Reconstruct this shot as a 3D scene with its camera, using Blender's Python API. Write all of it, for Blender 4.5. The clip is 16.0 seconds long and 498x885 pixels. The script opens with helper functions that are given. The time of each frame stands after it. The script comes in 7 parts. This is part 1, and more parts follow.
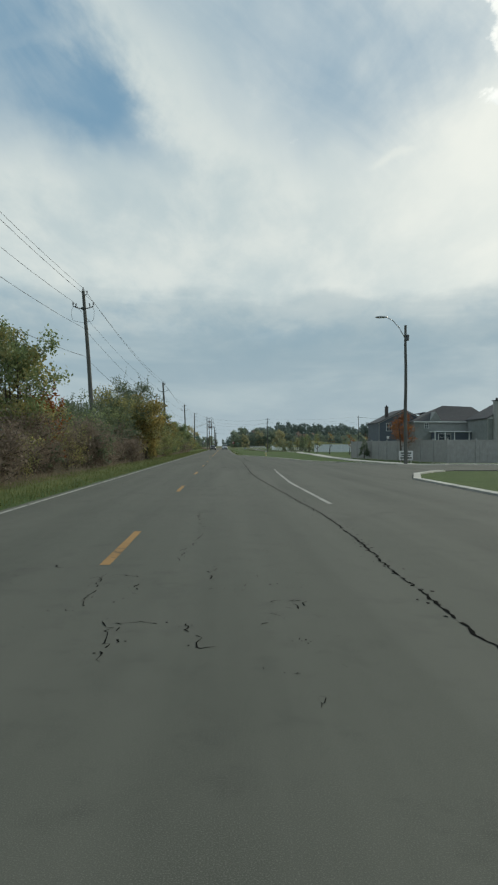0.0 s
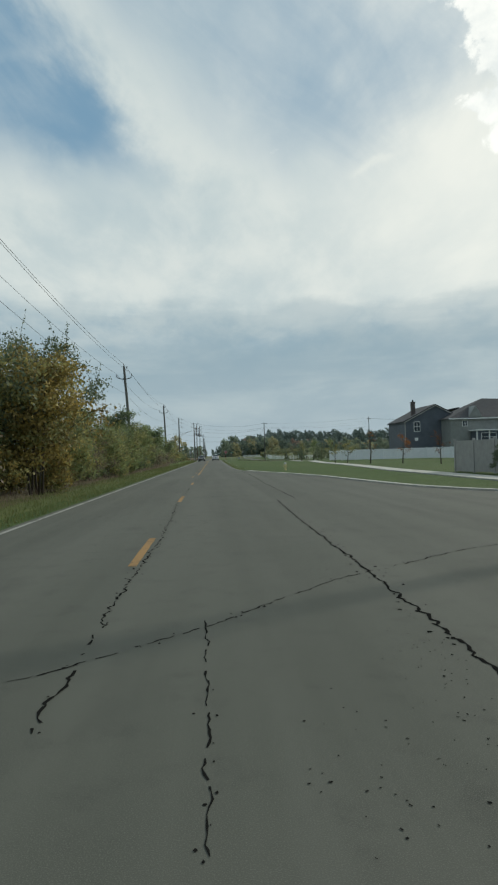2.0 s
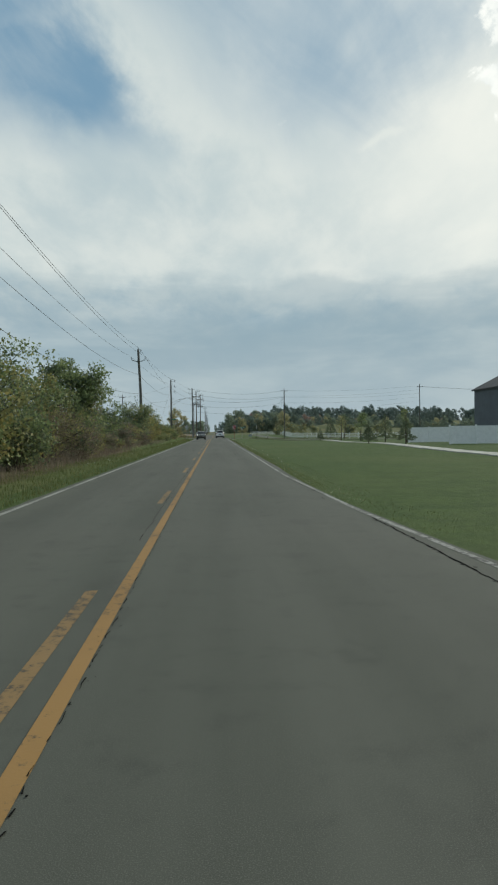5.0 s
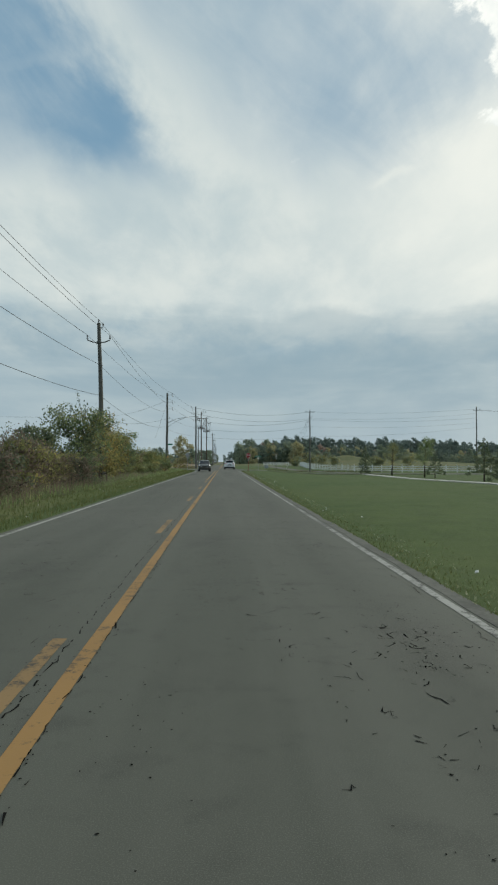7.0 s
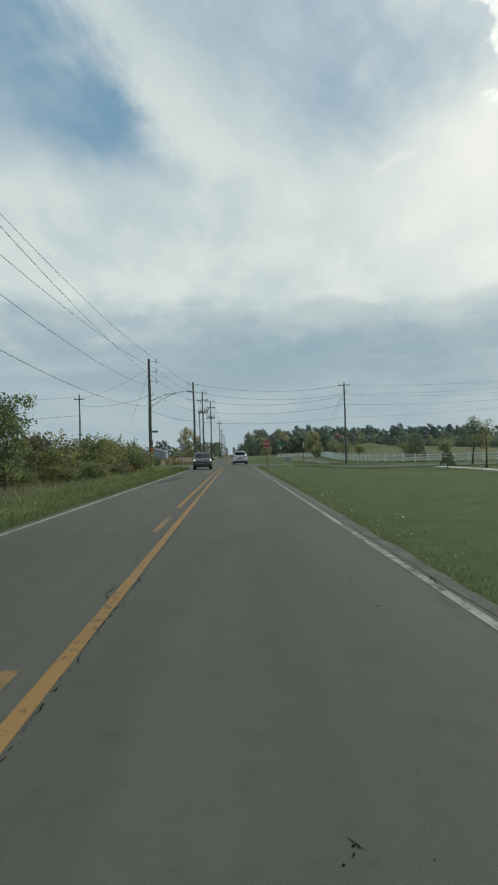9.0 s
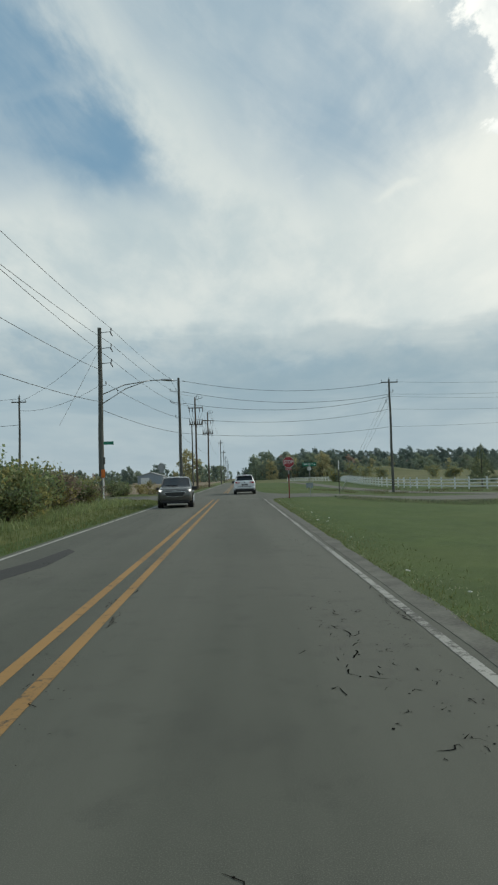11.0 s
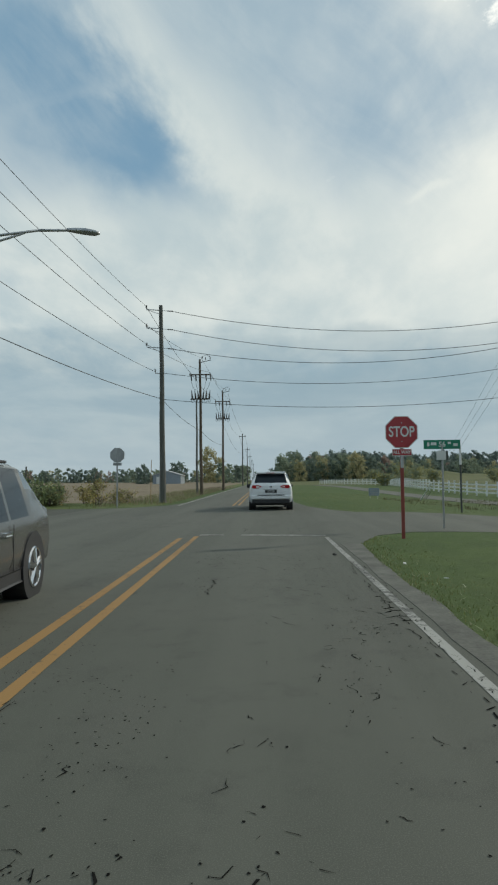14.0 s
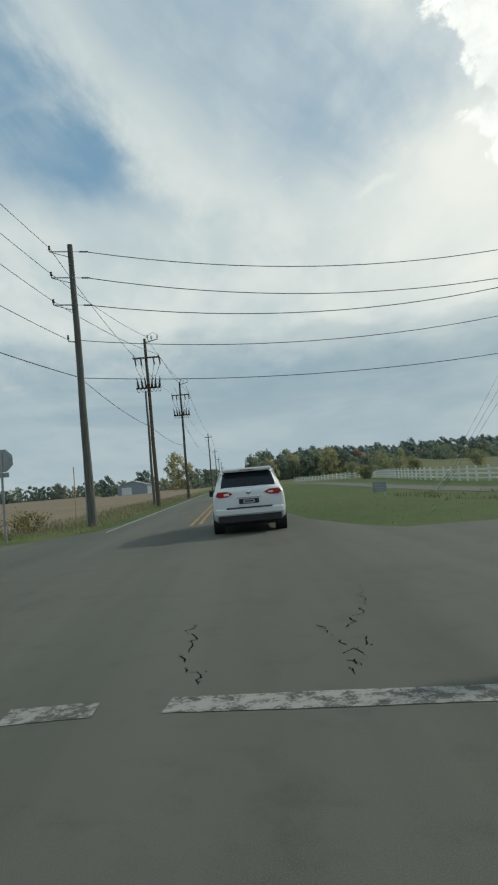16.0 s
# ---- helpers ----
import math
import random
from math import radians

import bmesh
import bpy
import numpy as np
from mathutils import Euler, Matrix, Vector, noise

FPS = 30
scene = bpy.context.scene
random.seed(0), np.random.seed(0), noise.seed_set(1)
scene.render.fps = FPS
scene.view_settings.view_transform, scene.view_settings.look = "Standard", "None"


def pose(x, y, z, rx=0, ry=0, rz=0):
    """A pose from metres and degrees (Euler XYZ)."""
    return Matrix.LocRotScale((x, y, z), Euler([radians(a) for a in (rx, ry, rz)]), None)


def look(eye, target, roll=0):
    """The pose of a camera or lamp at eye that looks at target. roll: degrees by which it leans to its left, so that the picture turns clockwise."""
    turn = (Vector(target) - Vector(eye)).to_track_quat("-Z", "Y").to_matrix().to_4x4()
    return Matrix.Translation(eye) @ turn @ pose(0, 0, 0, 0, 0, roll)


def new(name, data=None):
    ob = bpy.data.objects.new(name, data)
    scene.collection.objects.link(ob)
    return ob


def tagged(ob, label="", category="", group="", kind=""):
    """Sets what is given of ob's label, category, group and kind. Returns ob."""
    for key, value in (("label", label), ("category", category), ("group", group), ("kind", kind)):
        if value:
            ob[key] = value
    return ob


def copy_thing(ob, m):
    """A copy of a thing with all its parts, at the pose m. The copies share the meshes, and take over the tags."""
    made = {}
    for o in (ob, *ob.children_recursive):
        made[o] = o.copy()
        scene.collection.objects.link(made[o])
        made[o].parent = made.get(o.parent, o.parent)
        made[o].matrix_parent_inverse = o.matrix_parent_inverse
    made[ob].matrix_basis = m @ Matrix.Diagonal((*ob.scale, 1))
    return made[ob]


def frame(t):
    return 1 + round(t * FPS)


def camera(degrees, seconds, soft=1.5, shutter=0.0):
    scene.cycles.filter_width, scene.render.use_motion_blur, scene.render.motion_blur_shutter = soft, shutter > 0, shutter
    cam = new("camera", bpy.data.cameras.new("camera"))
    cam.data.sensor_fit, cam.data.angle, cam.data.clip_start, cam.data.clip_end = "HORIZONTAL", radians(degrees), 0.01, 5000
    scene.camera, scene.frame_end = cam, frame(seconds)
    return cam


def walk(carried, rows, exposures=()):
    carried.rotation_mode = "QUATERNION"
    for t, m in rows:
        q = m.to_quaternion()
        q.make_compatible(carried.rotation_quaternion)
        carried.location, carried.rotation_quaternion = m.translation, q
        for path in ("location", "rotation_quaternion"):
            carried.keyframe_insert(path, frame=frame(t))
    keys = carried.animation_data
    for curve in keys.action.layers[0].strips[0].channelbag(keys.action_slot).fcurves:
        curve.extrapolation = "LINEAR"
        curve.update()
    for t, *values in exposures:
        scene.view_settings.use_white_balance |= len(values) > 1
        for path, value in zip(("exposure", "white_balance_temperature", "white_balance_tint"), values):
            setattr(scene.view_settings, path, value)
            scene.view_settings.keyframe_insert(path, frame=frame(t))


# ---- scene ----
# time, place, yaw, pitch, roll
PATH = [
    (0, -0.181, -38.239, 1.403, -2.283, 0.305, -0.099),
    (0.5, -0.218, -29.555, 1.376, -2.321, 0.741, 0.267),
    (1, -0.258, -20.699, 1.375, -2.388, 1.004, 0.910),
    (1.5, -0.326, -11.521, 1.443, -2.597, 0.862, 1.494),
    (2, -0.448, -2.776, 1.450, -3.232, 1.092, 1.697),
    (2.5, -0.496, 6.237, 1.524, -3.596, 0.508, 2.189),
    (3, -0.408, 14.689, 1.593, -3.689, 0.207, 2.096),
    (5.5, -0.722, 57.387, 1.484, -2.845, -1.096, 0.619),
    (6, -0.711, 65.722, 1.439, -3.158, -0.743, 1.208),
    (6.5, -0.659, 73.919, 1.398, -2.666, 2.450, 0.212),
    (7, -0.603, 81.752, 1.411, -2.182, 1.725, -0.229),
    (7.5, -0.569, 89.843, 1.437, -1.776, 0.889, -0.295),
    (8, -0.512, 98.166, 1.359, -1.623, 0.767, 0.654),
    (10.5, -0.201, 136.768, 1.475, -1.237, 2.469, 1.728),
    (11, -0.129, 143.447, 1.447, -0.997, 3.161, 1.573),
    (11.5, -0.048, 149.744, 1.461, -0.983, 3.435, 1.544),
    (12, 0.046, 155.578, 1.467, -0.636, 3.033, 0.624),
    (12.5, 0.119, 160.384, 1.423, 0.679, 2.869, -0.857),
    (13, 0.143, 165.115, 1.438, 2.271, 2.913, -2.034),
    (13.5, 0.178, 169.381, 1.422, 2.135, 3.035, -0.787),
    (14, 0.113, 173.228, 1.402, 1.339, 3.299, 0.514),
    (14.5, 0.095, 176.869, 1.382, -0.226, 4.676, 2.261),
    (15, 0.101, 180.382, 1.342, -0.966, 5.000, 4.204),
    (15.5, 0.061, 183.154, 1.341, -1.053, 4.033, 4.888),
    (16, 0.080, 185.564, 1.393, -1.488, 3.396, 4.952),
]
cam = camera(42.04, 16.0, soft=2.2)
walk(cam, [(t, pose(x, y, z, 90 + pitch, 0, yaw) @ pose(0, 0, 0, 0, 0, -roll))
           for t, x, y, z, yaw, pitch, roll in PATH],
     exposures=[(0.0, -0.05, 6550, 4.5), (16.0, -0.05, 6550, 4.5)])

# ---- sky and sun ----
SUN_AZ, SUN_EL = 59.5, 29.0       # degrees clockwise from the road's heading; height
world = bpy.data.worlds.new("world")
scene.world = world
world.use_nodes = True
wn, wl = world.node_tree.nodes, world.node_tree.links
wn.clear()


def wnode(kind):
    return wn.new(kind)


def wmath(op, a, b=None, c=None, clamp=False):
    n = wnode("ShaderNodeMath")
    n.operation, n.use_clamp = op, clamp
    for i, v in enumerate((a, b, c)):
        if v is None:
            continue
        if isinstance(v, (int, float)):
            n.inputs[i].default_value = v
        else:
            wl.new(v, n.inputs[i])
    return n.outputs[0]


def wstep(v, lo, hi):
    n = wnode("ShaderNodeMapRange")
    n.interpolation_type = "SMOOTHSTEP"
    wl.new(v, n.inputs[0])
    n.inputs[1].default_value, n.inputs[2].default_value = lo, hi
    return n.outputs[0]


def wmix(fac, a, b):
    n = wnode("ShaderNodeMix")
    n.data_type = "RGBA"
    if isinstance(fac, (int, float)):
        n.inputs[0].default_value = fac
    else:
        wl.new(fac, n.inputs[0])
    for i, v in ((6, a), (7, b)):
        if isinstance(v, tuple):
            n.inputs[i].default_value = (*v, 1)
        else:
            wl.new(v, n.inputs[i])
    return n.outputs[2]


def wnoise(vec, scale, detail, rough=0.55, distort=0.0):
    n = wnode("ShaderNodeTexNoise")
    wl.new(vec, n.inputs["Vector"])
    n.inputs["Scale"].default_value, n.inputs["Detail"].default_value = scale, detail
    n.inputs["Roughness"].default_value, n.inputs["Distortion"].default_value = rough, distort
    return n.outputs["Fac"]


sky = wnode("ShaderNodeTexSky")
sky.sky_type, sky.sun_disc = "NISHITA", False
sky.sun_elevation, sky.sun_rotation = radians(SUN_EL), radians(SUN_AZ)
sky.air_density, sky.dust_density, sky.ozone_density = 1.0, 2.0, 1.6
way = wnode("ShaderNodeTexCoord").outputs["Generated"]
sep = wnode("ShaderNodeSeparateXYZ")
wl.new(way, sep.inputs[0])
dx, dy, dz = sep.outputs
up = wmath("MAXIMUM", dz, 0.0)
# the cloud sheet seen in perspective: direction laid onto a flat layer
den = wmath("ADD", up, 0.25)
flat = wnode("ShaderNodeCombineXYZ")
wl.new(wmath("DIVIDE", dx, den), flat.inputs[0])
wl.new(wmath("DIVIDE", dy, den), flat.inputs[1])
turned = wnode("ShaderNodeMapping")
wl.new(flat.outputs[0], turned.inputs[0])
turned.inputs["Location"].default_value = (2.1, 0.7, 0)
turned.inputs["Rotation"].default_value = (0, 0, radians(-30))
turned.inputs["Scale"].default_value = (1.35, 0.75, 1)
broad = wnoise(turned.outputs[0], 1.3, 4, 0.5, 0.0)
# long fibres of high cloud, combed one way
comb = wnode("ShaderNodeCombineXYZ")
wl.new(wmath("ARCTAN2", dx, dy), comb.inputs[0])
wl.new(wmath("ARCSINE", dz), comb.inputs[1])
combed = wnode("ShaderNodeMapping")
combed.vector_type = "TEXTURE"
wl.new(comb.outputs[0], combed.inputs[0])
combed.inputs["Rotation"].default_value = (0, 0, radians(-40))
combed.inputs["Scale"].default_value = (0.40, 0.13, 1)
fibre = wnoise(combed.outputs[0], 1.0, 8, 0.60, 0.9)
puffs = wnoise(way, 17.0, 7, 0.58, 0.2)
wisps = wnoise(turned.outputs[0], 3.6, 8, 0.58, 0.15)
# bearing and height, a little crooked, to lay out the weather ahead
bend = wmath("MULTIPLY", wmath("SUBTRACT", broad, 0.5), 0.22)
bend2 = wmath("MULTIPLY", wmath("SUBTRACT", wisps, 0.5), 0.16)
az_ = wmath("ADD", wmath("ARCTAN2", dx, dy), wmath("ADD", bend, bend2))
el_ = wmath("ADD", wmath("ARCSINE", dz), wmath("SUBTRACT", bend2, wmath("MULTIPLY", bend, 0.5)))


def wbump(a, b, sa, sb, amount, turn=0.0):
    """A soft-edged patch of thicker or thinner cloud."""
    u, v = wmath("SUBTRACT", az_, a), wmath("SUBTRACT", el_, b)
    c, s = math.cos(radians(turn)), math.sin(radians(turn))
    p = wmath("DIVIDE", wmath("ADD", wmath("MULTIPLY", u, c), wmath("MULTIPLY", v, s)), sa)
    q = wmath("DIVIDE", wmath("SUBTRACT", wmath("MULTIPLY", v, c), wmath("MULTIPLY", u, s)), sb)
    r2 = wmath("ADD", wmath("MULTIPLY", p, p), wmath("MULTIPLY", q, q))
    return wmath("MULTIPLY", wmath("POWER", 2.718, wmath("MULTIPLY", r2, -1.0)), amount)


thick = wmath("ADD", wmath("MULTIPLY", broad, 0.48), wmath("ADD", wmath("MULTIPLY", wisps, 0.34), wmath("MULTIPLY", fibre, 0.32)))
for patch_of in ((-0.10, 0.52, 0.30, 0.055, 0.30, -40), (-0.26, 0.50, 0.15, 0.065, -0.30, -25), (-0.19, 0.45, 0.05, 0.05, -0.20, -30), (-0.34, 0.58, 0.14, 0.05, -0.20, 0), (-0.31, 0.545, 0.07, 0.014, 0.16, 14),
                 (0.13, 0.60, 0.16, 0.07, -0.10, -30), (0.15, 0.48, 0.17, 0.06, -0.09, -20), (0.10, 0.33, 0.50, 0.09, 0.30, 0), (0.05, 0.24, 0.9, 0.05, 0.40, 0), (0.62, 0.42, 0.26, 0.40, 0.40, 0), (-0.36, 0.36, 0.20, 0.06, 0.22, 0),
                 (0.27, 0.41, 0.035, 0.007, 0.16, 14)):
    thick = wmath("ADD", thick, wbump(*patch_of))
veil = wmath("MULTIPLY", wstep(wmath("ADD", wmath("MULTIPLY", fibre, 0.6), wmath("MULTIPLY", wisps, 0.4)), 0.36, 0.68), 0.34)
cover = wmath("MAXIMUM", wstep(thick, 0.16, 0.94), veil)
sunward = wnode("ShaderNodeVectorMath")
sunward.operation = "DOT_PRODUCT"
wl.new(way, sunward.inputs[0])
sunward.inputs[1].default_value = (math.sin(radians(SUN_AZ)) * math.cos(radians(SUN_EL)),
                                   math.cos(radians(SUN_AZ)) * math.cos(radians(SUN_EL)), math.sin(radians(SUN_EL)))
glow = wstep(sunward.outputs["Value"], 0.55, 1.0)
blue = wnode("ShaderNodeVectorMath")
blue.operation = "SCALE"
wl.new(sky.outputs[0], blue.inputs[0])
blue.inputs["Scale"].default_value = 0.085
clear = wmix(0.80, blue.outputs[0], (0.215, 0.375, 0.535))
cloud = wmix(wstep(wisps, 0.30, 0.72), (0.555, 0.635, 0.672), (0.725, 0.765, 0.765))
cloud = wmix(wmath("MULTIPLY", glow, 0.75), cloud, (1.08, 1.05, 0.98))
dome = wmix(cover, clear, cloud)
# one bright heap of cloud near the sun
heap = wmath("ADD", wbump(0.428, 0.555, 0.19, 0.060, 1.0, -62), wmath("ADD", wmath("MULTIPLY", wmath("SUBTRACT", wisps, 0.5), 0.6), wmath("MULTIPLY", wmath("SUBTRACT", puffs, 0.5), 1.7)))
dome = wmix(wstep(heap, 0.40, 0.62), dome, wmix(wstep(puffs, 0.3, 0.65), (0.86, 0.89, 0.90), (1.10, 1.09, 1.06)))
# the low grey-blue bank along the horizon, with a ragged top and paler streaks
lay = wnode("ShaderNodeMapping")
wl.new(way, lay.inputs[0])
lay.inputs["Scale"].default_value = (2.2, 2.2, 10.0)
ragged = wnoise(lay.outputs[0], 1.7, 7, 0.55, 0.4)
bumps = wnoise(way, 9.0, 5, 0.55, 0.2)
edge = wmath("ADD", dz, wmath("ADD", wmath("MULTIPLY", wmath("SUBTRACT", ragged, 0.5), 0.07), wmath("MULTIPLY", wmath("SUBTRACT", bumps, 0.5), 0.055)))
lean_in = wmath("ADD", wmath("MULTIPLY", wstep(az_, -0.34, -0.06), 0.16), 0.84)
bank = wmath("MULTIPLY", wmath("ADD", wmath("MULTIPLY", wstep(edge, 0.236, 0.212), 0.40), wmath("MULTIPLY", wstep(edge, 0.225, 0.13), 0.48)), lean_in)
bank_low = wmix(wstep(dz, 0.0, 0.20), (0.40, 0.485, 0.55), (0.285, 0.395, 0.475))
soft = wmix(wmath("MULTIPLY", wstep(ragged, 0.42, 0.72), 0.6), bank_low, (0.52, 0.595, 0.63))
dome = wmix(bank, dome, soft)
dome = wmix(wstep(dz, 0.0, -0.05), dome, (0.16, 0.17, 0.14))
back = wnode("ShaderNodeBackground")
wl.new(dome, back.inputs[0])
back.inputs[1].default_value = 1.0
wl.new(back.outputs[0], wnode("ShaderNodeOutputWorld").inputs[0])

sun = new("sun", bpy.data.lights.new("sun", "SUN"))
sun.data.energy, sun.data.angle, sun.data.color = 2.2, radians(2), (1.0, 0.93, 0.82)
az, el = radians(SUN_AZ), radians(SUN_EL)
sun.matrix_world = look((60, 60, 80), Vector((60, 60, 80)) - 10 * Vector((math.sin(az) * math.cos(el), math.cos(az) * math.cos(el), math.sin(el))))


# ---- materials ----
class Mat:
    """A node material: colour and bump from noise at two scales."""

    def __init__(self, name, rough=0.7, metal=0.0, spec=0.5):
        self.m = bpy.data.materials.new(name)
        self.m.use_nodes = True
        self.n, self.l = self.m.node_tree.nodes, self.m.node_tree.links
        self.b = self.n["Principled BSDF"]
        self.b.inputs["Roughness"].default_value, self.b.inputs["Metallic"].default_value = rough, metal
        self.b.inputs["Specular IOR Level"].default_value = spec
        self.pos = None

    def where(self):
        if not self.pos:
            self.pos = self.n.new("ShaderNodeNewGeometry").outputs["Position"]
        return self.pos

    def local(self):
        return self.n.new("ShaderNodeTexCoord").outputs["Object"]

    def scaled(self, v, s, loc=(0, 0, 0), rot=0.0):
        m = self.n.new("ShaderNodeMapping")
        self.l.new(v, m.inputs[0])
        m.inputs["Scale"].default_value, m.inputs["Location"].default_value = s, loc
        m.inputs["Rotation"].default_value = (0, 0, radians(rot))
        return m.outputs[0]

    def noise(self, scale, detail=4, rough=0.6, v=None, distort=0.0):
        n = self.n.new("ShaderNodeTexNoise")
        self.l.new(v or self.where(), n.inputs["Vector"])
        n.inputs["Scale"].default_value, n.inputs["Detail"].default_value = scale, detail
        n.inputs["Roughness"].default_value, n.inputs["Distortion"].default_value = rough, distort
        return n.outputs["Fac"]

    def cells(self, scale, v=None, feature="DISTANCE_TO_EDGE", out="Distance"):
        n = self.n.new("ShaderNodeTexVoronoi")
        n.feature = feature
        self.l.new(v or self.where(), n.inputs["Vector"])
        n.inputs["Scale"].default_value = scale
        return n.outputs[out]

    def math(self, op, a, b=None, clamp=False):
        n = self.n.new("ShaderNodeMath")
        n.operation, n.use_clamp = op, clamp
        for i, v in enumerate((a, b)):
            if isinstance(v, (int, float)):
                n.inputs[i].default_value = v
            elif v is not None:
                self.l.new(v, n.inputs[i])
        return n.outputs[0]

    def step(self, v, lo, hi, to=(0, 1)):
        n = self.n.new("ShaderNodeMapRange")
        n.interpolation_type = "SMOOTHSTEP"
        self.l.new(v, n.inputs[0])
        for i, k in enumerate((lo, hi, *to)):
            n.inputs[i + 1].default_value = k
        return n.outputs[0]

    def mix(self, fac, a, b):
        n = self.n.new("ShaderNodeMix")
        n.data_type = "RGBA"
        if isinstance(fac, (int, float)):
            n.inputs[0].default_value = fac
        else:
            self.l.new(fac, n.inputs[0])
        for i, v in ((6, a), (7, b)):
            if isinstance(v, tuple):
                n.inputs[i].default_value = (*v, 1)
            else:
                self.l.new(v, n.inputs[i])
        return n.outputs[2]

    def island(self):
        return self.n.new("ShaderNodeNewGeometry").outputs["Random Per Island"]

    def per_object(self):
        return self.n.new("ShaderNodeObjectInfo").outputs["Random"]

    def colour(self, c):
        if isinstance(c, tuple):
            self.b.inputs["Base Color"].default_value = (*c, 1)
        else:
            self.l.new(c, self.b.inputs["Base Color"])
        return self

    def rough(self, v):
        self.l.new(v, self.b.inputs["Roughness"])
        return self

    def bump(self, h, strength=0.3, dist=0.02):
        n = self.n.new("ShaderNodeBump")
        self.l.new(h, n.inputs["Height"])
        n.inputs["Strength"].default_value, n.inputs["Distance"].default_value = strength, dist
        self.l.new(n.outputs[0], self.b.inputs["Normal"])
        return self


def plain(name, c, rough=0.6, metal=0.0, vary=0.12, scale=3.0, grain=40.0, bump=0.15):
    """Paint, plastic or metal with faint dirt at two scales."""
    m = Mat(name, rough, metal)
    a, b = m.noise(scale, 5), m.noise(grain, 3)
    mottled = m.math("ADD", m.math("MULTIPLY", a, 0.65), m.math("MULTIPLY", b, 0.35))
    d = tuple(max(0.0, k * (1 - vary * 1.6)) for k in c)
    u = tuple(min(1.0, k * (1 + vary)) for k in c)
    m.colour(m.mix(m.step(mottled, 0.3, 0.7), d, u)).bump(b, bump, 0.003)
    return m.m


def leaf_mat(name, stops, rough=0.55, through_light=0.45):
    """Leaves whose colour differs leaf by leaf and clump by clump."""
    m = Mat(name, rough, 0.0, 0.3)
    v = m.math("ADD", m.math("MULTIPLY", m.island(), 0.55), m.math("MULTIPLY", m.step(m.noise(0.55, 3), 0.3, 0.7), 0.45))
    r = m.n.new("ShaderNodeValToRGB")
    el = r.color_ramp.elements
    while len(el) < len(stops):
        el.new(0.5)
    for e, (p, c) in zip(el, stops):
        e.position, e.color = p, (*c, 1)
    m.l.new(v, r.inputs[0])
    m.colour(r.outputs[0])
    # thin leaves let some light through
    tr = m.n.new("ShaderNodeBsdfTranslucent")
    m.l.new(r.outputs[0], tr.inputs[0])
    mx = m.n.new("ShaderNodeMixShader")
    mx.inputs[0].default_value = through_light
    out = m.n["Material Output"]
    m.l.new(m.b.outputs[0], mx.inputs[1])
    m.l.new(tr.outputs[0], mx.inputs[2])
    m.l.new(mx.outputs[0], out.inputs[0])
    return m.m


def asphalt(name="asphalt", k=1.0):
    m = Mat(name, 0.88, 0.0, 0.35)
    p = m.where()
    long = m.scaled(p, (0.9, 0.035, 1))
    wear = m.noise(1.0, 4, 0.5, long)
    patch = m.noise(0.16, 5, 0.6)
    stone = m.noise(150.0, 2, 0.6)
    blotch = m.noise(2.3, 5, 0.65)
    c = m.mix(m.step(wear, 0.3, 0.7), tuple(k * v for v in (0.060, 0.065, 0.052)), tuple(k * v for v in (0.092, 0.096, 0.079)))
    c = m.mix(m.math("MULTIPLY", m.step(patch, 0.42, 0.72), 0.5), c, tuple(k * v for v in (0.100, 0.100, 0.084)))
    c = m.mix(m.math("MULTIPLY", m.step(blotch, 0.5, 0.75), 0.35), c, tuple(k * v for v in (0.026, 0.027, 0.025)))
    stain = m.noise(0.75, 4, 0.6, m.scaled(p, (1.0, 0.45, 1)))
    c = m.mix(m.math("MULTIPLY", m.step(stain, 0.56, 0.74), 0.45), c, tuple(k * v for v in (0.034, 0.036, 0.031)))
    pale = m.noise(0.5, 5, 0.6, m.scaled(p, (1.6, 0.08, 1), (3.0, 0, 0)))
    c = m.mix(m.math("MULTIPLY", m.step(pale, 0.52, 0.72), 0.40), c, tuple(k * v for v in (0.112, 0.114, 0.098)))
    c = m.mix(m.step(stone, 0.46, 0.72), c, tuple(k * v for v in (0.118, 0.119, 0.101)))
    return m.colour(c).bump(stone, 0.25, 0.003).m


def grass_mat(name, dark, light, dry, dry_amount=0.4):
    m = Mat(name, 0.9, 0.0, 0.2)
    a, b, c = m.noise(0.07, 4), m.noise(0.9, 5, 0.65), m.noise(24.0, 4, 0.75)
    col = m.mix(m.step(b, 0.3, 0.7), dark, light)
    tuft = m.noise(5.0, 4, 0.7)
    col = m.mix(m.math("MULTIPLY", m.step(tuft, 0.52, 0.72), 0.45), col, tuple(k * 1.55 for k in light))
    col = m.mix(m.math("MULTIPLY", m.step(tuft, 0.46, 0.28), 0.45), col, tuple(k * 0.6 for k in dark))
    col = m.mix(m.math("MULTIPLY", m.step(a, 0.4, 0.7), dry_amount), col, dry)
    col = m.mix(m.math("MULTIPLY", m.step(c, 0.45, 0.8), 0.35), col, tuple(k * 0.55 for k in dark))
    return m.colour(col).bump(c, 0.6, 0.04).m


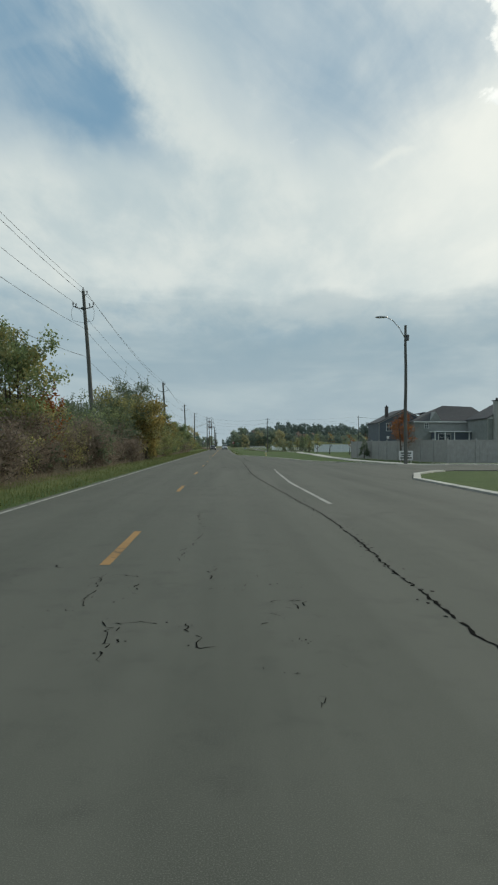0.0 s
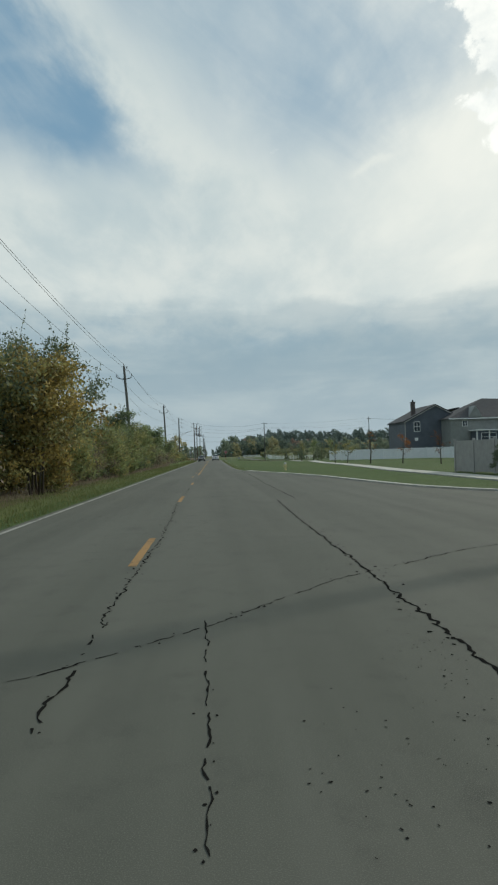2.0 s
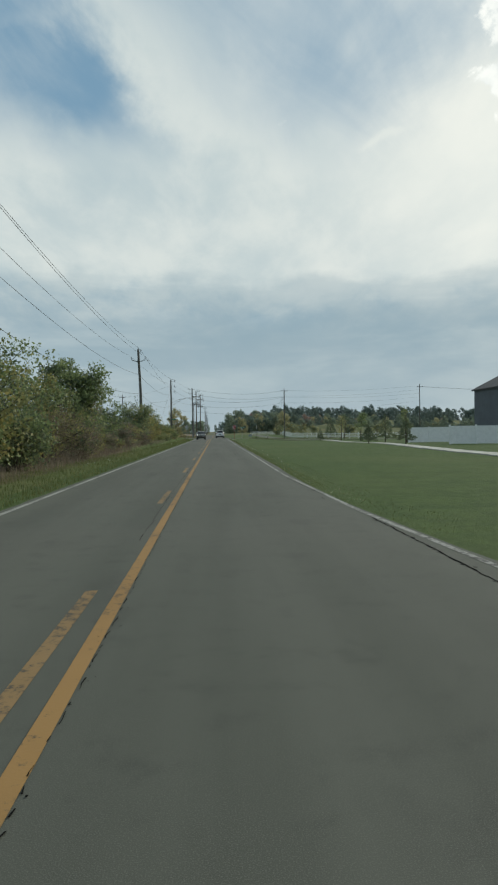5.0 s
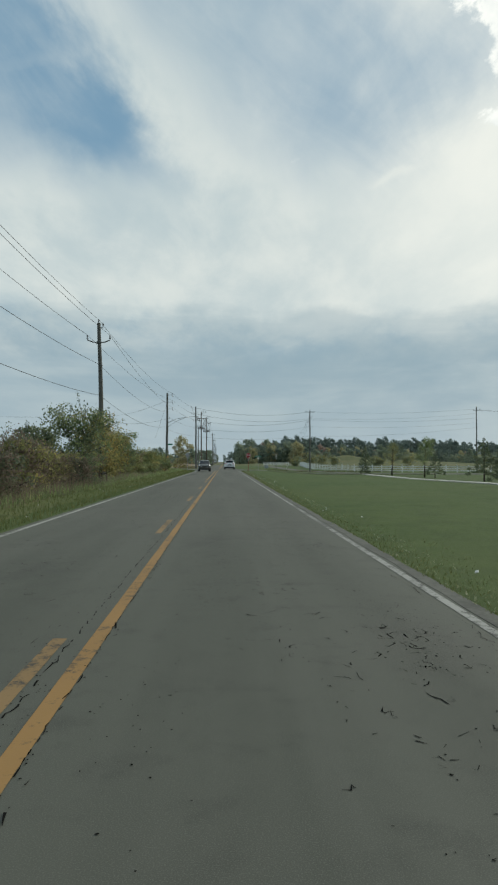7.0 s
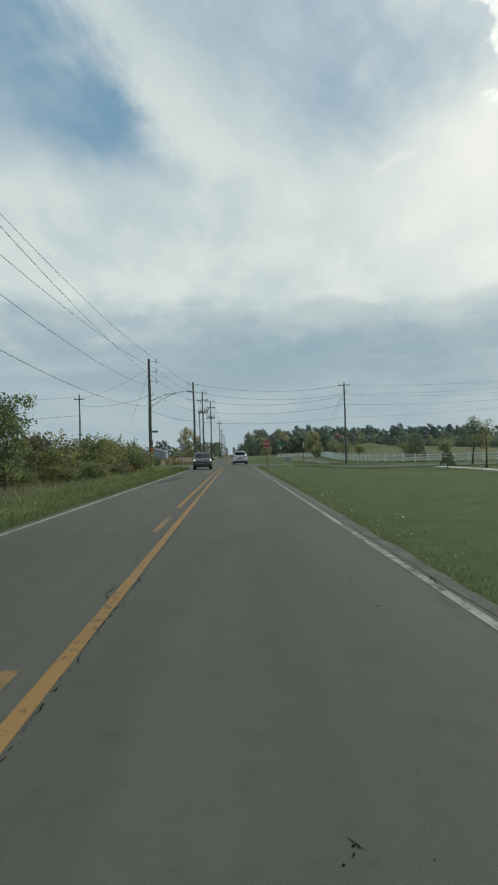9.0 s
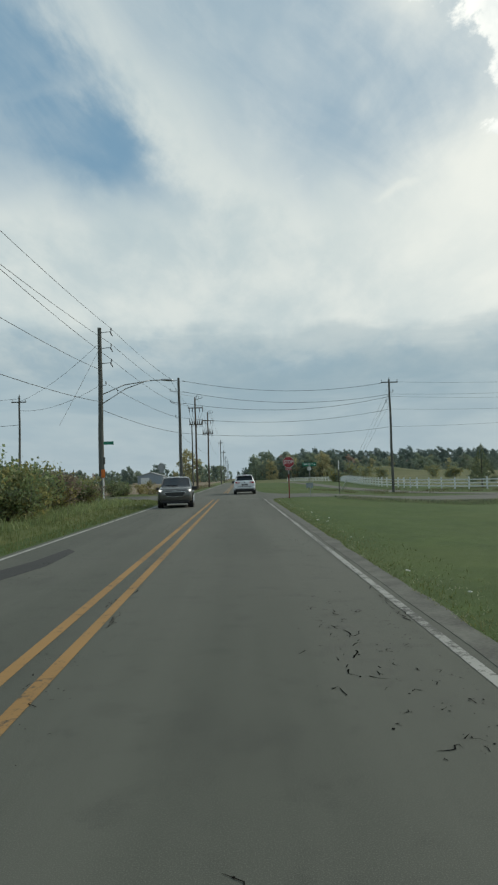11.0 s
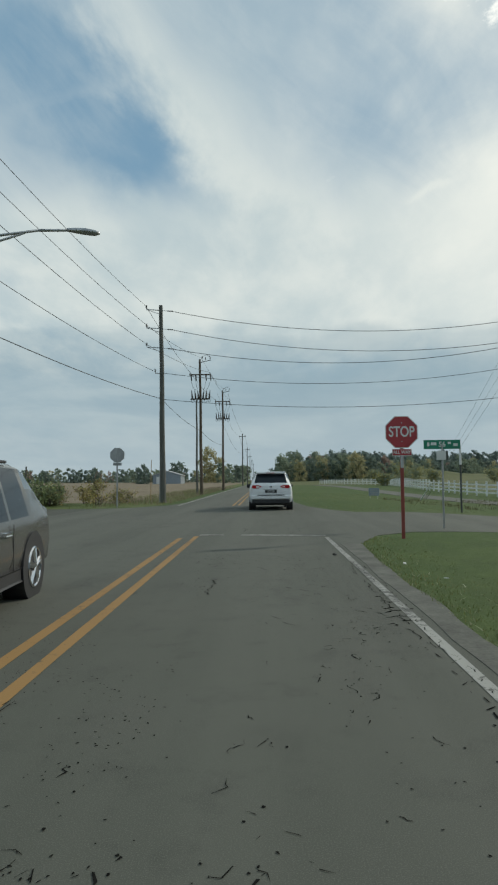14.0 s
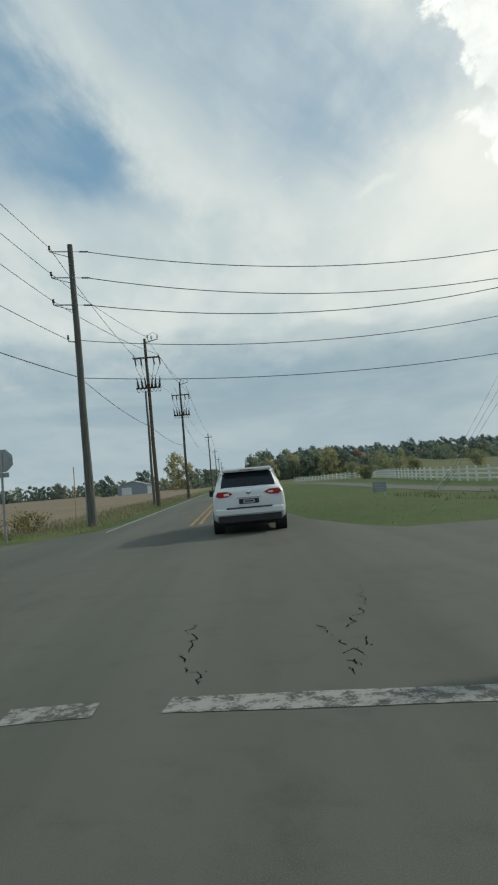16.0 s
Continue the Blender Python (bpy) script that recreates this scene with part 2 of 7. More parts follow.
def worn_paint(name, c, lost):
    """Road paint, cracked and rubbed away; where it is lost the road shows."""
    m = Mat(name, 0.75, 0.0, 0.3)
    g, h = m.noise(7.0, 6, 0.7), m.noise(0.45, 4, 0.6)
    fleck = m.noise(42.0, 3, 0.7)
    amount = m.math("ADD", m.math("MULTIPLY", g, 0.5), m.math("ADD", m.math("MULTIPLY", h, 0.3), m.math("MULTIPLY", fleck, 0.2)))
    col = m.mix(m.step(amount, lost, lost + 0.09), c, (0.050, 0.050, 0.045))
    col = m.mix(m.math("MULTIPLY", m.step(h, 0.35, 0.7), 0.35), col, tuple(k * 0.55 for k in c))
    return m.colour(col).bump(fleck, 0.4, 0.004).m


def tar_mat():
    m = Mat("open_crack", 1.0, 0.0, 0.0)
    return m.colour(m.mix(m.noise(30.0, 3), (0.008, 0.008, 0.008), (0.022, 0.022, 0.020))).m


def wood_pole_mat(name, a, b):
    m = Mat(name, 0.85, 0.0, 0.25)
    grain = m.noise(1.0, 5, 0.65, m.scaled(m.where(), (22, 22, 0.9)))
    big = m.noise(0.5, 3)
    col = m.mix(m.step(grain, 0.3, 0.7), a, b)
    col = m.mix(m.math("MULTIPLY", m.step(big, 0.4, 0.7), 0.4), col, tuple(k * 0.6 for k in a))
    return m.colour(col).bump(grain, 0.5, 0.01).m


def lap_siding(name, c):
    m = Mat(name, 0.6)
    s = m.n.new("ShaderNodeSeparateXYZ")
    m.l.new(m.where(), s.inputs[0])
    lap = m.math("FRACT", m.math("MULTIPLY", s.outputs[2], 6.2))
    col = m.mix(m.step(m.noise(0.8, 4), 0.3, 0.7), c, tuple(k * 0.82 for k in c))
    return m.colour(col).bump(lap, 0.8, 0.02).m


def shingles(name, c):
    m = Mat(name, 0.9)
    n1, n2 = m.noise(3.0, 4, 0.7), m.noise(18.0, 2)
    return m.colour(m.mix(m.step(n1, 0.3, 0.7), c, tuple(k * 0.6 for k in c))).bump(n2, 0.6, 0.02).m


def glass_mat(name, c, rough=0.05):
    m = Mat(name, rough, 0.0, 0.28)
    return m.colour(c).m


M = {
    "asphalt": asphalt(),
    "asphalt_new": asphalt("newer_asphalt", 0.72),
    "mown": grass_mat("mown_grass", (0.043, 0.073, 0.018), (0.064, 0.100, 0.025), (0.095, 0.115, 0.038), 0.40),
    "rough": grass_mat("rough_grass", (0.068, 0.095, 0.028), (0.112, 0.135, 0.045), (0.17, 0.155, 0.07), 0.4),
    "scrub": grass_mat("scrub_ground", (0.060, 0.060, 0.028), (0.105, 0.095, 0.045), (0.15, 0.12, 0.062), 0.6),
    "field": grass_mat("stubble_field", (0.150, 0.120, 0.082), (0.210, 0.172, 0.118), (0.25, 0.205, 0.14), 0.5),
    "meadow": grass_mat("meadow", (0.066, 0.082, 0.030), (0.10, 0.112, 0.043), (0.17, 0.155, 0.07), 0.55),
    "white_line": worn_paint("white_road_paint", (0.33, 0.33, 0.30), 0.505),
    "white_worn": worn_paint("worn_white_road_paint", (0.31, 0.31, 0.285), 0.475),
    "stop_paint": worn_paint("worn_stop_line_paint", (0.27, 0.27, 0.25), 0.455),
    "yellow_line": worn_paint("yellow_road_paint", (0.30, 0.175, 0.062), 0.52),
    "yellow_worn": worn_paint("worn_yellow_road_paint", (0.245, 0.158, 0.070), 0.49),
    "tar": tar_mat(),
    "patch": plain("asphalt_patch", (0.026, 0.027, 0.026), 0.9, grain=60, bump=0.5),
    "concrete": plain("concrete", (0.42, 0.41, 0.37), 0.85, vary=0.2, scale=1.2, grain=30, bump=0.4),
    "pole": wood_pole_mat("weathered_pole_wood", (0.092, 0.094, 0.086), (0.15, 0.15, 0.136)),
    "pole_brown": wood_pole_mat("treated_pole_wood", (0.085, 0.066, 0.050), (0.135, 0.108, 0.082)),
    "bark": wood_pole_mat("bark", (0.06, 0.05, 0.04), (0.11, 0.095, 0.075)),
    "wire": plain("wire", (0.085, 0.09, 0.095), 0.6),
    "steel": plain("galvanised_steel", (0.42, 0.43, 0.44), 0.45, 0.8),
    "porcelain": plain("insulator_porcelain", (0.065, 0.065, 0.065), 0.35),
    "white_vinyl": plain("white_vinyl", (0.74, 0.75, 0.75), 0.5, vary=0.06),
    "grey_vinyl": plain("grey_vinyl", (0.34, 0.33, 0.31), 0.55, vary=0.1),
    "white_trim": plain("white_trim", (0.75, 0.75, 0.73), 0.5, vary=0.06),
    "navy": lap_siding("dark_siding", (0.099, 0.115, 0.141)),
    "sage": lap_siding("grey_siding", (0.27, 0.28, 0.265)),
    "shingle": shingles("roof_shingle", (0.085, 0.085, 0.09)),
    "window": glass_mat("window_glass", (0.04, 0.05, 0.06)),
    "brick": plain("chimney_brick", (0.10, 0.085, 0.08), 0.9, vary=0.25),
    "sign_red": plain("red_sheeting", (0.37, 0.034, 0.044), 0.4, vary=0.08),
    "sign_white": plain("white_sheeting", (0.66, 0.66, 0.65), 0.4, vary=0.05),
    "sign_green": plain("green_sheeting", (0.012, 0.20, 0.12), 0.4, vary=0.08),
    "sign_blue": plain("blue_sheeting", (0.03, 0.10, 0.24), 0.4, vary=0.08),
    "sign_back": plain("bare_aluminium", (0.36, 0.37, 0.37), 0.45, 0.6),
    "post_red": plain("red_post", (0.25, 0.050, 0.040), 0.5),
    "orange": plain("orange_plate", (0.65, 0.17, 0.03), 0.5),
    "post_dark": plain("dark_post", (0.075, 0.08, 0.075), 0.7),
    "car_white": plain("white_car_paint", (0.72, 0.73, 0.74), 0.22, vary=0.03, bump=0.0),
    "car_grey": plain("pewter_car_paint", (0.165, 0.163, 0.155), 0.18, 0.6, vary=0.05, bump=0.0),
    "car_glass": glass_mat("tinted_glass", (0.016, 0.022, 0.028), 0.05),
    "rubber": plain("rubber", (0.018, 0.018, 0.018), 0.85),
    "trim_black": plain("black_trim", (0.022, 0.022, 0.024), 0.55),
    "chrome": plain("chrome", (0.70, 0.71, 0.72), 0.15, 1.0, vary=0.03, bump=0.0),
    "tail_red": plain("tail_lamp_red", (0.40, 0.015, 0.02), 0.15, vary=0.05, bump=0.0),
    "lamp_clear": plain("clear_lamp", (0.80, 0.80, 0.78), 0.1, vary=0.04, bump=0.0),
    "amber": plain("amber_lens", (0.75, 0.28, 0.03), 0.2),
    "hydrant": plain("hydrant_paint", (0.60, 0.53, 0.28), 0.6),
    "tan": plain("tan_paint", (0.36, 0.24, 0.12), 0.7),
    "gravel": plain("gravel", (0.100, 0.101, 0.086), 0.95, vary=0.3, scale=2.0, grain=25, bump=0.7),
    "barn": plain("pale_steel_siding", (0.25, 0.29, 0.33), 0.5),
}
_lamp = Mat("lit_headlamp", 0.2)
_lamp.colour((0.9, 0.9, 0.88))
_lamp.b.inputs["Emission Color"].default_value = (1.0, 0.96, 0.9, 1)
_lamp.b.inputs["Emission Strength"].default_value = 2.0
M["lamp_lit"] = _lamp.m
_lamp = Mat("lit_amber_lamp", 0.2)
_lamp.colour((0.9, 0.5, 0.15))
_lamp.b.inputs["Emission Color"].default_value = (1.0, 0.45, 0.08, 1)
_lamp.b.inputs["Emission Strength"].default_value = 1.8
M["amber_lit"] = _lamp.m
LEAF = {
    "green": leaf_mat("green_leaves", [(0.0, (0.112, 0.153, 0.073)), (0.45, (0.189, 0.245, 0.109)), (0.8, (0.289, 0.330, 0.147)), (1.0, (0.496, 0.472, 0.236))]),
    "olive": leaf_mat("olive_leaves", [(0.0, (0.121, 0.132, 0.060)), (0.4, (0.224, 0.230, 0.095)), (0.75, (0.362, 0.328, 0.124)), (1.0, (0.575, 0.471, 0.184))]),
    "gold": leaf_mat("gold_leaves", [(0.0, (0.095, 0.080, 0.034)), (0.4, (0.220, 0.175, 0.062)), (0.75, (0.390, 0.300, 0.092)), (1.0, (0.62, 0.50, 0.18))]),
    "rust": leaf_mat("rust_leaves", [(0.0, (0.12, 0.052, 0.022)), (0.4, (0.23, 0.088, 0.030)), (0.75, (0.33, 0.13, 0.038)), (1.0, (0.38, 0.19, 0.045))]),
    "dark": leaf_mat("dark_leaves", [(0.0, (0.083, 0.112, 0.075)), (0.5, (0.140, 0.177, 0.107)), (0.85, (0.206, 0.237, 0.133)), (1.0, (0.312, 0.312, 0.175))]),
    "dry": leaf_mat("dry_stems", [(0.0, (0.127, 0.101, 0.078)), (0.5, (0.207, 0.164, 0.127)), (0.85, (0.287, 0.233, 0.175)), (1.0, (0.437, 0.380, 0.287))]),
    "pale_grass": leaf_mat("rough_grass_blades", [(0.0, (0.12, 0.15, 0.055)), (0.6, (0.17, 0.195, 0.075)), (1.0, (0.26, 0.25, 0.12))], 0.8),
    "brush": leaf_mat("brush_stems", [(0.0, (0.070, 0.072, 0.036)), (0.5, (0.115, 0.110, 0.060)), (1.0, (0.20, 0.18, 0.11))], 0.8),
    "pale": leaf_mat("pale_weed_leaves", [(0.0, (0.16, 0.19, 0.09)), (0.6, (0.26, 0.29, 0.16)), (1.0, (0.50, 0.50, 0.40))], 0.5),
    # ridge leaves: bluish distance haze is painted into these stops
    "ridge": leaf_mat("hazed_ridge_leaves", [(0.0, (0.115, 0.165, 0.160)), (0.5, (0.145, 0.195, 0.180)), (0.85, (0.175, 0.220, 0.185)), (1.0, (0.23, 0.24, 0.19))], 0.8, 0.5),
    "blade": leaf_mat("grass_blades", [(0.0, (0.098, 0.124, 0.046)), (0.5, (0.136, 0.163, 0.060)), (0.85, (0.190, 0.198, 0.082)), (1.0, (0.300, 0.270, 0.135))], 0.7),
    # far leaves: paled and greyed, so the air's haze sits in their colour
    "far": leaf_mat("hazed_leaves", [(0.0, (0.17, 0.225, 0.18)), (0.4, (0.21, 0.265, 0.20)), (0.75, (0.26, 0.30, 0.21)), (1.0, (0.32, 0.32, 0.21))], 0.8, 0.55),
    "far_dark": leaf_mat("hazed_dark_leaves", [(0.0, (0.13, 0.18, 0.16)), (0.5, (0.165, 0.215, 0.185)), (0.85, (0.20, 0.245, 0.19)), (1.0, (0.24, 0.26, 0.19))], 0.8, 0.55),
    "far_red": leaf_mat("hazed_red_leaves", [(0.0, (0.25, 0.22, 0.19)), (0.5, (0.30, 0.22, 0.19)), (1.0, (0.36, 0.27, 0.20))], 0.8, 0.55),
    "far_gold": leaf_mat("hazed_gold_leaves", [(0.0, (0.30, 0.31, 0.19)), (0.5, (0.37, 0.36, 0.21)), (1.0, (0.45, 0.38, 0.21))], 0.8, 0.55),
}


# ---- mesh helpers ----
def mesh_ob(name, bm, mat, parent=None, smooth=False):
    me = bpy.data.meshes.new(name)
    bm.to_mesh(me)
    bm.free()
    for m in (mat if isinstance(mat, (list, tuple)) else [mat]):
        me.materials.append(m)
    if smooth:
        for p in me.polygons:
            p.use_smooth = True
    ob = new(name, me)
    ob.parent = parent
    return ob


def part(name, bm, material, parent, label="", smooth=False):
    ob = mesh_ob(name, bm, material, parent, smooth)
    if label:
        ob["label"] = label
    return ob


def thing(name, m, label, category, group="", kind=""):
    ob = new(name)
    ob.empty_display_size = 0.2
    ob.matrix_basis = m
    return tagged(ob, label, category, group, kind)


def box(bm, lo, hi, bevel=0.0, m=None):
    r = bmesh.ops.create_cube(bm, size=1)
    vs = r["verts"]
    c = [(a + b) / 2 for a, b in zip(lo, hi)]
    s = [b - a for a, b in zip(lo, hi)]
    for v in vs:
        v.co = Vector((v.co.x * s[0] + c[0], v.co.y * s[1] + c[1], v.co.z * s[2] + c[2]))
    if bevel:
        es = list({e for v in vs for e in v.link_edges})
        g = bmesh.ops.bevel(bm, geom=es, offset=bevel, segments=1, affect="EDGES", profile=0.5)
        vs = list({v for f in g["faces"] for v in f.verts} | {v for v in vs if v.is_valid})
    if m is not None:
        bmesh.ops.transform(bm, matrix=m, verts=[v for v in vs if v.is_valid])
    return bm


def boxed(lo, hi, bevel=0.0, m=None):
    return box(bmesh.new(), lo, hi, bevel, m)


def tube(bm, a, b, r0, r1=None, seg=8, cap=True):
    """A tapered round bar from a to b."""
    a, b = Vector(a), Vector(b)
    r1 = r0 if r1 is None else r1
    d = b - a
    q = d.to_track_quat("Z", "Y").to_matrix().to_4x4()
    g = bmesh.ops.create_cone(bm, cap_ends=cap, segments=seg, radius1=r0, radius2=r1, depth=d.length)
    bmesh.ops.transform(bm, matrix=Matrix.Translation((a + b) / 2) @ q, verts=g["verts"])
    return bm


def tubed(a, b, r0, r1=None, seg=8):
    return tube(bmesh.new(), a, b, r0, r1, seg)


def disc(bm, centre, normal, r, depth, seg=16):
    n = Vector(normal).normalized() * depth / 2
    return tube(bm, Vector(centre) - n, Vector(centre) + n, r, r, seg)


def prism(pts, y0, y1):
    """An outline in x and z, pushed from y0 to y1."""
    bm = bmesh.new()
    a = [bm.verts.new((x, y0, z)) for x, z in pts]
    b = [bm.verts.new((x, y1, z)) for x, z in pts]
    bm.faces.new(a)
    bm.faces.new(b[::-1])
    for i in range(len(pts)):
        j = (i + 1) % len(pts)
        bm.faces.new((a[j], a[i], b[i], b[j]))
    bmesh.ops.recalc_face_normals(bm, faces=bm.faces)
    return bm


def smooth01(v, lo, hi):
    t = min(1.0, max(0.0, (v - lo) / (hi - lo)))
    return t * t * (3 - 2 * t)


# ---- ground ----
def lie(x, y):
    """Height of the ground off the road."""
    z = -0.012 - 0.07 * smooth01(x, 3, 8) * (1 - smooth01(abs(y - 4.4), 3.6, 7.5))
    z += 0.10 * smooth01(-x, 5.5, 9) * smooth01(-x, -5, 5) * smooth01(abs(y - 200), 6.5, 9.5)
    z -= 0.55 * smooth01(x, 5.0, 16.0) * smooth01(y, 110, 165) * (1 - smooth01(y, 225, 300))
    z -= 0.22 * math.exp(-((x - 7.0) / 2.2) ** 2) * smooth01(y, 130, 160) * (1 - smooth01(y, 182, 187))
    z -= 0.60 * math.exp(-((x - 12.5) / 3.6) ** 2 - ((y - 186.0) / 1.6) ** 2)
    z += 3.4 * math.exp(-((x - 95) / 50) ** 2 - ((y - 470) / 60) ** 2)
    z += 3.2 * math.exp(-((x - 70) / 10) ** 2 - ((y - 458) / 25) ** 2)
    z += 20.5 * smooth01(y, 760, 1180) * smooth01(x, -10, 110) * (1 - 0.22 * smooth01(x, 190, 420))
    far = smooth01(math.hypot(x, y - 100), 60, 300)
    z += far * 0.5 * smooth01(abs(x + 1.5), 6, 40) * noise.noise(Vector((x * 0.011, y * 0.011, 0.3)))
    z += 0.03 * noise.noise(Vector((x * 0.35, y * 0.35, 2.0))) * (1 - smooth01(x, -7.5, -6) * (1 - (smooth01(x, 2.2, 4.5) if y > 60 else smooth01(x, 14, 17)))) * smooth01(abs(y - 198), 9, 13) * smooth01(abs(y - 4.4), 9, 14)
    return z


def ground_kind(x, y):
    if x > -5.5:
        if y > 330 or (x > 27 and y > 232):
            return 4
        return 0
    if y > 212 and x < -8.4 or y > 207 and x < -13:
        return 3
    if x < -7.6 and y < 128:
        return 2
    return 1


def stretch(near, far, step, growth):
    v, out, s = near, [], step
    while v < far:
        out.append(v)
        v += s
        s *= growth
    return out + [far]


def build_ground():
    xs = sorted({round(v, 2) for v in [-v for v in stretch(4.0, 3000, 0.9, 1.11)] + [-4, -2, 0, 2] + stretch(2.0, 3000, 0.9, 1.09)})
    ys = sorted({round(v, 2) for v in [-v for v in stretch(60, 2500, 3, 1.25)] + [float(v) for v in np.arange(-60, 300, 2.0)] + stretch(300, 4000, 3, 1.06)})
    verts = [(x, y, lie(x, y)) for y in ys for x in xs]
    w = len(xs)
    faces, kinds = [], []
    for j in range(len(ys) - 1):
        for i in range(w - 1):
            faces.append((j * w + i, j * w + i + 1, (j + 1) * w + i + 1, (j + 1) * w + i))
            kinds.append(ground_kind((xs[i] + xs[i + 1]) / 2, (ys[j] + ys[j + 1]) / 2))
    me = bpy.data.meshes.new("ground")
    me.from_pydata(verts, [], faces)
    for k in ("mown", "rough", "scrub", "field", "meadow"):
        me.materials.append(M[k])
    me.polygons.foreach_set("material_index", kinds)
    me.polygons.foreach_set("use_smooth", [True] * len(faces))
    tagged(new("ground", me), "mown grass, rough verges and a stubble field", "ground", kind="structure")


build_ground()


def strip(name, left, right, z0, mat, label, category, kind="structure", thick=0.05):
    """A slab between two edges given as lists of (x, y)."""
    bm = bmesh.new()
    n = len(left)
    top = [[bm.verts.new((x, y, z0(x, y) if callable(z0) else z0)) for x, y in e] for e in (left, right)]
    low = [[bm.verts.new((v.co.x, v.co.y, v.co.z - thick)) for v in e] for e in top]
    for i in range(n - 1):
        bm.faces.new((top[0][i], top[1][i], top[1][i + 1], top[0][i + 1]))
        bm.faces.new((top[0][i + 1], low[0][i + 1], low[0][i], top[0][i]))
        bm.faces.new((top[1][i], low[1][i], low[1][i + 1], top[1][i + 1]))
    bm.faces.new((top[0][0], low[0][0], low[1][0], top[1][0]))
    bm.faces.new((top[1][-1], low[1][-1], low[0][-1], top[0][-1]))
    bmesh.ops.recalc_face_normals(bm, faces=bm.faces)
    return tagged(mesh_ob(name, bm, mat), label, category, kind=kind)


# edges of the main road: left edge is straight, the right one opens to a turn lane and a side street
XL, XR, XY = -4.78, 1.60, -1.60


def right_edge(y):
    pts = [(-400, 8.4), (-20, 7.6), (-11, 7.9), (-6, 9.4), (-2.5, 11.5), (-0.8, 13.5), (9.6, 13.5), (11, 12.7), (15, 10.6), (19.6, 8.4), (22.7, 7.5), (29.6, 6.75), (36.6, 6.15), (43.6, 5.0), (50.5, 3.45), (56.5, 2.45), (62.5, 2.0), (68, 1.86), (120, 1.84), (138, 1.95), (184, 1.97), (187.5, 2.15), (189.5, 2.9), (190.5, 4.0), (201.0, 4.0), (203, 3.2), (207, 2.35), (213, 1.98), (3000, 1.98)]
    return float(np.interp(y, [p[0] for p in pts], [p[1] for p in pts]))


def left_edge(y):
    pts = [(-400, -4.98), (182, -4.98), (187, -5.3), (190, -5.9), (192, -7.0), (193.5, -8.6), (206, -8.6), (206.8, -7.0), (210, -5.3), (214, -4.9), (3000, -4.9)]
    return float(np.interp(y, [p[0] for p in pts], [p[1] for p in pts])) + 0.04 * noise.noise(Vector((0, y * 0.9, 5)))


ys = sorted({round(float(v), 2) for v in np.concatenate([np.arange(-400, -60, 20), np.arange(-60, 300, 1.0), [184.5, 185.5, 189.5, 190.5, 193.5, 203.5, 206.0, 206.8], np.arange(300, 3001, 50)])})
strip("road", [(left_edge(y), y) for y in ys], [(right_edge(y) + (0.05 * noise.noise(Vector((9, y * 0.8, 1))) if y > 68 else 0), y) for y in ys], 0.0, M["asphalt"], "grey worn asphalt road with cracks and faded lines", "road")
xs = [13.4, 20, 30, 45, 70, 120, 200]
strip("side_street", [(x, 9.6) for x in xs], [(x, -0.8) for x in xs], -0.004, M["asphalt"], "grey asphalt side street to the houses", "street")


def cross_z(x, y):
    return -0.004 - 0.55 * smooth01(abs(x) if x > 0 else 0, 5, 16)


xs = [3.9, 5, 6.5, 8, 10, 12, 14, 17, 22, 30, 45, 70, 120, 250, 600]
strip("cross_street", [(x, 201.0) for x in xs], [(x, 190.5) for x in xs], cross_z, M["asphalt"], "pale asphalt cross street at the junction", "street")
xs = [-600, -250, -120, -70, -45, -30, -22, -15, -11, -8.4]
strip("cross_street", [(x, 206.0) for x in xs], [(x, 193.5) for x in xs], -0.004, M["asphalt_new"], "dark newer asphalt cross street at the junction", "street")


ys = [float(v) for v in np.arange(74, 187.6, 0.7)]
strip("shoulder", [(1.75 + 0.05 * noise.noise(Vector((3, y * 0.6, 2))) + 0.03 * noise.noise(Vector((8, y * 2.3, 2))), y) for y in ys], [(right_edge(y) + 0.07 + 0.10 * noise.noise(Vector((5, y * 0.7, 6))), y) for y in ys], 0.0045, M["gravel"], "pale gritty gravel shoulder beside the edge line", "shoulder", thick=0.02)


# ---- road paint ----
def paint(name, pts, width, mat, label, z=0.004):
    """A painted band along a line of (x, y)."""
    left, right = [], []
    for i, (x, y) in enumerate(pts):
        x0, y0 = pts[max(i - 1, 0)]
        x1, y1 = pts[min(i + 1, len(pts) - 1)]
        d = Vector((x1 - x0, y1 - y0)).normalized() * width / 2
        j = 1 + 0.10 * noise.noise(Vector((x * 3, y * 1.7, 4)))
        left.append((x - d.y * j, y + d.x * j))
        right.append((x + d.y * j, y - d.x * j))
    bm = bmesh.new()
    a = [bm.verts.new((x, y, z)) for x, y in left]
    b = [bm.verts.new((x, y, z)) for x, y in right]
    for i in range(len(pts) - 1):
        bm.faces.new((a[i], b[i], b[i + 1], a[i + 1]))
    bmesh.ops.recalc_face_normals(bm, faces=bm.faces)
    return tagged(mesh_ob(name, bm, mat), label, "road marking", kind="structure")


def run(x0, y0, x1, y1, step=2.0):
    n = max(2, int(abs(y1 - y0) / step) + 1)
    return [(x0 + (x1 - x0) * i / (n - 1), y0 + (y1 - y0) * i / (n - 1)) for i in range(n)]


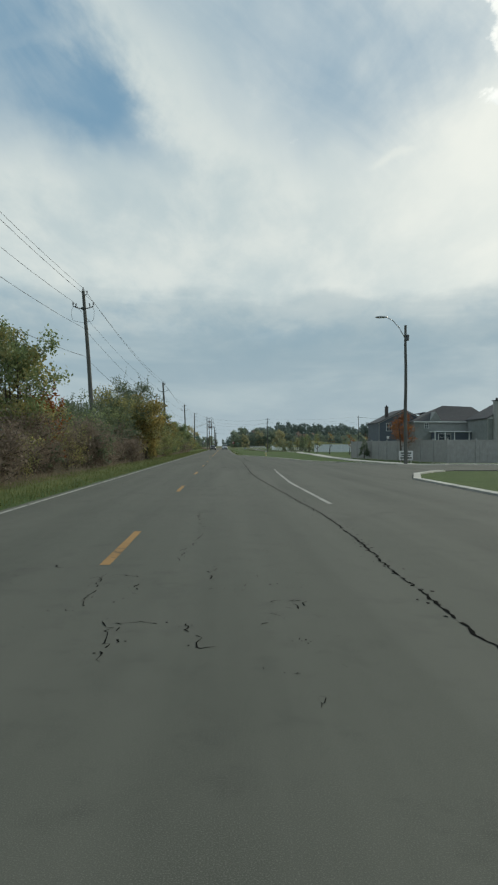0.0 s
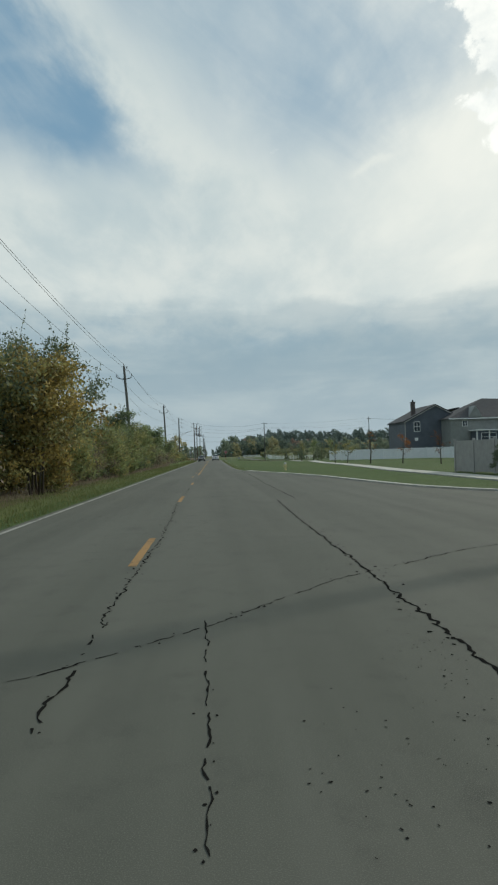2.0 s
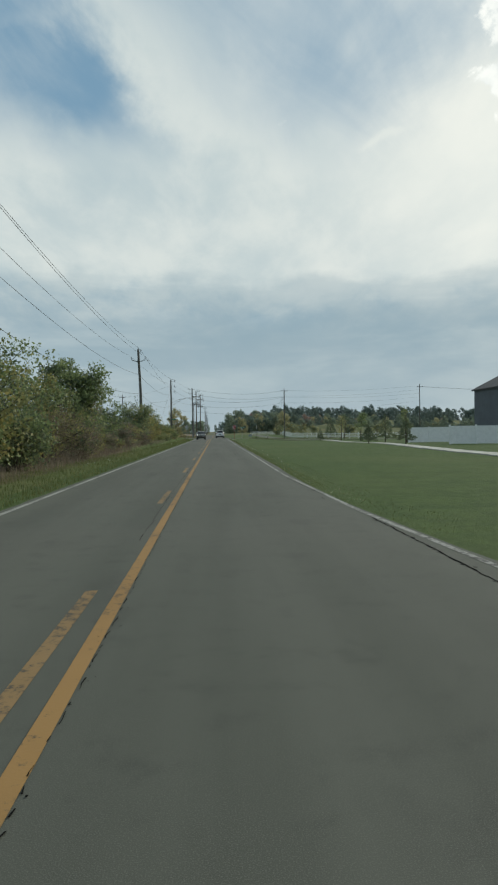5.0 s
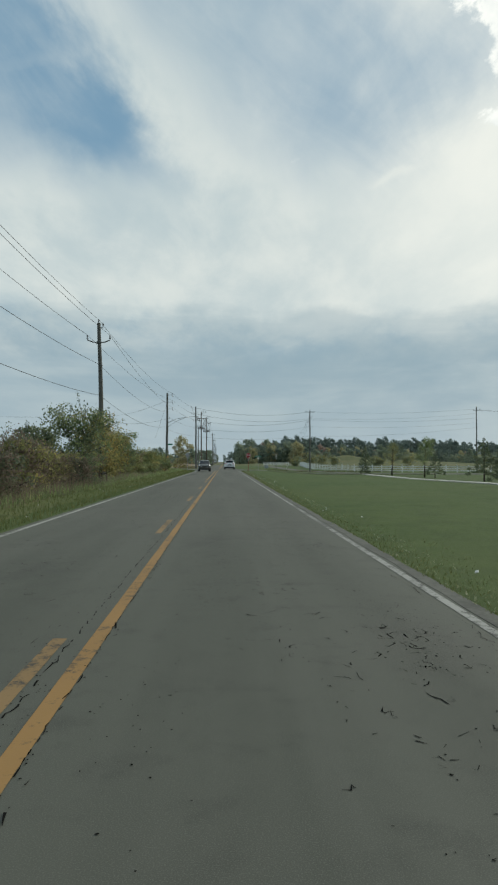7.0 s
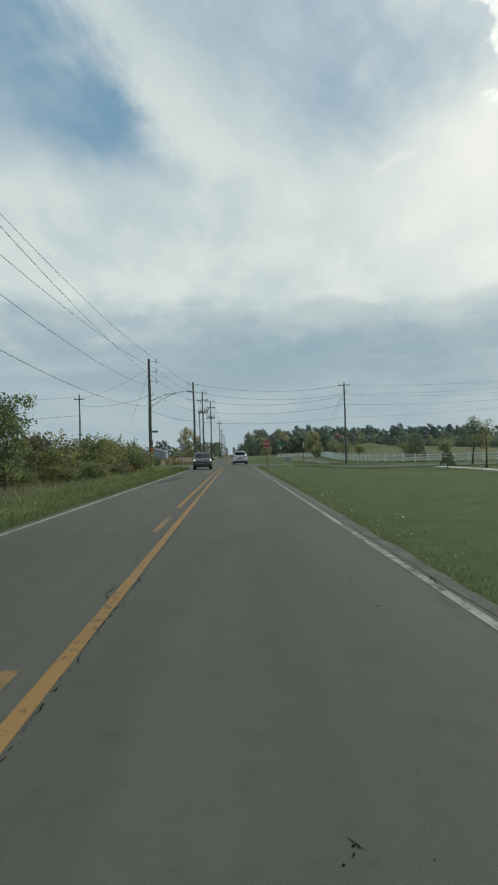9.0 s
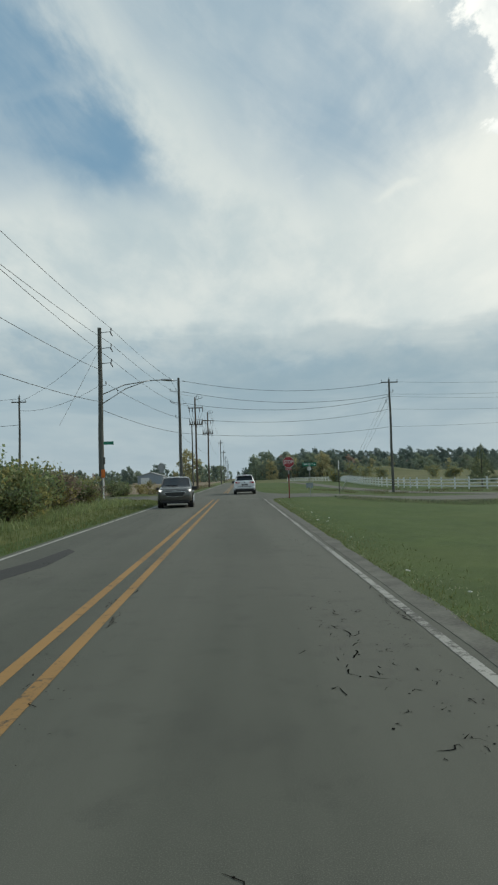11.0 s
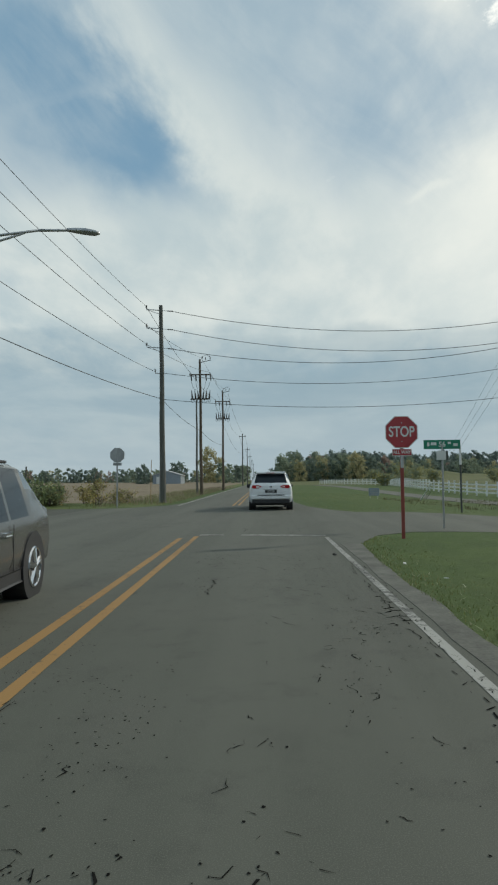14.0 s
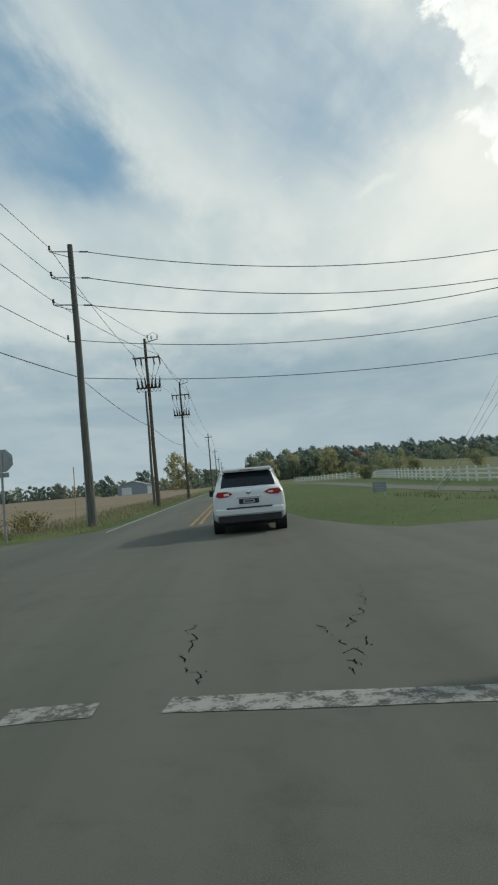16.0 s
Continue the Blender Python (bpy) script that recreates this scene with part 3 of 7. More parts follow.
paint("edge_line", run(XL, -200, XL, 184), 0.11, M["white_line"], "faded white painted edge line")
paint("edge_line", run(-4.7, 209, -4.7, 700, 10), 0.11, M["white_line"], "faded white painted edge line")
paint("edge_line", [(2.45, 55), (2.0, 61), (1.8, 67)] + run(1.66, 71, XR, 189, 1.0), 0.10, M["white_worn"], "cracked white painted edge line")
paint("edge_line", run(1.6, 212, 1.6, 700, 10), 0.12, M["white_line"], "faded white painted edge line")
paint("turn_lane_line", run(2.42, -22.6, 2.39, -13.5, 1.0) + run(2.42, -12.5, 2.67, -4.55, 1.0) + run(2.72, -3.5, 2.92, 0.8, 1.0), 0.12, M["white_line"], "white painted turn lane line")
paint("centre_line", run(XY, 47, XY, 189.5, 1.0), 0.12, M["yellow_line"], "yellow painted centre line")
paint("centre_line", run(XY - 0.34, 132, XY - 0.34, 189.0, 1.0), 0.12, M["yellow_line"], "yellow painted centre line")
paint("centre_line", run(-1.32, 209, -1.5, 700, 6), 0.12, M["yellow_line"], "yellow painted centre line")
paint("centre_line", run(-1.62, 208.5, -1.8, 700, 6), 0.12, M["yellow_line"], "yellow painted centre line")
dash_ends = [-27.56 + 12.19 * i for i in range(-4, 6)] + [44.8, 55.2] + [65.8 + 10.6 * i for i in range(7)]
for e in dash_ends:
    x = -1.57 if e < 40 else XY - 0.30
    paint("centre_dash", run(x, e - 3.0, x, e, 0.4), 0.12, M["yellow_line"] if e < 40 else M["yellow_worn"], "worn yellow painted dash on the centre line")
paint("stop_line", [(-1.55 + 0.2 * i, 189.9) for i in range(4)], 0.30, M["stop_paint"], "worn white painted stop line")
paint("stop_line", [(-0.48 + 0.21 * i, 189.85 - 0.035 * i) for i in range(11)], 0.30, M["stop_paint"], "worn white painted stop line")


# ---- poles and wires ----
def insulator(bm, x, y, z, h=0.24, r=0.055):
    tube(bm, (x, y, z), (x, y, z + h * 0.4), 0.018, 0.018, 6)
    for i in range(3):
        tube(bm, (x, y, z + h * (0.3 + 0.23 * i)), (x, y, z + h * (0.45 + 0.23 * i)), r * (1 - 0.12 * i), r * 0.55, 8)
    return bm


def shaft(bm, h, r, lean=(0.0, 0.0)):
    """A tapered wooden pole with slight crookedness, in one skin."""
    n, seg = 7, 10
    rings = []
    for i in range(n + 1):
        k = i / n
        c = Vector((lean[0] * k + 0.02 * math.sin(i * 1.7), lean[1] * k + 0.02 * math.cos(i * 2.1), -0.6 + (h + 0.6) * k))
        q = r * (1 - 0.4 * k)
        rings.append([bm.verts.new(c + Vector((q * math.cos(2 * math.pi * j / seg), q * math.sin(2 * math.pi * j / seg), 0))) for j in range(seg)])
    for a, b in zip(rings, rings[1:]):
        for j in range(seg):
            bm.faces.new((a[j], a[(j + 1) % seg], b[(j + 1) % seg], b[j]))
    bm.faces.new(rings[0][::-1])
    bm.faces.new(rings[-1])
    return bm


def utility_pole(x, y, h, style, r=0.17, lean=(0.0, 0.0), mat="pole", label="", turn=0.0, group="power poles along the road"):
    x -= lean[0]
    z0 = lie(x, y)
    p = thing("utility_pole", pose(x, y, z0, 0, 0, turn), label, "utility pole", group)
    h -= z0
    part("shaft", shaft(bmesh.new(), h, r, lean), M[mat], p, "weathered wooden shaft")
    lx, ly = lean

    def arm(z, x0, x1, ends=True, w=0.055):
        k = z / h
        part("crossarm", boxed((x0 + lx * k, -w - 0.17 + ly * k, z - 0.06), (x1 + lx * k, w - 0.17 + ly * k, z + 0.06), 0.01), M[mat], p)
        for ex in ((x0 + 0.08, x1 - 0.08) if ends else ()):
            part("insulator", insulator(bmesh.new(), ex + lx * k, -0.17 + ly * k, z + 0.06), M["porcelain"], p, "dark porcelain insulator", True)

    def standoff(z, dx):
        """A short bracket with an insulator at its tip."""
        bm = tubed((0, 0, z - 0.02), (dx, 0, z + 0.06), 0.035, 0.028, 6)
        part("bracket", bm, M["steel"], p)
        part("insulator", insulator(bmesh.new(), dx, 0, z + 0.06, 0.3, 0.07), M["porcelain"], p, "dark porcelain insulator", True)

    if style in ("cross", "loops"):
        # two upturned bracket arms with pin insulators, and pins at the pole's head
        part("insulator", insulator(bmesh.new(), lx - 0.02, ly, h - 0.02, 0.34, 0.075), M["porcelain"], p, "dark porcelain insulator", True)
        part("bracket", tubed((lx, ly - 0.1, h - 0.42), (lx + 0.36, ly - 0.12, h - 0.34), 0.035, 0.03, 6), M["post_dark"], p)
        part("insulator", insulator(bmesh.new(), lx + 0.34, ly - 0.12, h - 0.34, 0.34, 0.075), M["porcelain"], p, "dark porcelain insulator", True)
        part("collar", tubed((lx, ly, h - 1.62), (lx, ly, h - 1.42), r * 0.74, r * 0.73, 10), M["post_dark"], p)
        for s in (-1, 1):
            bm = bmesh.new()
            bend_ = [Vector((lx, ly - 0.06, h - 1.56)), Vector((lx + s * 0.45, ly - 0.06, h - 1.50)), Vector((lx + s * 0.86, ly - 0.06, h - 1.34))]
            for q0, q1 in zip(bend_, bend_[1:]):
                tube(bm, q0, q1, 0.05, 0.042, 7)
            part("bracket", bm, M["post_dark"], p, "upturned dark bracket arm", True)
            part("insulator", insulator(bmesh.new(), lx + s * 0.86, ly - 0.06, h - 1.36, 0.42, 0.085), M["porcelain"], p, "dark porcelain insulator", True)
        for z in (3.3, 5.7):
            part("cable_clamp", tubed((lx * (h - z) / h, -0.02, h - z), (lx * (h - z) / h + 0.2, -0.08, h - z), 0.05, 0.04, 6), M["steel"], p)
    if style == "loops":
        for s in (-1, 1):
            bm = bmesh.new()
            pts = [Vector((lx + s * (0.75 + 0.22 * math.sin(a)), ly - 0.17, h - 2.0 + 0.62 * math.cos(a))) for a in [math.pi * i / 8 for i in range(9)]]
            pts.append(Vector((lx, ly, h - 2.75)))
            for a, b in zip(pts, pts[1:]):
                tube(bm, a, b, 0.014, 0.014, 5, cap=False)
            part("jumper_wire", bm, M["wire"], p)
            part("cutout", tubed((lx + s * 0.55, ly - 0.17, h - 1.12), (lx + s * 0.62, ly - 0.2, h - 1.5), 0.05, 0.04, 7), M["porcelain"], p)
    if style == "street":
        for z in (h - 0.35, h - 1.55, h - 2.7):
            standoff(z, 0.85)
            part("strain_insulator", tubed((0.78, -0.06, z + 0.04), (0.98, -0.10, z - 0.30), 0.055, 0.035, 7), M["porcelain"], p, "hanging dark insulator", True)
        standoff(h - 4.4, 0.42)
        # lamp on a long two-bar mast arm
        arm_p = [Vector((0.1, 0, 7.95)), Vector((1.7, 0.3, 8.68)), Vector((3.6, 0.6, 9.02)), Vector((4.5, 0.8, 9.08))]
        bm = bmesh.new()
        for a, b in zip(arm_p, arm_p[1:]):
            tube(bm, a, b, 0.045, 0.04, 7)
        lo = [Vector((0.1, 0, 7.25)), Vector((1.8, 0.3, 8.38)), Vector((3.2, 0.55, 8.93))]
        for a, b in zip(lo, lo[1:]):
            tube(bm, a, b, 0.04, 0.035, 7)
        tube(bm, (1.2, 0.22, 8.44), (1.25, 0.22, 8.02), 0.02, 0.02, 5)
        part("mast_arm", bm, M["steel"], p, "galvanised two-bar mast arm", True)
        part("lamp_head", lamp_head(arm_p[-1], (1.0, 0.27)), M["steel"], p, "grey cobra-head street lamp", True)
        part("street_sign", boxed((0.2, -0.2, 4.18), (0.95, -0.18, 4.42), 0.004), M["sign_green"], p, "green street name blade")
        part("warning_plate", boxed((0.02, -0.24, 1.75), (0.3, -0.22, 2.35), 0.004), M["orange"], p, "orange warning plate")
        part("conduit", tubed((0.14, -0.12, 0), (0.12, -0.1, 3.2), 0.035, 0.035, 6), M["steel"], p)
        part("cable_guard", boxed((0.1, -0.22, -0.1), (0.2, -0.14, 1.7), 0.01), M["sign_white"], p, "white plastic cable guard")
        part("meter_box", boxed((0.1, -0.14, 2.75), (0.28, 0.02, 3.25), 0.015), M["post_dark"], p, "small dark box")
    if style == "corner":
        for z in (h - 0.3, h - 1.5, h - 2.75):
            sx = lx * z / h
            standoff(z, sx - 0.95)
            part("stay_rod", tubed((sx, 0, z - 0.28), (sx - 0.9, 0, z + 0.03), 0.018, 0.018, 6), M["steel"], p)
            part("strain_insulator", tubed((sx + 0.42, -0.12, z - 0.09), (sx + 0.80, -0.12, z - 0.12), 0.038, 0.032, 7), M["porcelain"], p, "", True)
            part("link_rod", tubed((sx, -0.1, z - 0.05), (sx + 0.44, -0.12, z - 0.09), 0.014, 0.014, 6), M["steel"], p)
        standoff(h - 4.45, -0.5)
        part("conduit", tubed((-0.2, -0.02, 0), (-0.17, 0, 3.0), 0.05, 0.05, 6), M["steel"], p)
    if style == "bank":
        def jumper(pts):
            bm = bmesh.new()
            for q0, q1 in zip(pts, pts[1:]):
                tube(bm, q0, q1, 0.018, 0.018, 5, cap=False)
            part("jumper_wire", bm, M["wire"], p, "", True)

        part("insulator", insulator(bmesh.new(), 0.12, 0, h, 0.34, 0.07), M["porcelain"], p, "", True)
        part("bracket", tubed((0, -0.1, h - 0.32), (0.95, -0.14, h - 0.12), 0.04, 0.032, 6), M["post_dark"], p)
        for dx_ in (0.45, 0.92):
            part("insulator", insulator(bmesh.new(), dx_, -0.14, h - 0.20 + 0.1 * dx_, 0.36, 0.07), M["porcelain"], p, "dark porcelain insulator", True)
        jumper([Vector((0.2 + 0.75 * q / 8, -0.14, h + 0.18 + 0.22 * math.sin(math.pi * q / 8))) for q in range(9)])
        arm(h - 1.55, -1.05, 1.05)
        for s in (-0.95, -0.5, 0.5, 0.95):
            part("strain_insulator", tubed((s, -0.22, h - 1.62), (s + 0.05, -0.26, h - 2.15), 0.075, 0.05, 8), M["porcelain"], p, "hanging dark insulator", True)
            jumper([Vector((s * (1 - 0.5 * q / 8), -0.26 - 0.12 * math.sin(math.pi * q / 8), h - 2.15 - 0.9 * q / 8 - 0.25 * math.sin(math.pi * q / 8))) for q in range(9)])
        arm(h - 3.95, -0.95, 0.95, False)
        for i, s in enumerate((-0.82, -0.50, -0.22, 0.22, 0.50, 0.82)):
            tilt = 0.10 if s > 0 else -0.10
            bm = tubed((s, -0.28, h - 3.92), (s + tilt * 0.5, -0.30, h - 3.45), 0.095, 0.075, 9)
            tube(bm, (s + tilt * 0.5, -0.30, h - 3.45), (s + tilt, -0.30, h - 3.10), 0.055, 0.03, 7)
            part("cutout", bm, M["porcelain"], p, "dark fuse cutout", True)
            jumper([Vector((s + 0.12 * math.cos(math.pi * q / 6), -0.32, h - 4.0 - 0.30 * math.sin(math.pi * q / 6))) for q in range(7)])
    if style == "plain":
        arm(h - 0.7, -0.8, 0.8)
        part("insulator", insulator(bmesh.new(), 0, 0, h), M["porcelain"], p, "", True)
    if style == "cross_line":
        part("insulator", insulator(bmesh.new(), 0, 0, h), M["porcelain"], p, "", True)
        arm(h - 0.35, -0.95, 0.95)
        standoff(h - 1.5, 0.4)
        standoff(h - 2.7, -0.4)
        for k in (1.3, 1.9):
            part("guy_wire", tubed((0, 0, h - k), (-0.5 - k * 1.1, -2.0 - k, h - k - 3.1), 0.012, 0.012, 5), M["wire"], p)
    return p


def lamp_head(at, way):
    w = Vector((way[0], way[1], 0)).normalized()
    s = Vector((-w.y, w.x, 0))
    bm = bmesh.new()
    rings = []
    for k, (d, half, top, low) in enumerate(((-0.1, 0.05, 0.06, -0.04), (0.15, 0.10, 0.09, -0.07), (0.45, 0.15, 0.10, -0.10), (0.75, 0.13, 0.06, -0.11), (0.9, 0.05, 0.0, -0.06))):
        c = Vector(at) + w * d
        rings.append([bm.verts.new(c + s * (half * math.cos(a)) + Vector((0, 0, (top if math.sin(a) > 0 else -low) * math.sin(a)))) for a in [2 * math.pi * i / 10 for i in range(10)]])
    for a, b in zip(rings, rings[1:]):
        for i in range(10):
            bm.faces.new((a[i], a[(i + 1) % 10], b[(i + 1) % 10], b[i]))
    bm.faces.new(rings[0][::-1])
    bm.faces.new(rings[-1])
    bmesh.ops.recalc_face_normals(bm, faces=bm.faces)
    return bm


def wire(a, b, sag, r=0.016, label="grey overhead power line", n=18):
    bm = bmesh.new()
    a, b = Vector(a), Vector(b)
    pts = [a.lerp(b, i / n) - Vector((0, 0, 4 * sag * (i / n) * (1 - i / n))) for i in range(n + 1)]
    rings = []
    d = (b - a).normalized()
    s = d.cross(Vector((0, 0, 1))).normalized()
    u = s.cross(d)
    for p in pts:
        rings.append([bm.verts.new(p + s * (r * math.cos(t)) + u * (r * math.sin(t))) for t in (0, 1.571, 3.1416, 4.712)])
    for p, q in zip(rings, rings[1:]):
        for i in range(4):
            bm.faces.new((p[i], p[(i + 1) % 4], q[(i + 1) % 4], q[i]))
    return tagged(mesh_ob("power_line", bm, M["wire"]), label, "power line", "overhead lines")


# x, y, height of the top, style
A_POLE = (-12.2, 17.85, 14.7)
POLES = {
    "z": (-12.6, -41.0, 14.4, "cross"), "a": (*A_POLE, "loops"), "b": (-10.54, 73.7, 12.29, "cross"), "d": (-10.32, 131.9, 12.1, "cross"),
    "e": (-10.3, 191.85, 13.05, "street"), "f": (-6.46, 214.4, 12.7, "corner"), "g": (-6.13, 236.4, 13.3, "bank"), "h": (-5.5, 261.5, 13.7, "bank"),
    "i": (-5.0, 326.0, 12.3, "plain"), "j": (-5.6, 390.0, 12.2, "plain"), "k": (-6.0, 450.0, 12.0, "plain"), "l": (-6.4, 515.0, 12.0, "plain"), "m": (-7.0, 600.0, 12.0, "plain"),
}
POLE_LABEL = {"loops": "leaning weathered wooden pole with brackets and looped jumpers", "cross": "weathered wooden power pole with upturned bracket arms", "street": "wooden power pole carrying a street lamp and plates",
              "corner": "tall wooden corner pole with dead-ended cables", "bank": "brown wooden pole with crossarms and fuse cutouts", "plain": "distant wooden power pole with crossarm"}
for k, (x, y, h, style) in POLES.items():
    utility_pole(x, y, h, style, r={"z": 0.21, "a": 0.22, "b": 0.21, "d": 0.22, "e": 0.235, "f": 0.20}.get(k, 0.17), lean={"a": (-1.15, 0.0), "b": (-0.75, 0), "d": (-0.45, 0), "f": (-0.12, 0), "g": (-0.1, 0)}.get(k, (0, 0)),
                 mat="pole_brown" if style == "bank" else "pole", label=POLE_LABEL[style])
utility_pole(-7.0, 241.5, 9.9, "none", r=0.13, label="short wooden stub pole beside the transformer pole")
utility_pole(17.24, 216.35, 12.24, "cross_line", r=0.17, label="wooden power pole beside the cross street")
utility_pole(54.3, 220.8, 13.6, "plain", r=0.17, label="wooden power pole beside the cross street")
utility_pole(100.0, 223.0, 13.2, "plain", r=0.17, label="wooden power pole beside the cross street")
utility_pole(-24.1, 215.0, 11.2, "plain", r=0.16, label="wooden power pole beside the cross street")
utility_pole(-62.0, 216.0, 11.6, "plain", r=0.16, label="wooden power pole beside the cross street")


def along(keys, off, dz, sag, lean_top=None):
    pts = []
    for k in keys:
        x, y, h, _ = POLES[k]
        pts.append((x + off, y, h + dz))
    for a, b in zip(pts, pts[1:]):
        wire(a, b, sag * (Vector(b) - Vector(a)).length / 58)


along("zabd", 0.0, 0.22, 0.75)
along("zabd", -0.86, -0.95, 0.8)
along("zabd", 0.86, -0.95, 0.8)
along("zabde", 0.05, -3.2, 0.9)
along("zabde", 0.1, -5.6, 1.0)
dx, dy, dh = POLES["d"][:3]
ex, ey, eh = POLES["e"][:3]
for i, (o, z) in enumerate(((0.0, 0.22), (-0.86, -0.95), (0.86, -0.95))):
    wire((dx + o, dy, dh + z), (ex + 0.85, ey, eh - 0.05 - 1.18 * i), 0.8)
fx, fy, fh = POLES["f"][:3]
for i in range(3):
    wire((ex + 0.85, ey, eh - 0.05 - 1.18 * i), (fx - 0.95, fy, fh - (0.05, 1.25, 2.5)[i]), 0.22)
wire((ex + 0.42, ey, eh - 4.2), (fx - 0.5, fy, fh - 4.25), 0.25)
wire((ex, ey, 6.9), (fx, fy, 6.65), 0.25, 0.020, "thick black communications cable")
gx, gy, gh = POLES["g"][:3]
hx_, hy_, hh_ = POLES["h"][:3]
for i, o in enumerate((-0.95, 0.1, 0.95)):
    wire((fx - 0.95, fy, fh - (0.05, 1.25, 2.5)[i]), (gx + o, gy, gh - (1.3 if i != 1 else -0.2)), 0.25)
    wire((gx + o, gy, gh - (1.3 if i != 1 else -0.2)), (hx_ + o, hy_, hh_ - (1.3 if i != 1 else -0.2)), 0.35)
wire((fx, fy, 6.65), (gx, gy, 6.3), 0.25, 0.020, "thick black communications cable")
wire((gx, gy, 6.3), (hx_, hy_, 6.2), 0.35, 0.020, "thick black communications cable")
along("hijkl", 0.72, -0.45, 1.2)
along("hijkl", -0.72, -0.45, 1.2)
along("hijkl", 0.0, -4.5, 1.2)
rx_, ry_, rh_ = 17.24, 216.35, 12.24
for i, (z0, z1, sag) in enumerate(((-0.42, -0.29, 1.05), (-1.62, -1.7, 1.05), (-2.87, -1.95, 1.1), (-4.4, -3.4, 0.95), (-6.1, -5.4, 0.65))):
    wire((fx + (0.72 if i < 3 else 0.02), fy - 0.12, fh + z0), (rx_, ry_ - 0.16, rh_ + z1), sag, 0.019 if i < 3 else 0.016)
    wire((rx_, ry_ - 0.16, rh_ + z1), (54.3, 220.8, 13.6 - 0.4 - 1.0 * i), 0.6, 0.011)
for o in (-0.72, 0.72):
    wire((54.3 + o, 220.8, 13.0), (100 + o, 223, 12.6), 0.8)
wire((ex - 0.2, ey, eh - 1.3), (-24.1, 215.0, 10.6), 0.5)
wire((ex - 0.2, ey, 8.6), (-24.1, 215.0, 9.6), 0.6)
wire((-24.1, 215.0, 10.9), (-62, 216, 11.3), 0.7)
wire((-24.1, 215.0, 8.0), (-62, 216, 8.4), 0.7, 0.022, "thick black communications cable")
wire((ex, ey, eh - 1.5), (ex - 1.3, ey - 6.5, 5.2), 0.05, 0.014, "thin steel guy wire")


def street_lamp(x, y, top):
    z0 = lie(x, y)
    p = thing("street_lamp", pose(x, y, z0), "wooden street lamp pole with a curved arm", "street lamp")
    h = top - z0
    part("shaft", shaft(bmesh.new(), h, 0.16), M["pole"], p, "weathered wooden shaft")
    pts = [Vector((-0.1, 0, h - 0.9)), Vector((-0.5, -0.02, h - 0.2)), Vector((-1.0, -0.05, h + 0.35)), Vector((-1.5, -0.08, h + 0.6))]
    bm = bmesh.new()
    for a, b in zip(pts, pts[1:]):
        tube(bm, a, b, 0.035, 0.03, 7)
    part("arm", bm, M["steel"], p, "curved steel arm", True)
    part("lamp_head", lamp_head(pts[-1], (-1, -0.1)), M["steel"], p, "grey cobra-head lamp", True)
    part("coil", tubed((0.1, -0.12, h - 1.2), (0.16, -0.12, h - 0.75), 0.12, 0.1, 9), M["wire"], p)


street_lamp(13.9, 11.3, 10.75)


# ---- trees, shrubs and grass ----
def leaf_cloud(name, centres, radii, count, size, mat, parent, seed, droop=0.0, label=""):
    """One mesh of many small bent leaves gathered in clumps."""
    rng = np.random.default_rng(seed)
    centres, radii = np.asarray(centres, float), np.asarray(radii, float)
    wts = radii.prod(axis=1) ** (2 / 3) if radii.ndim == 2 else radii ** 2
    pick = rng.choice(len(centres), count, p=wts / wts.sum())
    d = rng.normal(size=(count, 3))
    d /= np.linalg.norm(d, axis=1)[:, None]
    reach = rng.random(count) ** 0.45
    rr = radii[pick] if radii.ndim == 2 else radii[pick][:, None]
    p = centres[pick] + d * reach[:, None] * rr * (1 + 0.25 * rng.normal(size=(count, 1)) * (reach[:, None] > 0.8))
    a = rng.normal(size=(count, 3))
    a[:, 2] -= droop
    a /= np.linalg.norm(a, axis=1)[:, None]
    n = rng.normal(size=(count, 3)) + d * 0.6
    b = np.cross(a, n)
    b /= np.linalg.norm(b, axis=1)[:, None] + 1e-9
    s = size * (0.6 + 0.8 * rng.random(count))[:, None]
    v = np.empty((count, 4, 3))
    v[:, 0] = p - a * s * 0.5
    v[:, 1] = p + b * s * 0.32
    v[:, 2] = p + a * s * 0.5
    v[:, 3] = p - b * s * 0.32
    me = bpy.data.meshes.new(name)
    me.from_pydata(v.reshape(-1, 3).tolist(), [], np.arange(count * 4).reshape(-1, 4).tolist())
    me.materials.append(mat)
    ob = new(name, me)
    ob.parent = parent
    if label:
        ob["label"] = label
    return ob


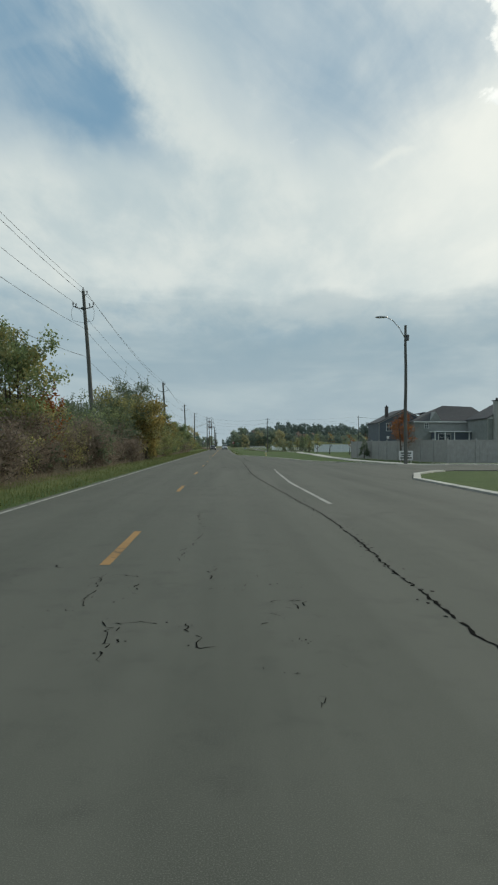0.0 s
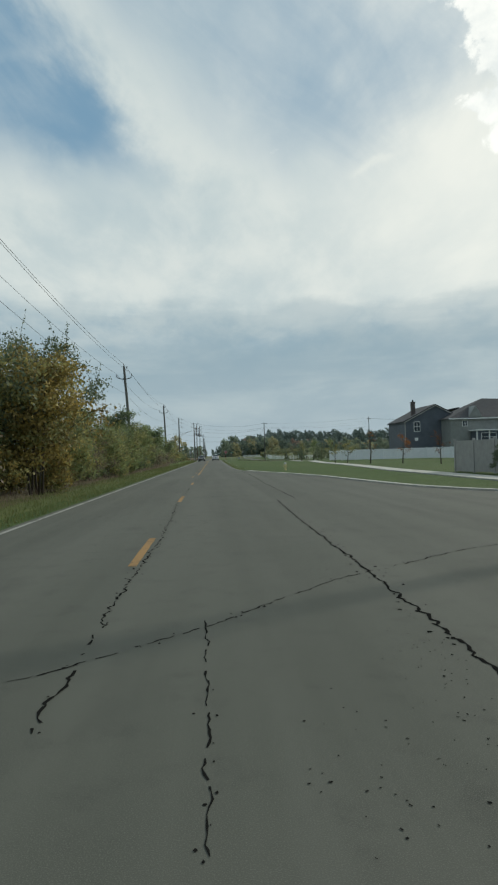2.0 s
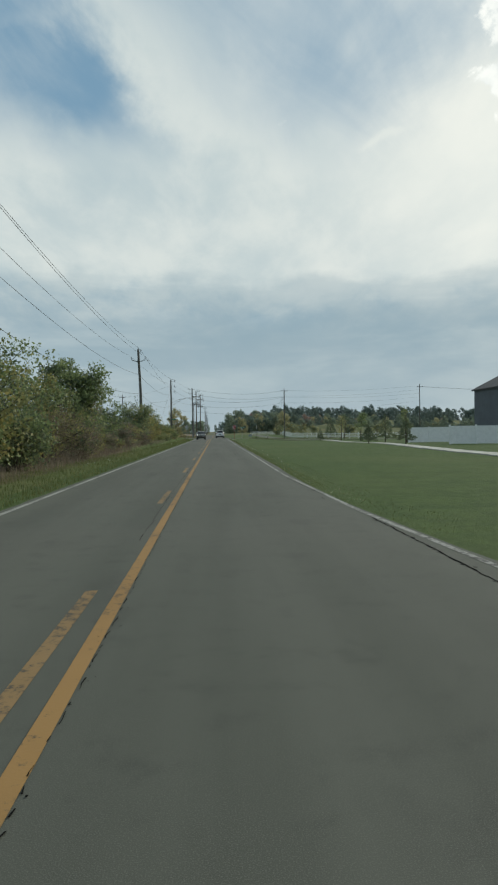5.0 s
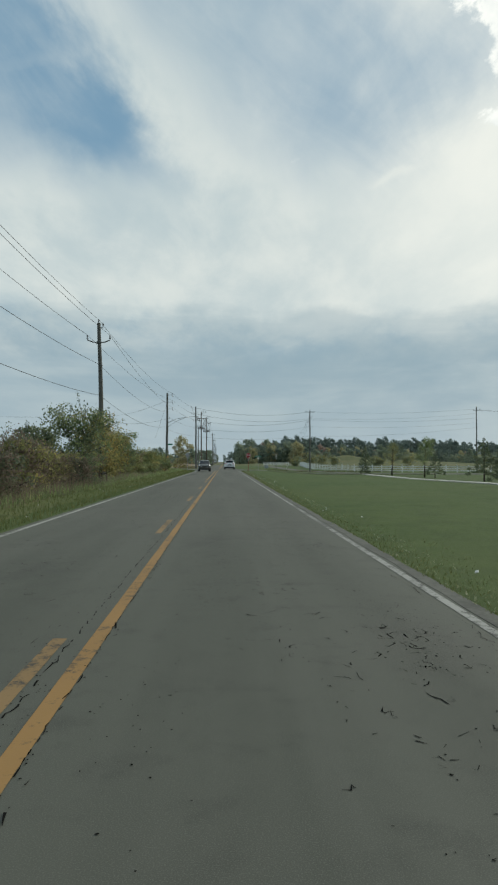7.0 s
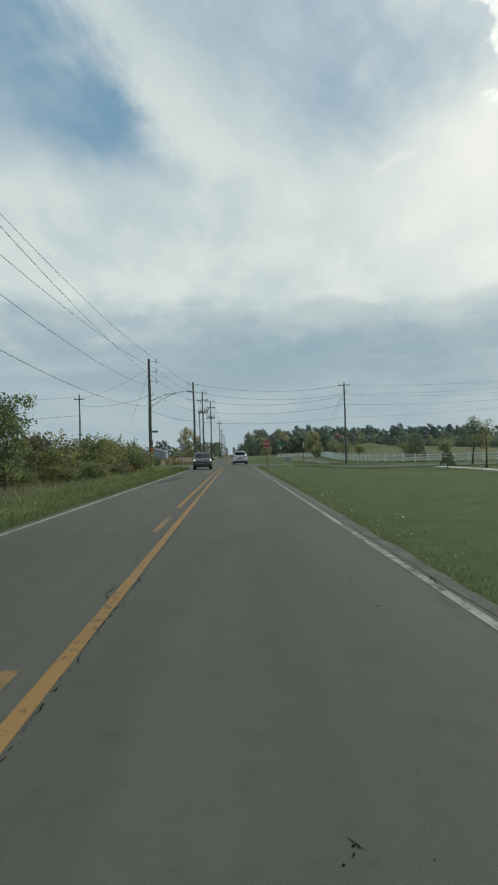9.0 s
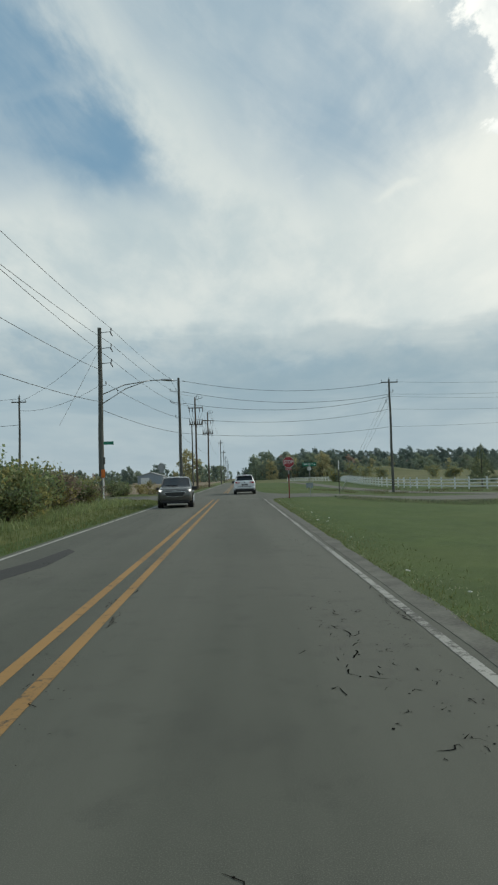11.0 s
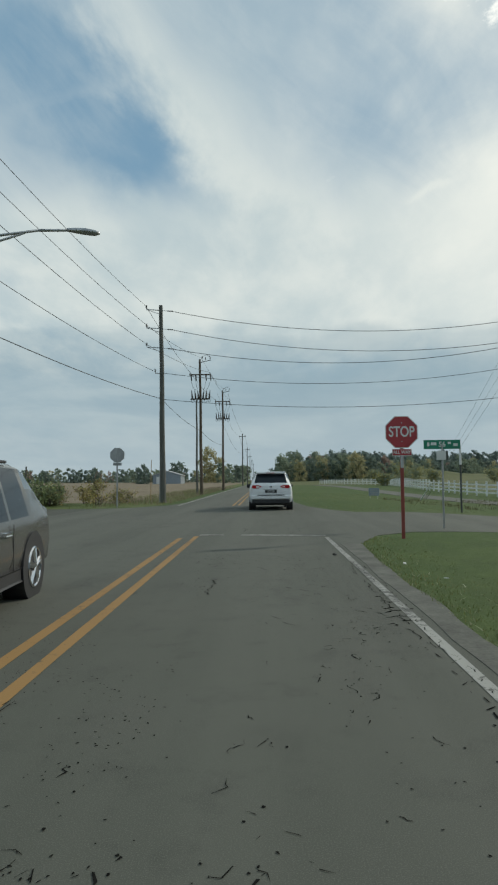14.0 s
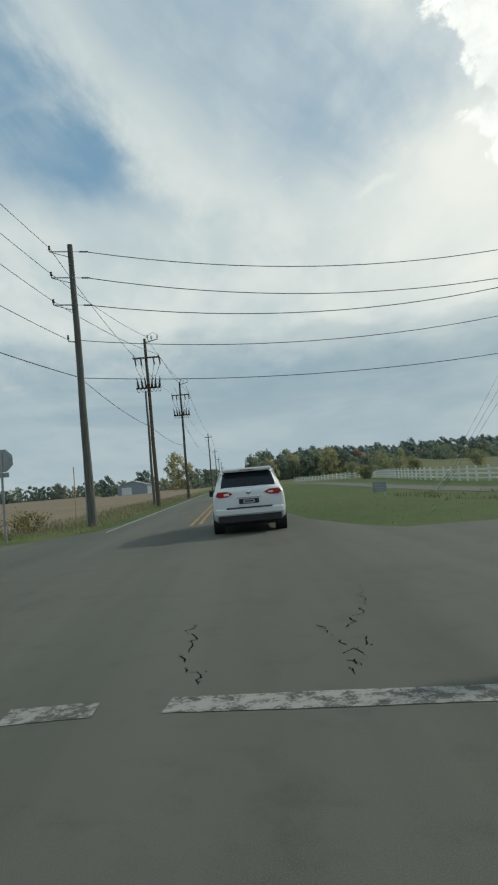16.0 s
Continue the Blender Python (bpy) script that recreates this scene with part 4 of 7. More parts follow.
def limbs(rng, h, spread, n, r0, stems=1, start=0.25):
    """Trunk and limbs, with the limb tips."""
    bm = bmesh.new()
    tips = []
    for s in range(stems):
        base = Vector((rng.uniform(-0.3, 0.3) * (stems > 1), rng.uniform(-0.3, 0.3) * (stems > 1), -0.25))
        top = base + Vector((rng.uniform(-0.25, 0.25) * spread, rng.uniform(-0.25, 0.25) * spread, h * 0.85))
        mid = base.lerp(top, 0.5) + Vector((rng.uniform(-0.1, 0.1) * spread, rng.uniform(-0.1, 0.1) * spread, 0))
        r = r0 / math.sqrt(stems)
        tube(bm, base, mid, r, r * 0.65, 7)
        tube(bm, mid, top, r * 0.65, r * 0.15, 6, False)
        tips.append(top)
        for i in range(n):
            k = start + (1 - start) * (i + 0.5) / n
            a = base.lerp(mid, k * 2) if k < 0.5 else mid.lerp(top, k * 2 - 1)
            ang = rng.uniform(0, 2 * math.pi)
            out = spread * rng.uniform(0.55, 1.0) * (1.15 - 0.75 * abs(k - 0.45))
            b = a + Vector((math.cos(ang) * out, math.sin(ang) * out, rng.uniform(0.1, 0.5) * out + 0.1 * h))
            tube(bm, a, b, r * 0.42 * (1.1 - k), 0.012, 4, False)
            tips += [b, a.lerp(b, 0.6)]
            for _ in range(2):
                c = a.lerp(b, rng.uniform(0.4, 0.8))
                e = c + Vector((rng.uniform(-0.5, 0.5) * out, rng.uniform(-0.5, 0.5) * out, rng.uniform(0.1, 0.6) * out))
                tube(bm, c, e, r * 0.14, 0.008, 3, False)
                tips.append(e)
    return bm, tips


def tree(name, x, y, h, spread, leaf, count, size, seed, label, category="tree", stems=1, n=9, clump=0.32, start=0.25, group="", kind="", z=None, bark="bark", squash=0.85, shoots=0):
    rng = random.Random(seed)
    t = thing(name, pose(x, y, lie(x, y) - 0.02 if z is None else z, 0, 0, 0), label, category, group, kind)
    bm, tips = limbs(rng, h, spread, n, max(0.05, h * 0.022), stems, start)
    part("trunk", bm, M[bark], t, "branching trunk", True)
    cs = [tuple(p) for p in tips if p.z > h * 0.08]
    rad = [(spread * clump * rng.uniform(0.6, 1.3),) * 2 + (spread * clump * squash * rng.uniform(0.6, 1.2),) for _ in cs]
    leaves = leaf if isinstance(leaf, (list, tuple)) else [leaf]
    if shoots:
        # long leafy shoots that stand out of the crown
        bm = bmesh.new()
        sc, sr = [], []
        for _ in range(shoots):
            a = Vector(rng.choice(tips))
            b = a + Vector((rng.uniform(-0.35, 0.35), rng.uniform(-0.35, 0.35), 1.0)) * rng.uniform(0.12, 0.24) * h
            tube(bm, a, b, 0.012, 0.005, 3, False)
            for q in range(5):
                sc.append(tuple(a.lerp(b, 0.25 + 0.75 * q / 4)))
                sr.append((0.12, 0.12, 0.16))
        part("shoots", bm, M[bark], t, "thin upright shoots")
        leaf_cloud("shoot_leaves", sc, sr, shoots * 45, size * 0.68, LEAF[leaves[0]], t, seed + 7)
    for i, l in enumerate(leaves):
        sel = [k for k in range(len(cs)) if k % len(leaves) == i]
        leaf_cloud("crown", [cs[k] for k in sel], [rad[k] for k in sel], count // len(leaves), size, LEAF[l], t, seed + 31 * i)
    return t


def conifer(x, y, h, r, seed, label, group=""):
    t = thing("conifer", pose(x, y, lie(x, y) - 0.02), label, "tree", group)
    part("trunk", tubed((0, 0, -0.2), (0, 0, h), h * 0.022, 0.015, 7), M["bark"], t)
    rng = random.Random(seed)
    cs, rad = [], []
    for i in range(60):
        k = (i + 0.5) / 60
        a = i * 2.4 + rng.uniform(-0.3, 0.3)
        o = r * (1 - k) ** 0.8 * rng.uniform(0.5, 0.95)
        cs.append((math.cos(a) * o, math.sin(a) * o, h * (0.16 + 0.84 * k)))
        rad.append((0.16 * h * (1.1 - k) * 0.6 * rng.uniform(0.6, 1.3),) * 2 + (0.05 * h * rng.uniform(0.6, 1.3),))
    leaf_cloud("crown", cs, rad, 3800, 0.14 * h / 5, LEAF["dark"], t, seed, 0.4)
    return t


# the hedgerow of shrubs and small trees beside the road: x, y, height, spread, leaves, trunk stems
HEDGE = [
    (-9.9, -22, 4.6, 2.2, ["olive", "green"], 4), (-10.6, -14.5, 5.4, 2.3, ["green", "olive"], 3), (-10.0, -7.5, 6.7, 2.0, ["green", "green", "olive"], 3), (-9.3, -6.2, 4.0, 1.5, ["rust", "rust", "olive"], 4),
    (-8.6, 0.5, 2.7, 1.6, ["dry"], 5), (-10.4, 5.5, 3.8, 2.0, ["dark", "green"], 4), (-9.4, 9.5, 2.9, 1.6, ["dark", "dry"], 5), (-11.4, 12.5, 4.6, 2.2, ["dark"], 4),
    (-10.0, 17.5, 4.4, 2.0, ["dark", "dark", "green"], 4), (-10.2, 22.5, 5.9, 2.5, ["dark", "olive"], 4), (-7.8, 24.6, 5.6, 2.2, ["gold", "gold", "olive"], 5), (-11.6, 30.0, 5.2, 2.4, ["olive", "green"], 3),
    (-9.0, 33.5, 3.9, 1.9, ["olive", "green"], 5), (-10.3, 37.0, 8.4, 2.8, ["dark"], 2), (-10.4, 43.0, 4.0, 2.0, ["green", "olive", "gold"], 3), (-9.0, 45.5, 3.7, 1.9, ["olive", "green"], 5),
    (-11.0, 49.5, 5.6, 1.9, ["dark", "green"], 3), (-9.0, 52.0, 3.6, 1.9, ["dark", "olive"], 5), (-10.4, 57.0, 3.9, 2.0, ["olive", "green"], 4), (-8.9, 61.5, 4.3, 2.1, ["olive", "green"], 5),
    (-10.4, 66.5, 6.3, 2.0, ["dark", "dark", "green"], 2), (-9.0, 71.5, 4.6, 2.1, ["green", "olive"], 5), (-10.8, 77.5, 5.4, 2.3, ["green", "dark"], 4), (-9.6, 83.0, 4.4, 1.9, ["olive", "green"], 4),
    (-9.4, 88.5, 5.7, 2.3, ["green", "green", "dark"], 2), (-10.2, 94.0, 3.6, 1.7, ["olive", "dry"], 4), (-9.6, 100.5, 3.5, 1.6, ["dark", "green"], 3), (-10.6, 106.0, 2.4, 1.5, ["dry", "olive"], 5),
    (-10.2, 111.0, 2.5, 1.4, ["dry", "dark"], 4), (-10.6, 116.0, 3.3, 1.1, ["dark"], 3), (-9.6, 122.0, 4.6, 2.1, ["dark", "green"], 5), (-8.9, 127.0, 4.1, 2.0, ["gold", "olive"], 5),
    (-10.6, 134.0, 3.4, 1.8, ["green", "olive"], 4), (-9.8, 141.0, 3.9, 1.7, ["dark", "green"], 4), (-10.8, 149.0, 2.6, 1.6, ["olive", "dry"], 5), (-9.8, 157.0, 2.5, 1.6, ["green", "olive"], 5),
    (-10.2, 165.5, 2.5, 1.7, ["green", "olive"], 6), (-9.0, 169.0, 1.9, 1.4, ["olive", "green"], 6), (-11.5, 173.5, 2.1, 1.5, ["dark", "green"], 5), (-10.0, 178.0, 1.7, 1.3, ["olive", "dry"], 5),
]
rng = random.Random(11)
for i in range(44):
    y = -26 + i * 3.35 + rng.uniform(-1, 1)
    h = rng.uniform(1.2, 2.9) * (1.0 if y < 84 else 0.75)
    if y < 20:
        kinds = (["dry"], ["dry", "olive"], ["dry"], ["dark", "dry"])
    elif y < 29:
        kinds = (["gold", "olive"], ["olive", "gold"])
    elif y < 60:
        kinds = (["green", "olive"], ["olive", "green"], ["dark", "green"], ["dry", "olive"])
    elif y < 84:
        kinds = (["green", "dark"], ["dark", "green"], ["dry", "olive"], ["green", "olive"])
    else:
        kinds = (["dry", "olive"], ["dry", "dark"], ["olive", "dry"], ["dry"])
    HEDGE.append((-8.7 + (0.6 if y < 60 else 0.1) + rng.uniform(-0.8, 0.3), y, h, h * 0.62, rng.choice(kinds), 6))
for i in range(34):
    y = -30 + i * 4.2 + rng.uniform(-1.5, 1.5)
    h = rng.uniform(3.0, 4.6) * (1.0 if y < 60 else 0.75)
    HEDGE.append((-13.6 + rng.uniform(-1.5, 1.0), y, h, h * 0.6, rng.choice((["dark", "green"], ["green", "olive"], ["dark", "olive"])), 4))
for i in range(26):
    y = 120 + i * 2.9 + rng.uniform(-1.5, 1.5)
    h = rng.uniform(1.2, 2.3)
    HEDGE.append((-15 - rng.uniform(0, 18), y, h, h * 0.8, rng.choice((["dark", "green"], ["olive", "dry"], ["green", "olive"])), 5))
HEDGE += [(x, y, h, h * 0.85, l, 5) for x, y, h, l in ((-11.5, 182, 1.8, ["olive", "dry"]), (-13.2, 186, 2.0, ["dark", "green"]), (-15.2, 184, 2.1, ["green", "olive"]), (-16.8, 188, 1.9, ["dry", "olive"]), (-18.5, 183, 2.2, ["dark", "olive"]),
          (-12.8, 177.5, 1.8, ["green", "dry"]), (-20.5, 187, 2.2, ["dark", "green"]), (-23, 185, 2.4, ["olive", "dark"]), (-26, 187, 2.3, ["dark", "green"]), (-29.5, 186, 2.6, ["green", "olive"]), (-10.2, 186.2, 1.2, ["dry", "olive"]))]
WORDS = {"olive": "olive-green", "green": "green", "gold": "yellowing", "rust": "rust-red", "dry": "brown dried", "dark": "dark green"}
for i, (x, y, h, s, l, st) in enumerate(HEDGE):
    big = h > 5.5
    tree("tree" if big else "shrub", x, y, h, s, l, int((2300 + 250 * h * s) * (0.40 if x < -12.5 else 1.5 if h > 8 else 2.3 if big else 1.7 if l[0] == "dry" else 1.25)), 0.155 if big else 0.085 if l[0] == "dry" else 0.14, 100 + i,
         "%s %s in the roadside hedgerow" % (WORDS[l[0]], "leafy tree" if big else "shrub with autumn leaves"), "tree" if big else "shrub", st, 11 if big else 8, 0.31 if big else 0.29, 0.18 if big else 0.1, "hedgerow", shoots=16 if big else 9)

# dry weeds between the shrubs and the verge, and tall grass on the verges
def blades(name, spots, height, width, mat, label, seed, bend=0.35):
    """Many thin bent blades standing at the given spots."""
    rng = np.random.default_rng(seed)
    n = len(spots)
    xy = np.asarray(spots)
    z = np.array([lie(x, y) if (x < left_edge(y) or x > right_edge(y)) else 0.0 for x, y in spots])
    hgt = np.asarray(height)[:, None] * (0.5 + 0.9 * rng.random((n, 1)))
    ang = rng.random(n) * 2 * np.pi
    side = np.stack([np.cos(ang), np.sin(ang), np.zeros(n)], 1) * width
    lean = np.stack([-np.sin(ang), np.cos(ang), np.zeros(n)], 1) * hgt * bend * rng.normal(size=(n, 1))
    base = np.column_stack([xy, z - 0.02])
    v = np.empty((n, 5, 3))
    v[:, 0], v[:, 1] = base - side, base + side
    midp = base + lean * 0.35 + np.array([0, 0, 1]) * hgt * 0.6
    v[:, 2], v[:, 3] = midp + side * 0.7, midp - side * 0.7
    v[:, 4] = base + lean + np.array([0, 0, 1]) * hgt
    k = np.arange(n)[:, None] * 5
    faces = (k + np.array([[0, 1, 2, 3]])).tolist() + (k + np.array([[3, 2, 4]])).tolist()
    me = bpy.data.meshes.new(name)
    me.from_pydata(v.reshape(-1, 3).tolist(), [], faces)
    me.materials.append(mat)
    return tagged(new(name, me), label, "grass", kind="stuff")


def scatter(n, x0, x1, y0, y1, seed, edge=None):
    rng = np.random.default_rng(seed)
    y = y0 + (y1 - y0) * rng.random(n)
    u = rng.random(n)
    if edge == "left":
        x = np.array([left_edge(v) for v in y]) - (x0 + (x1 - x0) * u ** 1.3)
    elif edge == "right":
        x = np.array([right_edge(v) for v in y]) + (x0 + (x1 - x0) * u ** 1.6)
    else:
        x = x0 + (x1 - x0) * u
    return np.column_stack([x, y])


p = scatter(34000, 0.12, 2.6, -34, 192, 1, "left")
blades("verge_grass", p, np.full(len(p), 0.13), 0.010, LEAF["blade"], "tufted green grass on the road verge", 2)
p = scatter(12000, 2.5, 5.5, -34, 150, 3, "left")
blades("weeds", p, np.full(len(p), 0.30) + 0.30 * ((p[:, 1] > 78) & (p[:, 1] < 122)) + 0.35 * np.array([max(0.0, noise.noise(Vector((a * 0.4, b * 0.22, 3)))) for a, b in p]), 0.007, LEAF["dry"], "tall brown dried weeds under the hedgerow", 4)
p = scatter(30000, 2.0, 26, 100, 192, 5, "left")
blades("weeds", p, np.full(len(p), 0.30), 0.014, LEAF["green"], "tall green weeds on the open verge", 6, 0.7)
p = scatter(13000, 0.10, 1.3, 58, 189, 7, "right")
blades("lawn_grass", p, np.full(len(p), 0.045), 0.006, LEAF["blade"], "mown green grass beside the road", 8, 1.1)
p = scatter(9000, 0.05, 0.5, 66, 189, 9, "right")
blades("lawn_grass", p, np.full(len(p), 0.06), 0.007, LEAF["blade"], "ragged grass along the road edge", 10, 0.9)
p = scatter(3500, -10.0, -5.6, 206, 262, 11)
p = p[[x < left_edge(y) - 0.3 - 1.2 * (y < 210) for x, y in p]]
blades("weeds", p, np.full(len(p), 0.20), 0.010, LEAF["blade"], "rough weeds beyond the junction", 12, 0.7)
p = scatter(5000, -9.0, -5.6, 206, 300, 13)
p = p[[x < left_edge(y) - 0.6 - 1.2 * (y < 210) for x, y in p]]
blades("weeds", p, np.full(len(p), 0.22), 0.009, LEAF["dry"], "brown dried weeds beyond the junction", 14, 0.6)
p = scatter(7000, 2.6, 30, 201.8, 240, 15)
p = p[[x > right_edge(y) + 0.2 for x, y in p]]
blades("lawn_grass", p, np.full(len(p), 0.06), 0.012, LEAF["pale_grass"], "rough green grass beyond the cross street", 16, 1.2)
p = scatter(9000, 6.5, 34, 186.2, 190.2, 17)
blades("weeds", p, 0.07 + 0.13 * np.exp(-((p[:, 1] - 188.4) / 1.3) ** 2), 0.012, LEAF["dark"], "dark rank weeds in the ditch beside the cross street", 18, 0.7)
p = scatter(1500, 7.5, 34, 186.6, 190.0, 19)
blades("weeds", p, np.full(len(p), 0.15), 0.010, LEAF["dry"], "brown dried weeds in the ditch beside the cross street", 20, 0.7)
p = scatter(9000, 9.0, 34, 209, 228, 21)
p = p[[noise.noise(Vector((a * 0.45, b * 0.25, 7))) + 0.3 * noise.noise(Vector((a * 1.7, b * 0.9, 3))) > 0.14 for a, b in p]]
blades("weeds", p, np.full(len(p), 0.22), 0.014, LEAF["brush"], "brown brush on the meadow beyond the cross street", 22, 0.8)
p = scatter(4200, 0.05, 0.8, 62, 189, 23, "right")
blades("weeds", p, np.full(len(p), 0.050), 0.011, LEAF["pale"], "pale broad-leaved weeds along the road edge", 24, 0.9)
for i, (x, y, h) in enumerate(((-9.2, 209.5, 1.5), (-10.3, 211.2, 1.2), (-11.8, 209.8, 1.1), (-8.5, 212.5, 0.8))):
    tree("weed_clump", x, y, h, 0.7, ["olive", "gold"], 900, 0.09, 300 + i, "yellowing leafy weed clump beside the junction", "weeds", 4, 5, 0.4, 0.1, "weed clumps")

# planted saplings and young conifers on the lawn
for i, (x, y, h, w, l, n_) in enumerate(((20.8, 68.9, 3.7, 0.8, "rust", 420), (18.2, 73.2, 4.4, 0.75, "rust", 90), (16.2, 85.0, 3.2, 0.7, "olive", 420), (17.3, 82.0, 3.3, 0.7, "olive", 380), (22.2, 60.5, 3.6, 0.7, "rust", 120),
                                        (24.5, 178.0, 5.0, 1.2, "olive", 900), (25.4, 136.0, 5.2, 0.9, "green", 900), (26.0, 167.0, 5.6, 1.5, "green", 2600), (27.5, 190.0, 5.6, 1.9, "dark", 3000), (16.0, 20.0, 4.8, 1.15, "rust", 2200))):
    tree("sapling", x, y, h, w, l, n_, 0.12, 400 + i, "%s %s planted on the lawn" % ("nearly bare" if n_ < 200 else "young", WORDS[l] + " sapling" if h < 5.3 else "leafy tree"), "tree", 1, 8, 0.42, 0.35, "lawn saplings")
for i, (x, y, h, w) in enumerate(((16.6, 121.3, 2.6, 0.32), (18.5, 113.4, 3.1, 0.34), (20.0, 176.0, 2.6, 0.32), (24.1, 142.5, 4.2, 0.40), (25.0, 134.9, 3.0, 0.48), (31.0, 226.0, 5.6, 0.34), (26.6, 164.5, 3.2, 0.45), (15.0, 31.0, 2.3, 0.32))):
    conifer(x, y, h, h * w, 450 + i, "dark green young conifer on the lawn", "lawn conifers")

# tall weeds on the open corner before the junction: a few grown once, then copied
corner = []
for i, (h, s, l) in enumerate(((1.5, 1.1, ["green", "olive"]), (1.2, 1.0, ["olive", "dry"]), (1.7, 1.2, ["green", "dark"]), (1.0, 0.9, ["dry", "gold"]), (1.4, 1.1, ["olive", "green"]))):
    corner.append(tree("weed_shrub", -9.5 - 1.4 * i, 171 + 3.6 * i, h, s, l, 1000, 0.14, 700 + i, "%s tangled weed shrub on the open corner" % WORDS[l[0]], "shrub", 6, 6, 0.32, 0.05, "corner weeds", shoots=7))
rng = random.Random(55)
for i in range(150):
    u = rng.random()
    y = 132 + 56 * rng.random() ** 0.8
    x = -8.4 - 28 * u ** 1.5 - max(0.0, y - 180) * 0.30
    f = rng.uniform(0.8, 1.45) * (0.65 if x > -10 else 1.0)
    copy_thing(corner[rng.randrange(5)], pose(x, y, lie(x, y) - 0.05, 0, 0, rng.uniform(0, 360))).scale = (f * 1.1, f * 1.1, f)

for i in range(34):
    x, y = -9.8 - 26 * rng.random(), 207.2 + 4.5 * rng.random() ** 1.5
    f = rng.uniform(0.55, 0.95)
    copy_thing(corner[rng.randrange(5)], pose(x, y, lie(x, y) - 0.05, 0, 0, rng.uniform(0, 360))).scale = (f * 1.1, f * 1.1, f)

# woods on the skyline, too many and too far to count
WOODS = {}


def wood(x, y, k, h, wide=0.36, sink=0.5):
    WOODS.setdefault(k, []).append((x, y, lie(x, y) - sink, h, wide))


rng = random.Random(77)
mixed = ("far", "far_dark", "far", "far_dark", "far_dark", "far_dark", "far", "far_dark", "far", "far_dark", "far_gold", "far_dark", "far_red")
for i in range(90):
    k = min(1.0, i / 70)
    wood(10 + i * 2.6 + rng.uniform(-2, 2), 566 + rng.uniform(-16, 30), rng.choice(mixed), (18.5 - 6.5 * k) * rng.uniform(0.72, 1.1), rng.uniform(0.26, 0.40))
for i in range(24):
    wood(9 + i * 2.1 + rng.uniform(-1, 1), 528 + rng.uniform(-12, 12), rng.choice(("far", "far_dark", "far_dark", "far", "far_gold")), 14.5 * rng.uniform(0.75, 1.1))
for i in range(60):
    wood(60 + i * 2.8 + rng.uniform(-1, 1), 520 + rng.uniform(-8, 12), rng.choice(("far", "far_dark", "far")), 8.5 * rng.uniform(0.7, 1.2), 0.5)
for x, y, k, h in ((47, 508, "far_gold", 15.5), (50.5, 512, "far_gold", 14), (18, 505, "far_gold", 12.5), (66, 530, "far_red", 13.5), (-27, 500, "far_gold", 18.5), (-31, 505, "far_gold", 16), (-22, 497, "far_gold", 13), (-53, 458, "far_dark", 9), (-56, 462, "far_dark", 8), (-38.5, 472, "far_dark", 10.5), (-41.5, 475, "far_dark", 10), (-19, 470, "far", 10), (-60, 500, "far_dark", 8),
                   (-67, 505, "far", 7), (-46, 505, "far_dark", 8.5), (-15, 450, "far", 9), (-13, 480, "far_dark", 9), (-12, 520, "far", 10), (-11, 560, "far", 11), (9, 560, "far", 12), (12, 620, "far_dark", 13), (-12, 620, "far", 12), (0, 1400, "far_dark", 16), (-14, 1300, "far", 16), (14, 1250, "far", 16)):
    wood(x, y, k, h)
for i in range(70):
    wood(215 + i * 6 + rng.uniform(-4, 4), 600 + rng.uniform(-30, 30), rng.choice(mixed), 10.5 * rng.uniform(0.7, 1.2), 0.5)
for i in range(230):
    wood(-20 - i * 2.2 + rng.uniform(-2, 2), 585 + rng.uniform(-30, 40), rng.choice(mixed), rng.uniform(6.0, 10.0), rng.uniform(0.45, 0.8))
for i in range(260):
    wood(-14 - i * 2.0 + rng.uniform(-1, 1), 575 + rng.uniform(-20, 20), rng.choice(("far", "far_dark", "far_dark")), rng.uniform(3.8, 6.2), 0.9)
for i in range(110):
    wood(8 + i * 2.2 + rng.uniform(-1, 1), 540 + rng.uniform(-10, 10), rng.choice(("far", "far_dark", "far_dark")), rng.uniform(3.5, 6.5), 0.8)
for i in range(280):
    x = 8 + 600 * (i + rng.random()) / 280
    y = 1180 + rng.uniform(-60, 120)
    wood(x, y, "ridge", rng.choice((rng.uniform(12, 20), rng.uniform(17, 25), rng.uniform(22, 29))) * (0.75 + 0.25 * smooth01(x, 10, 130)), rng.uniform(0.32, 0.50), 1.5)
bm = bmesh.new()
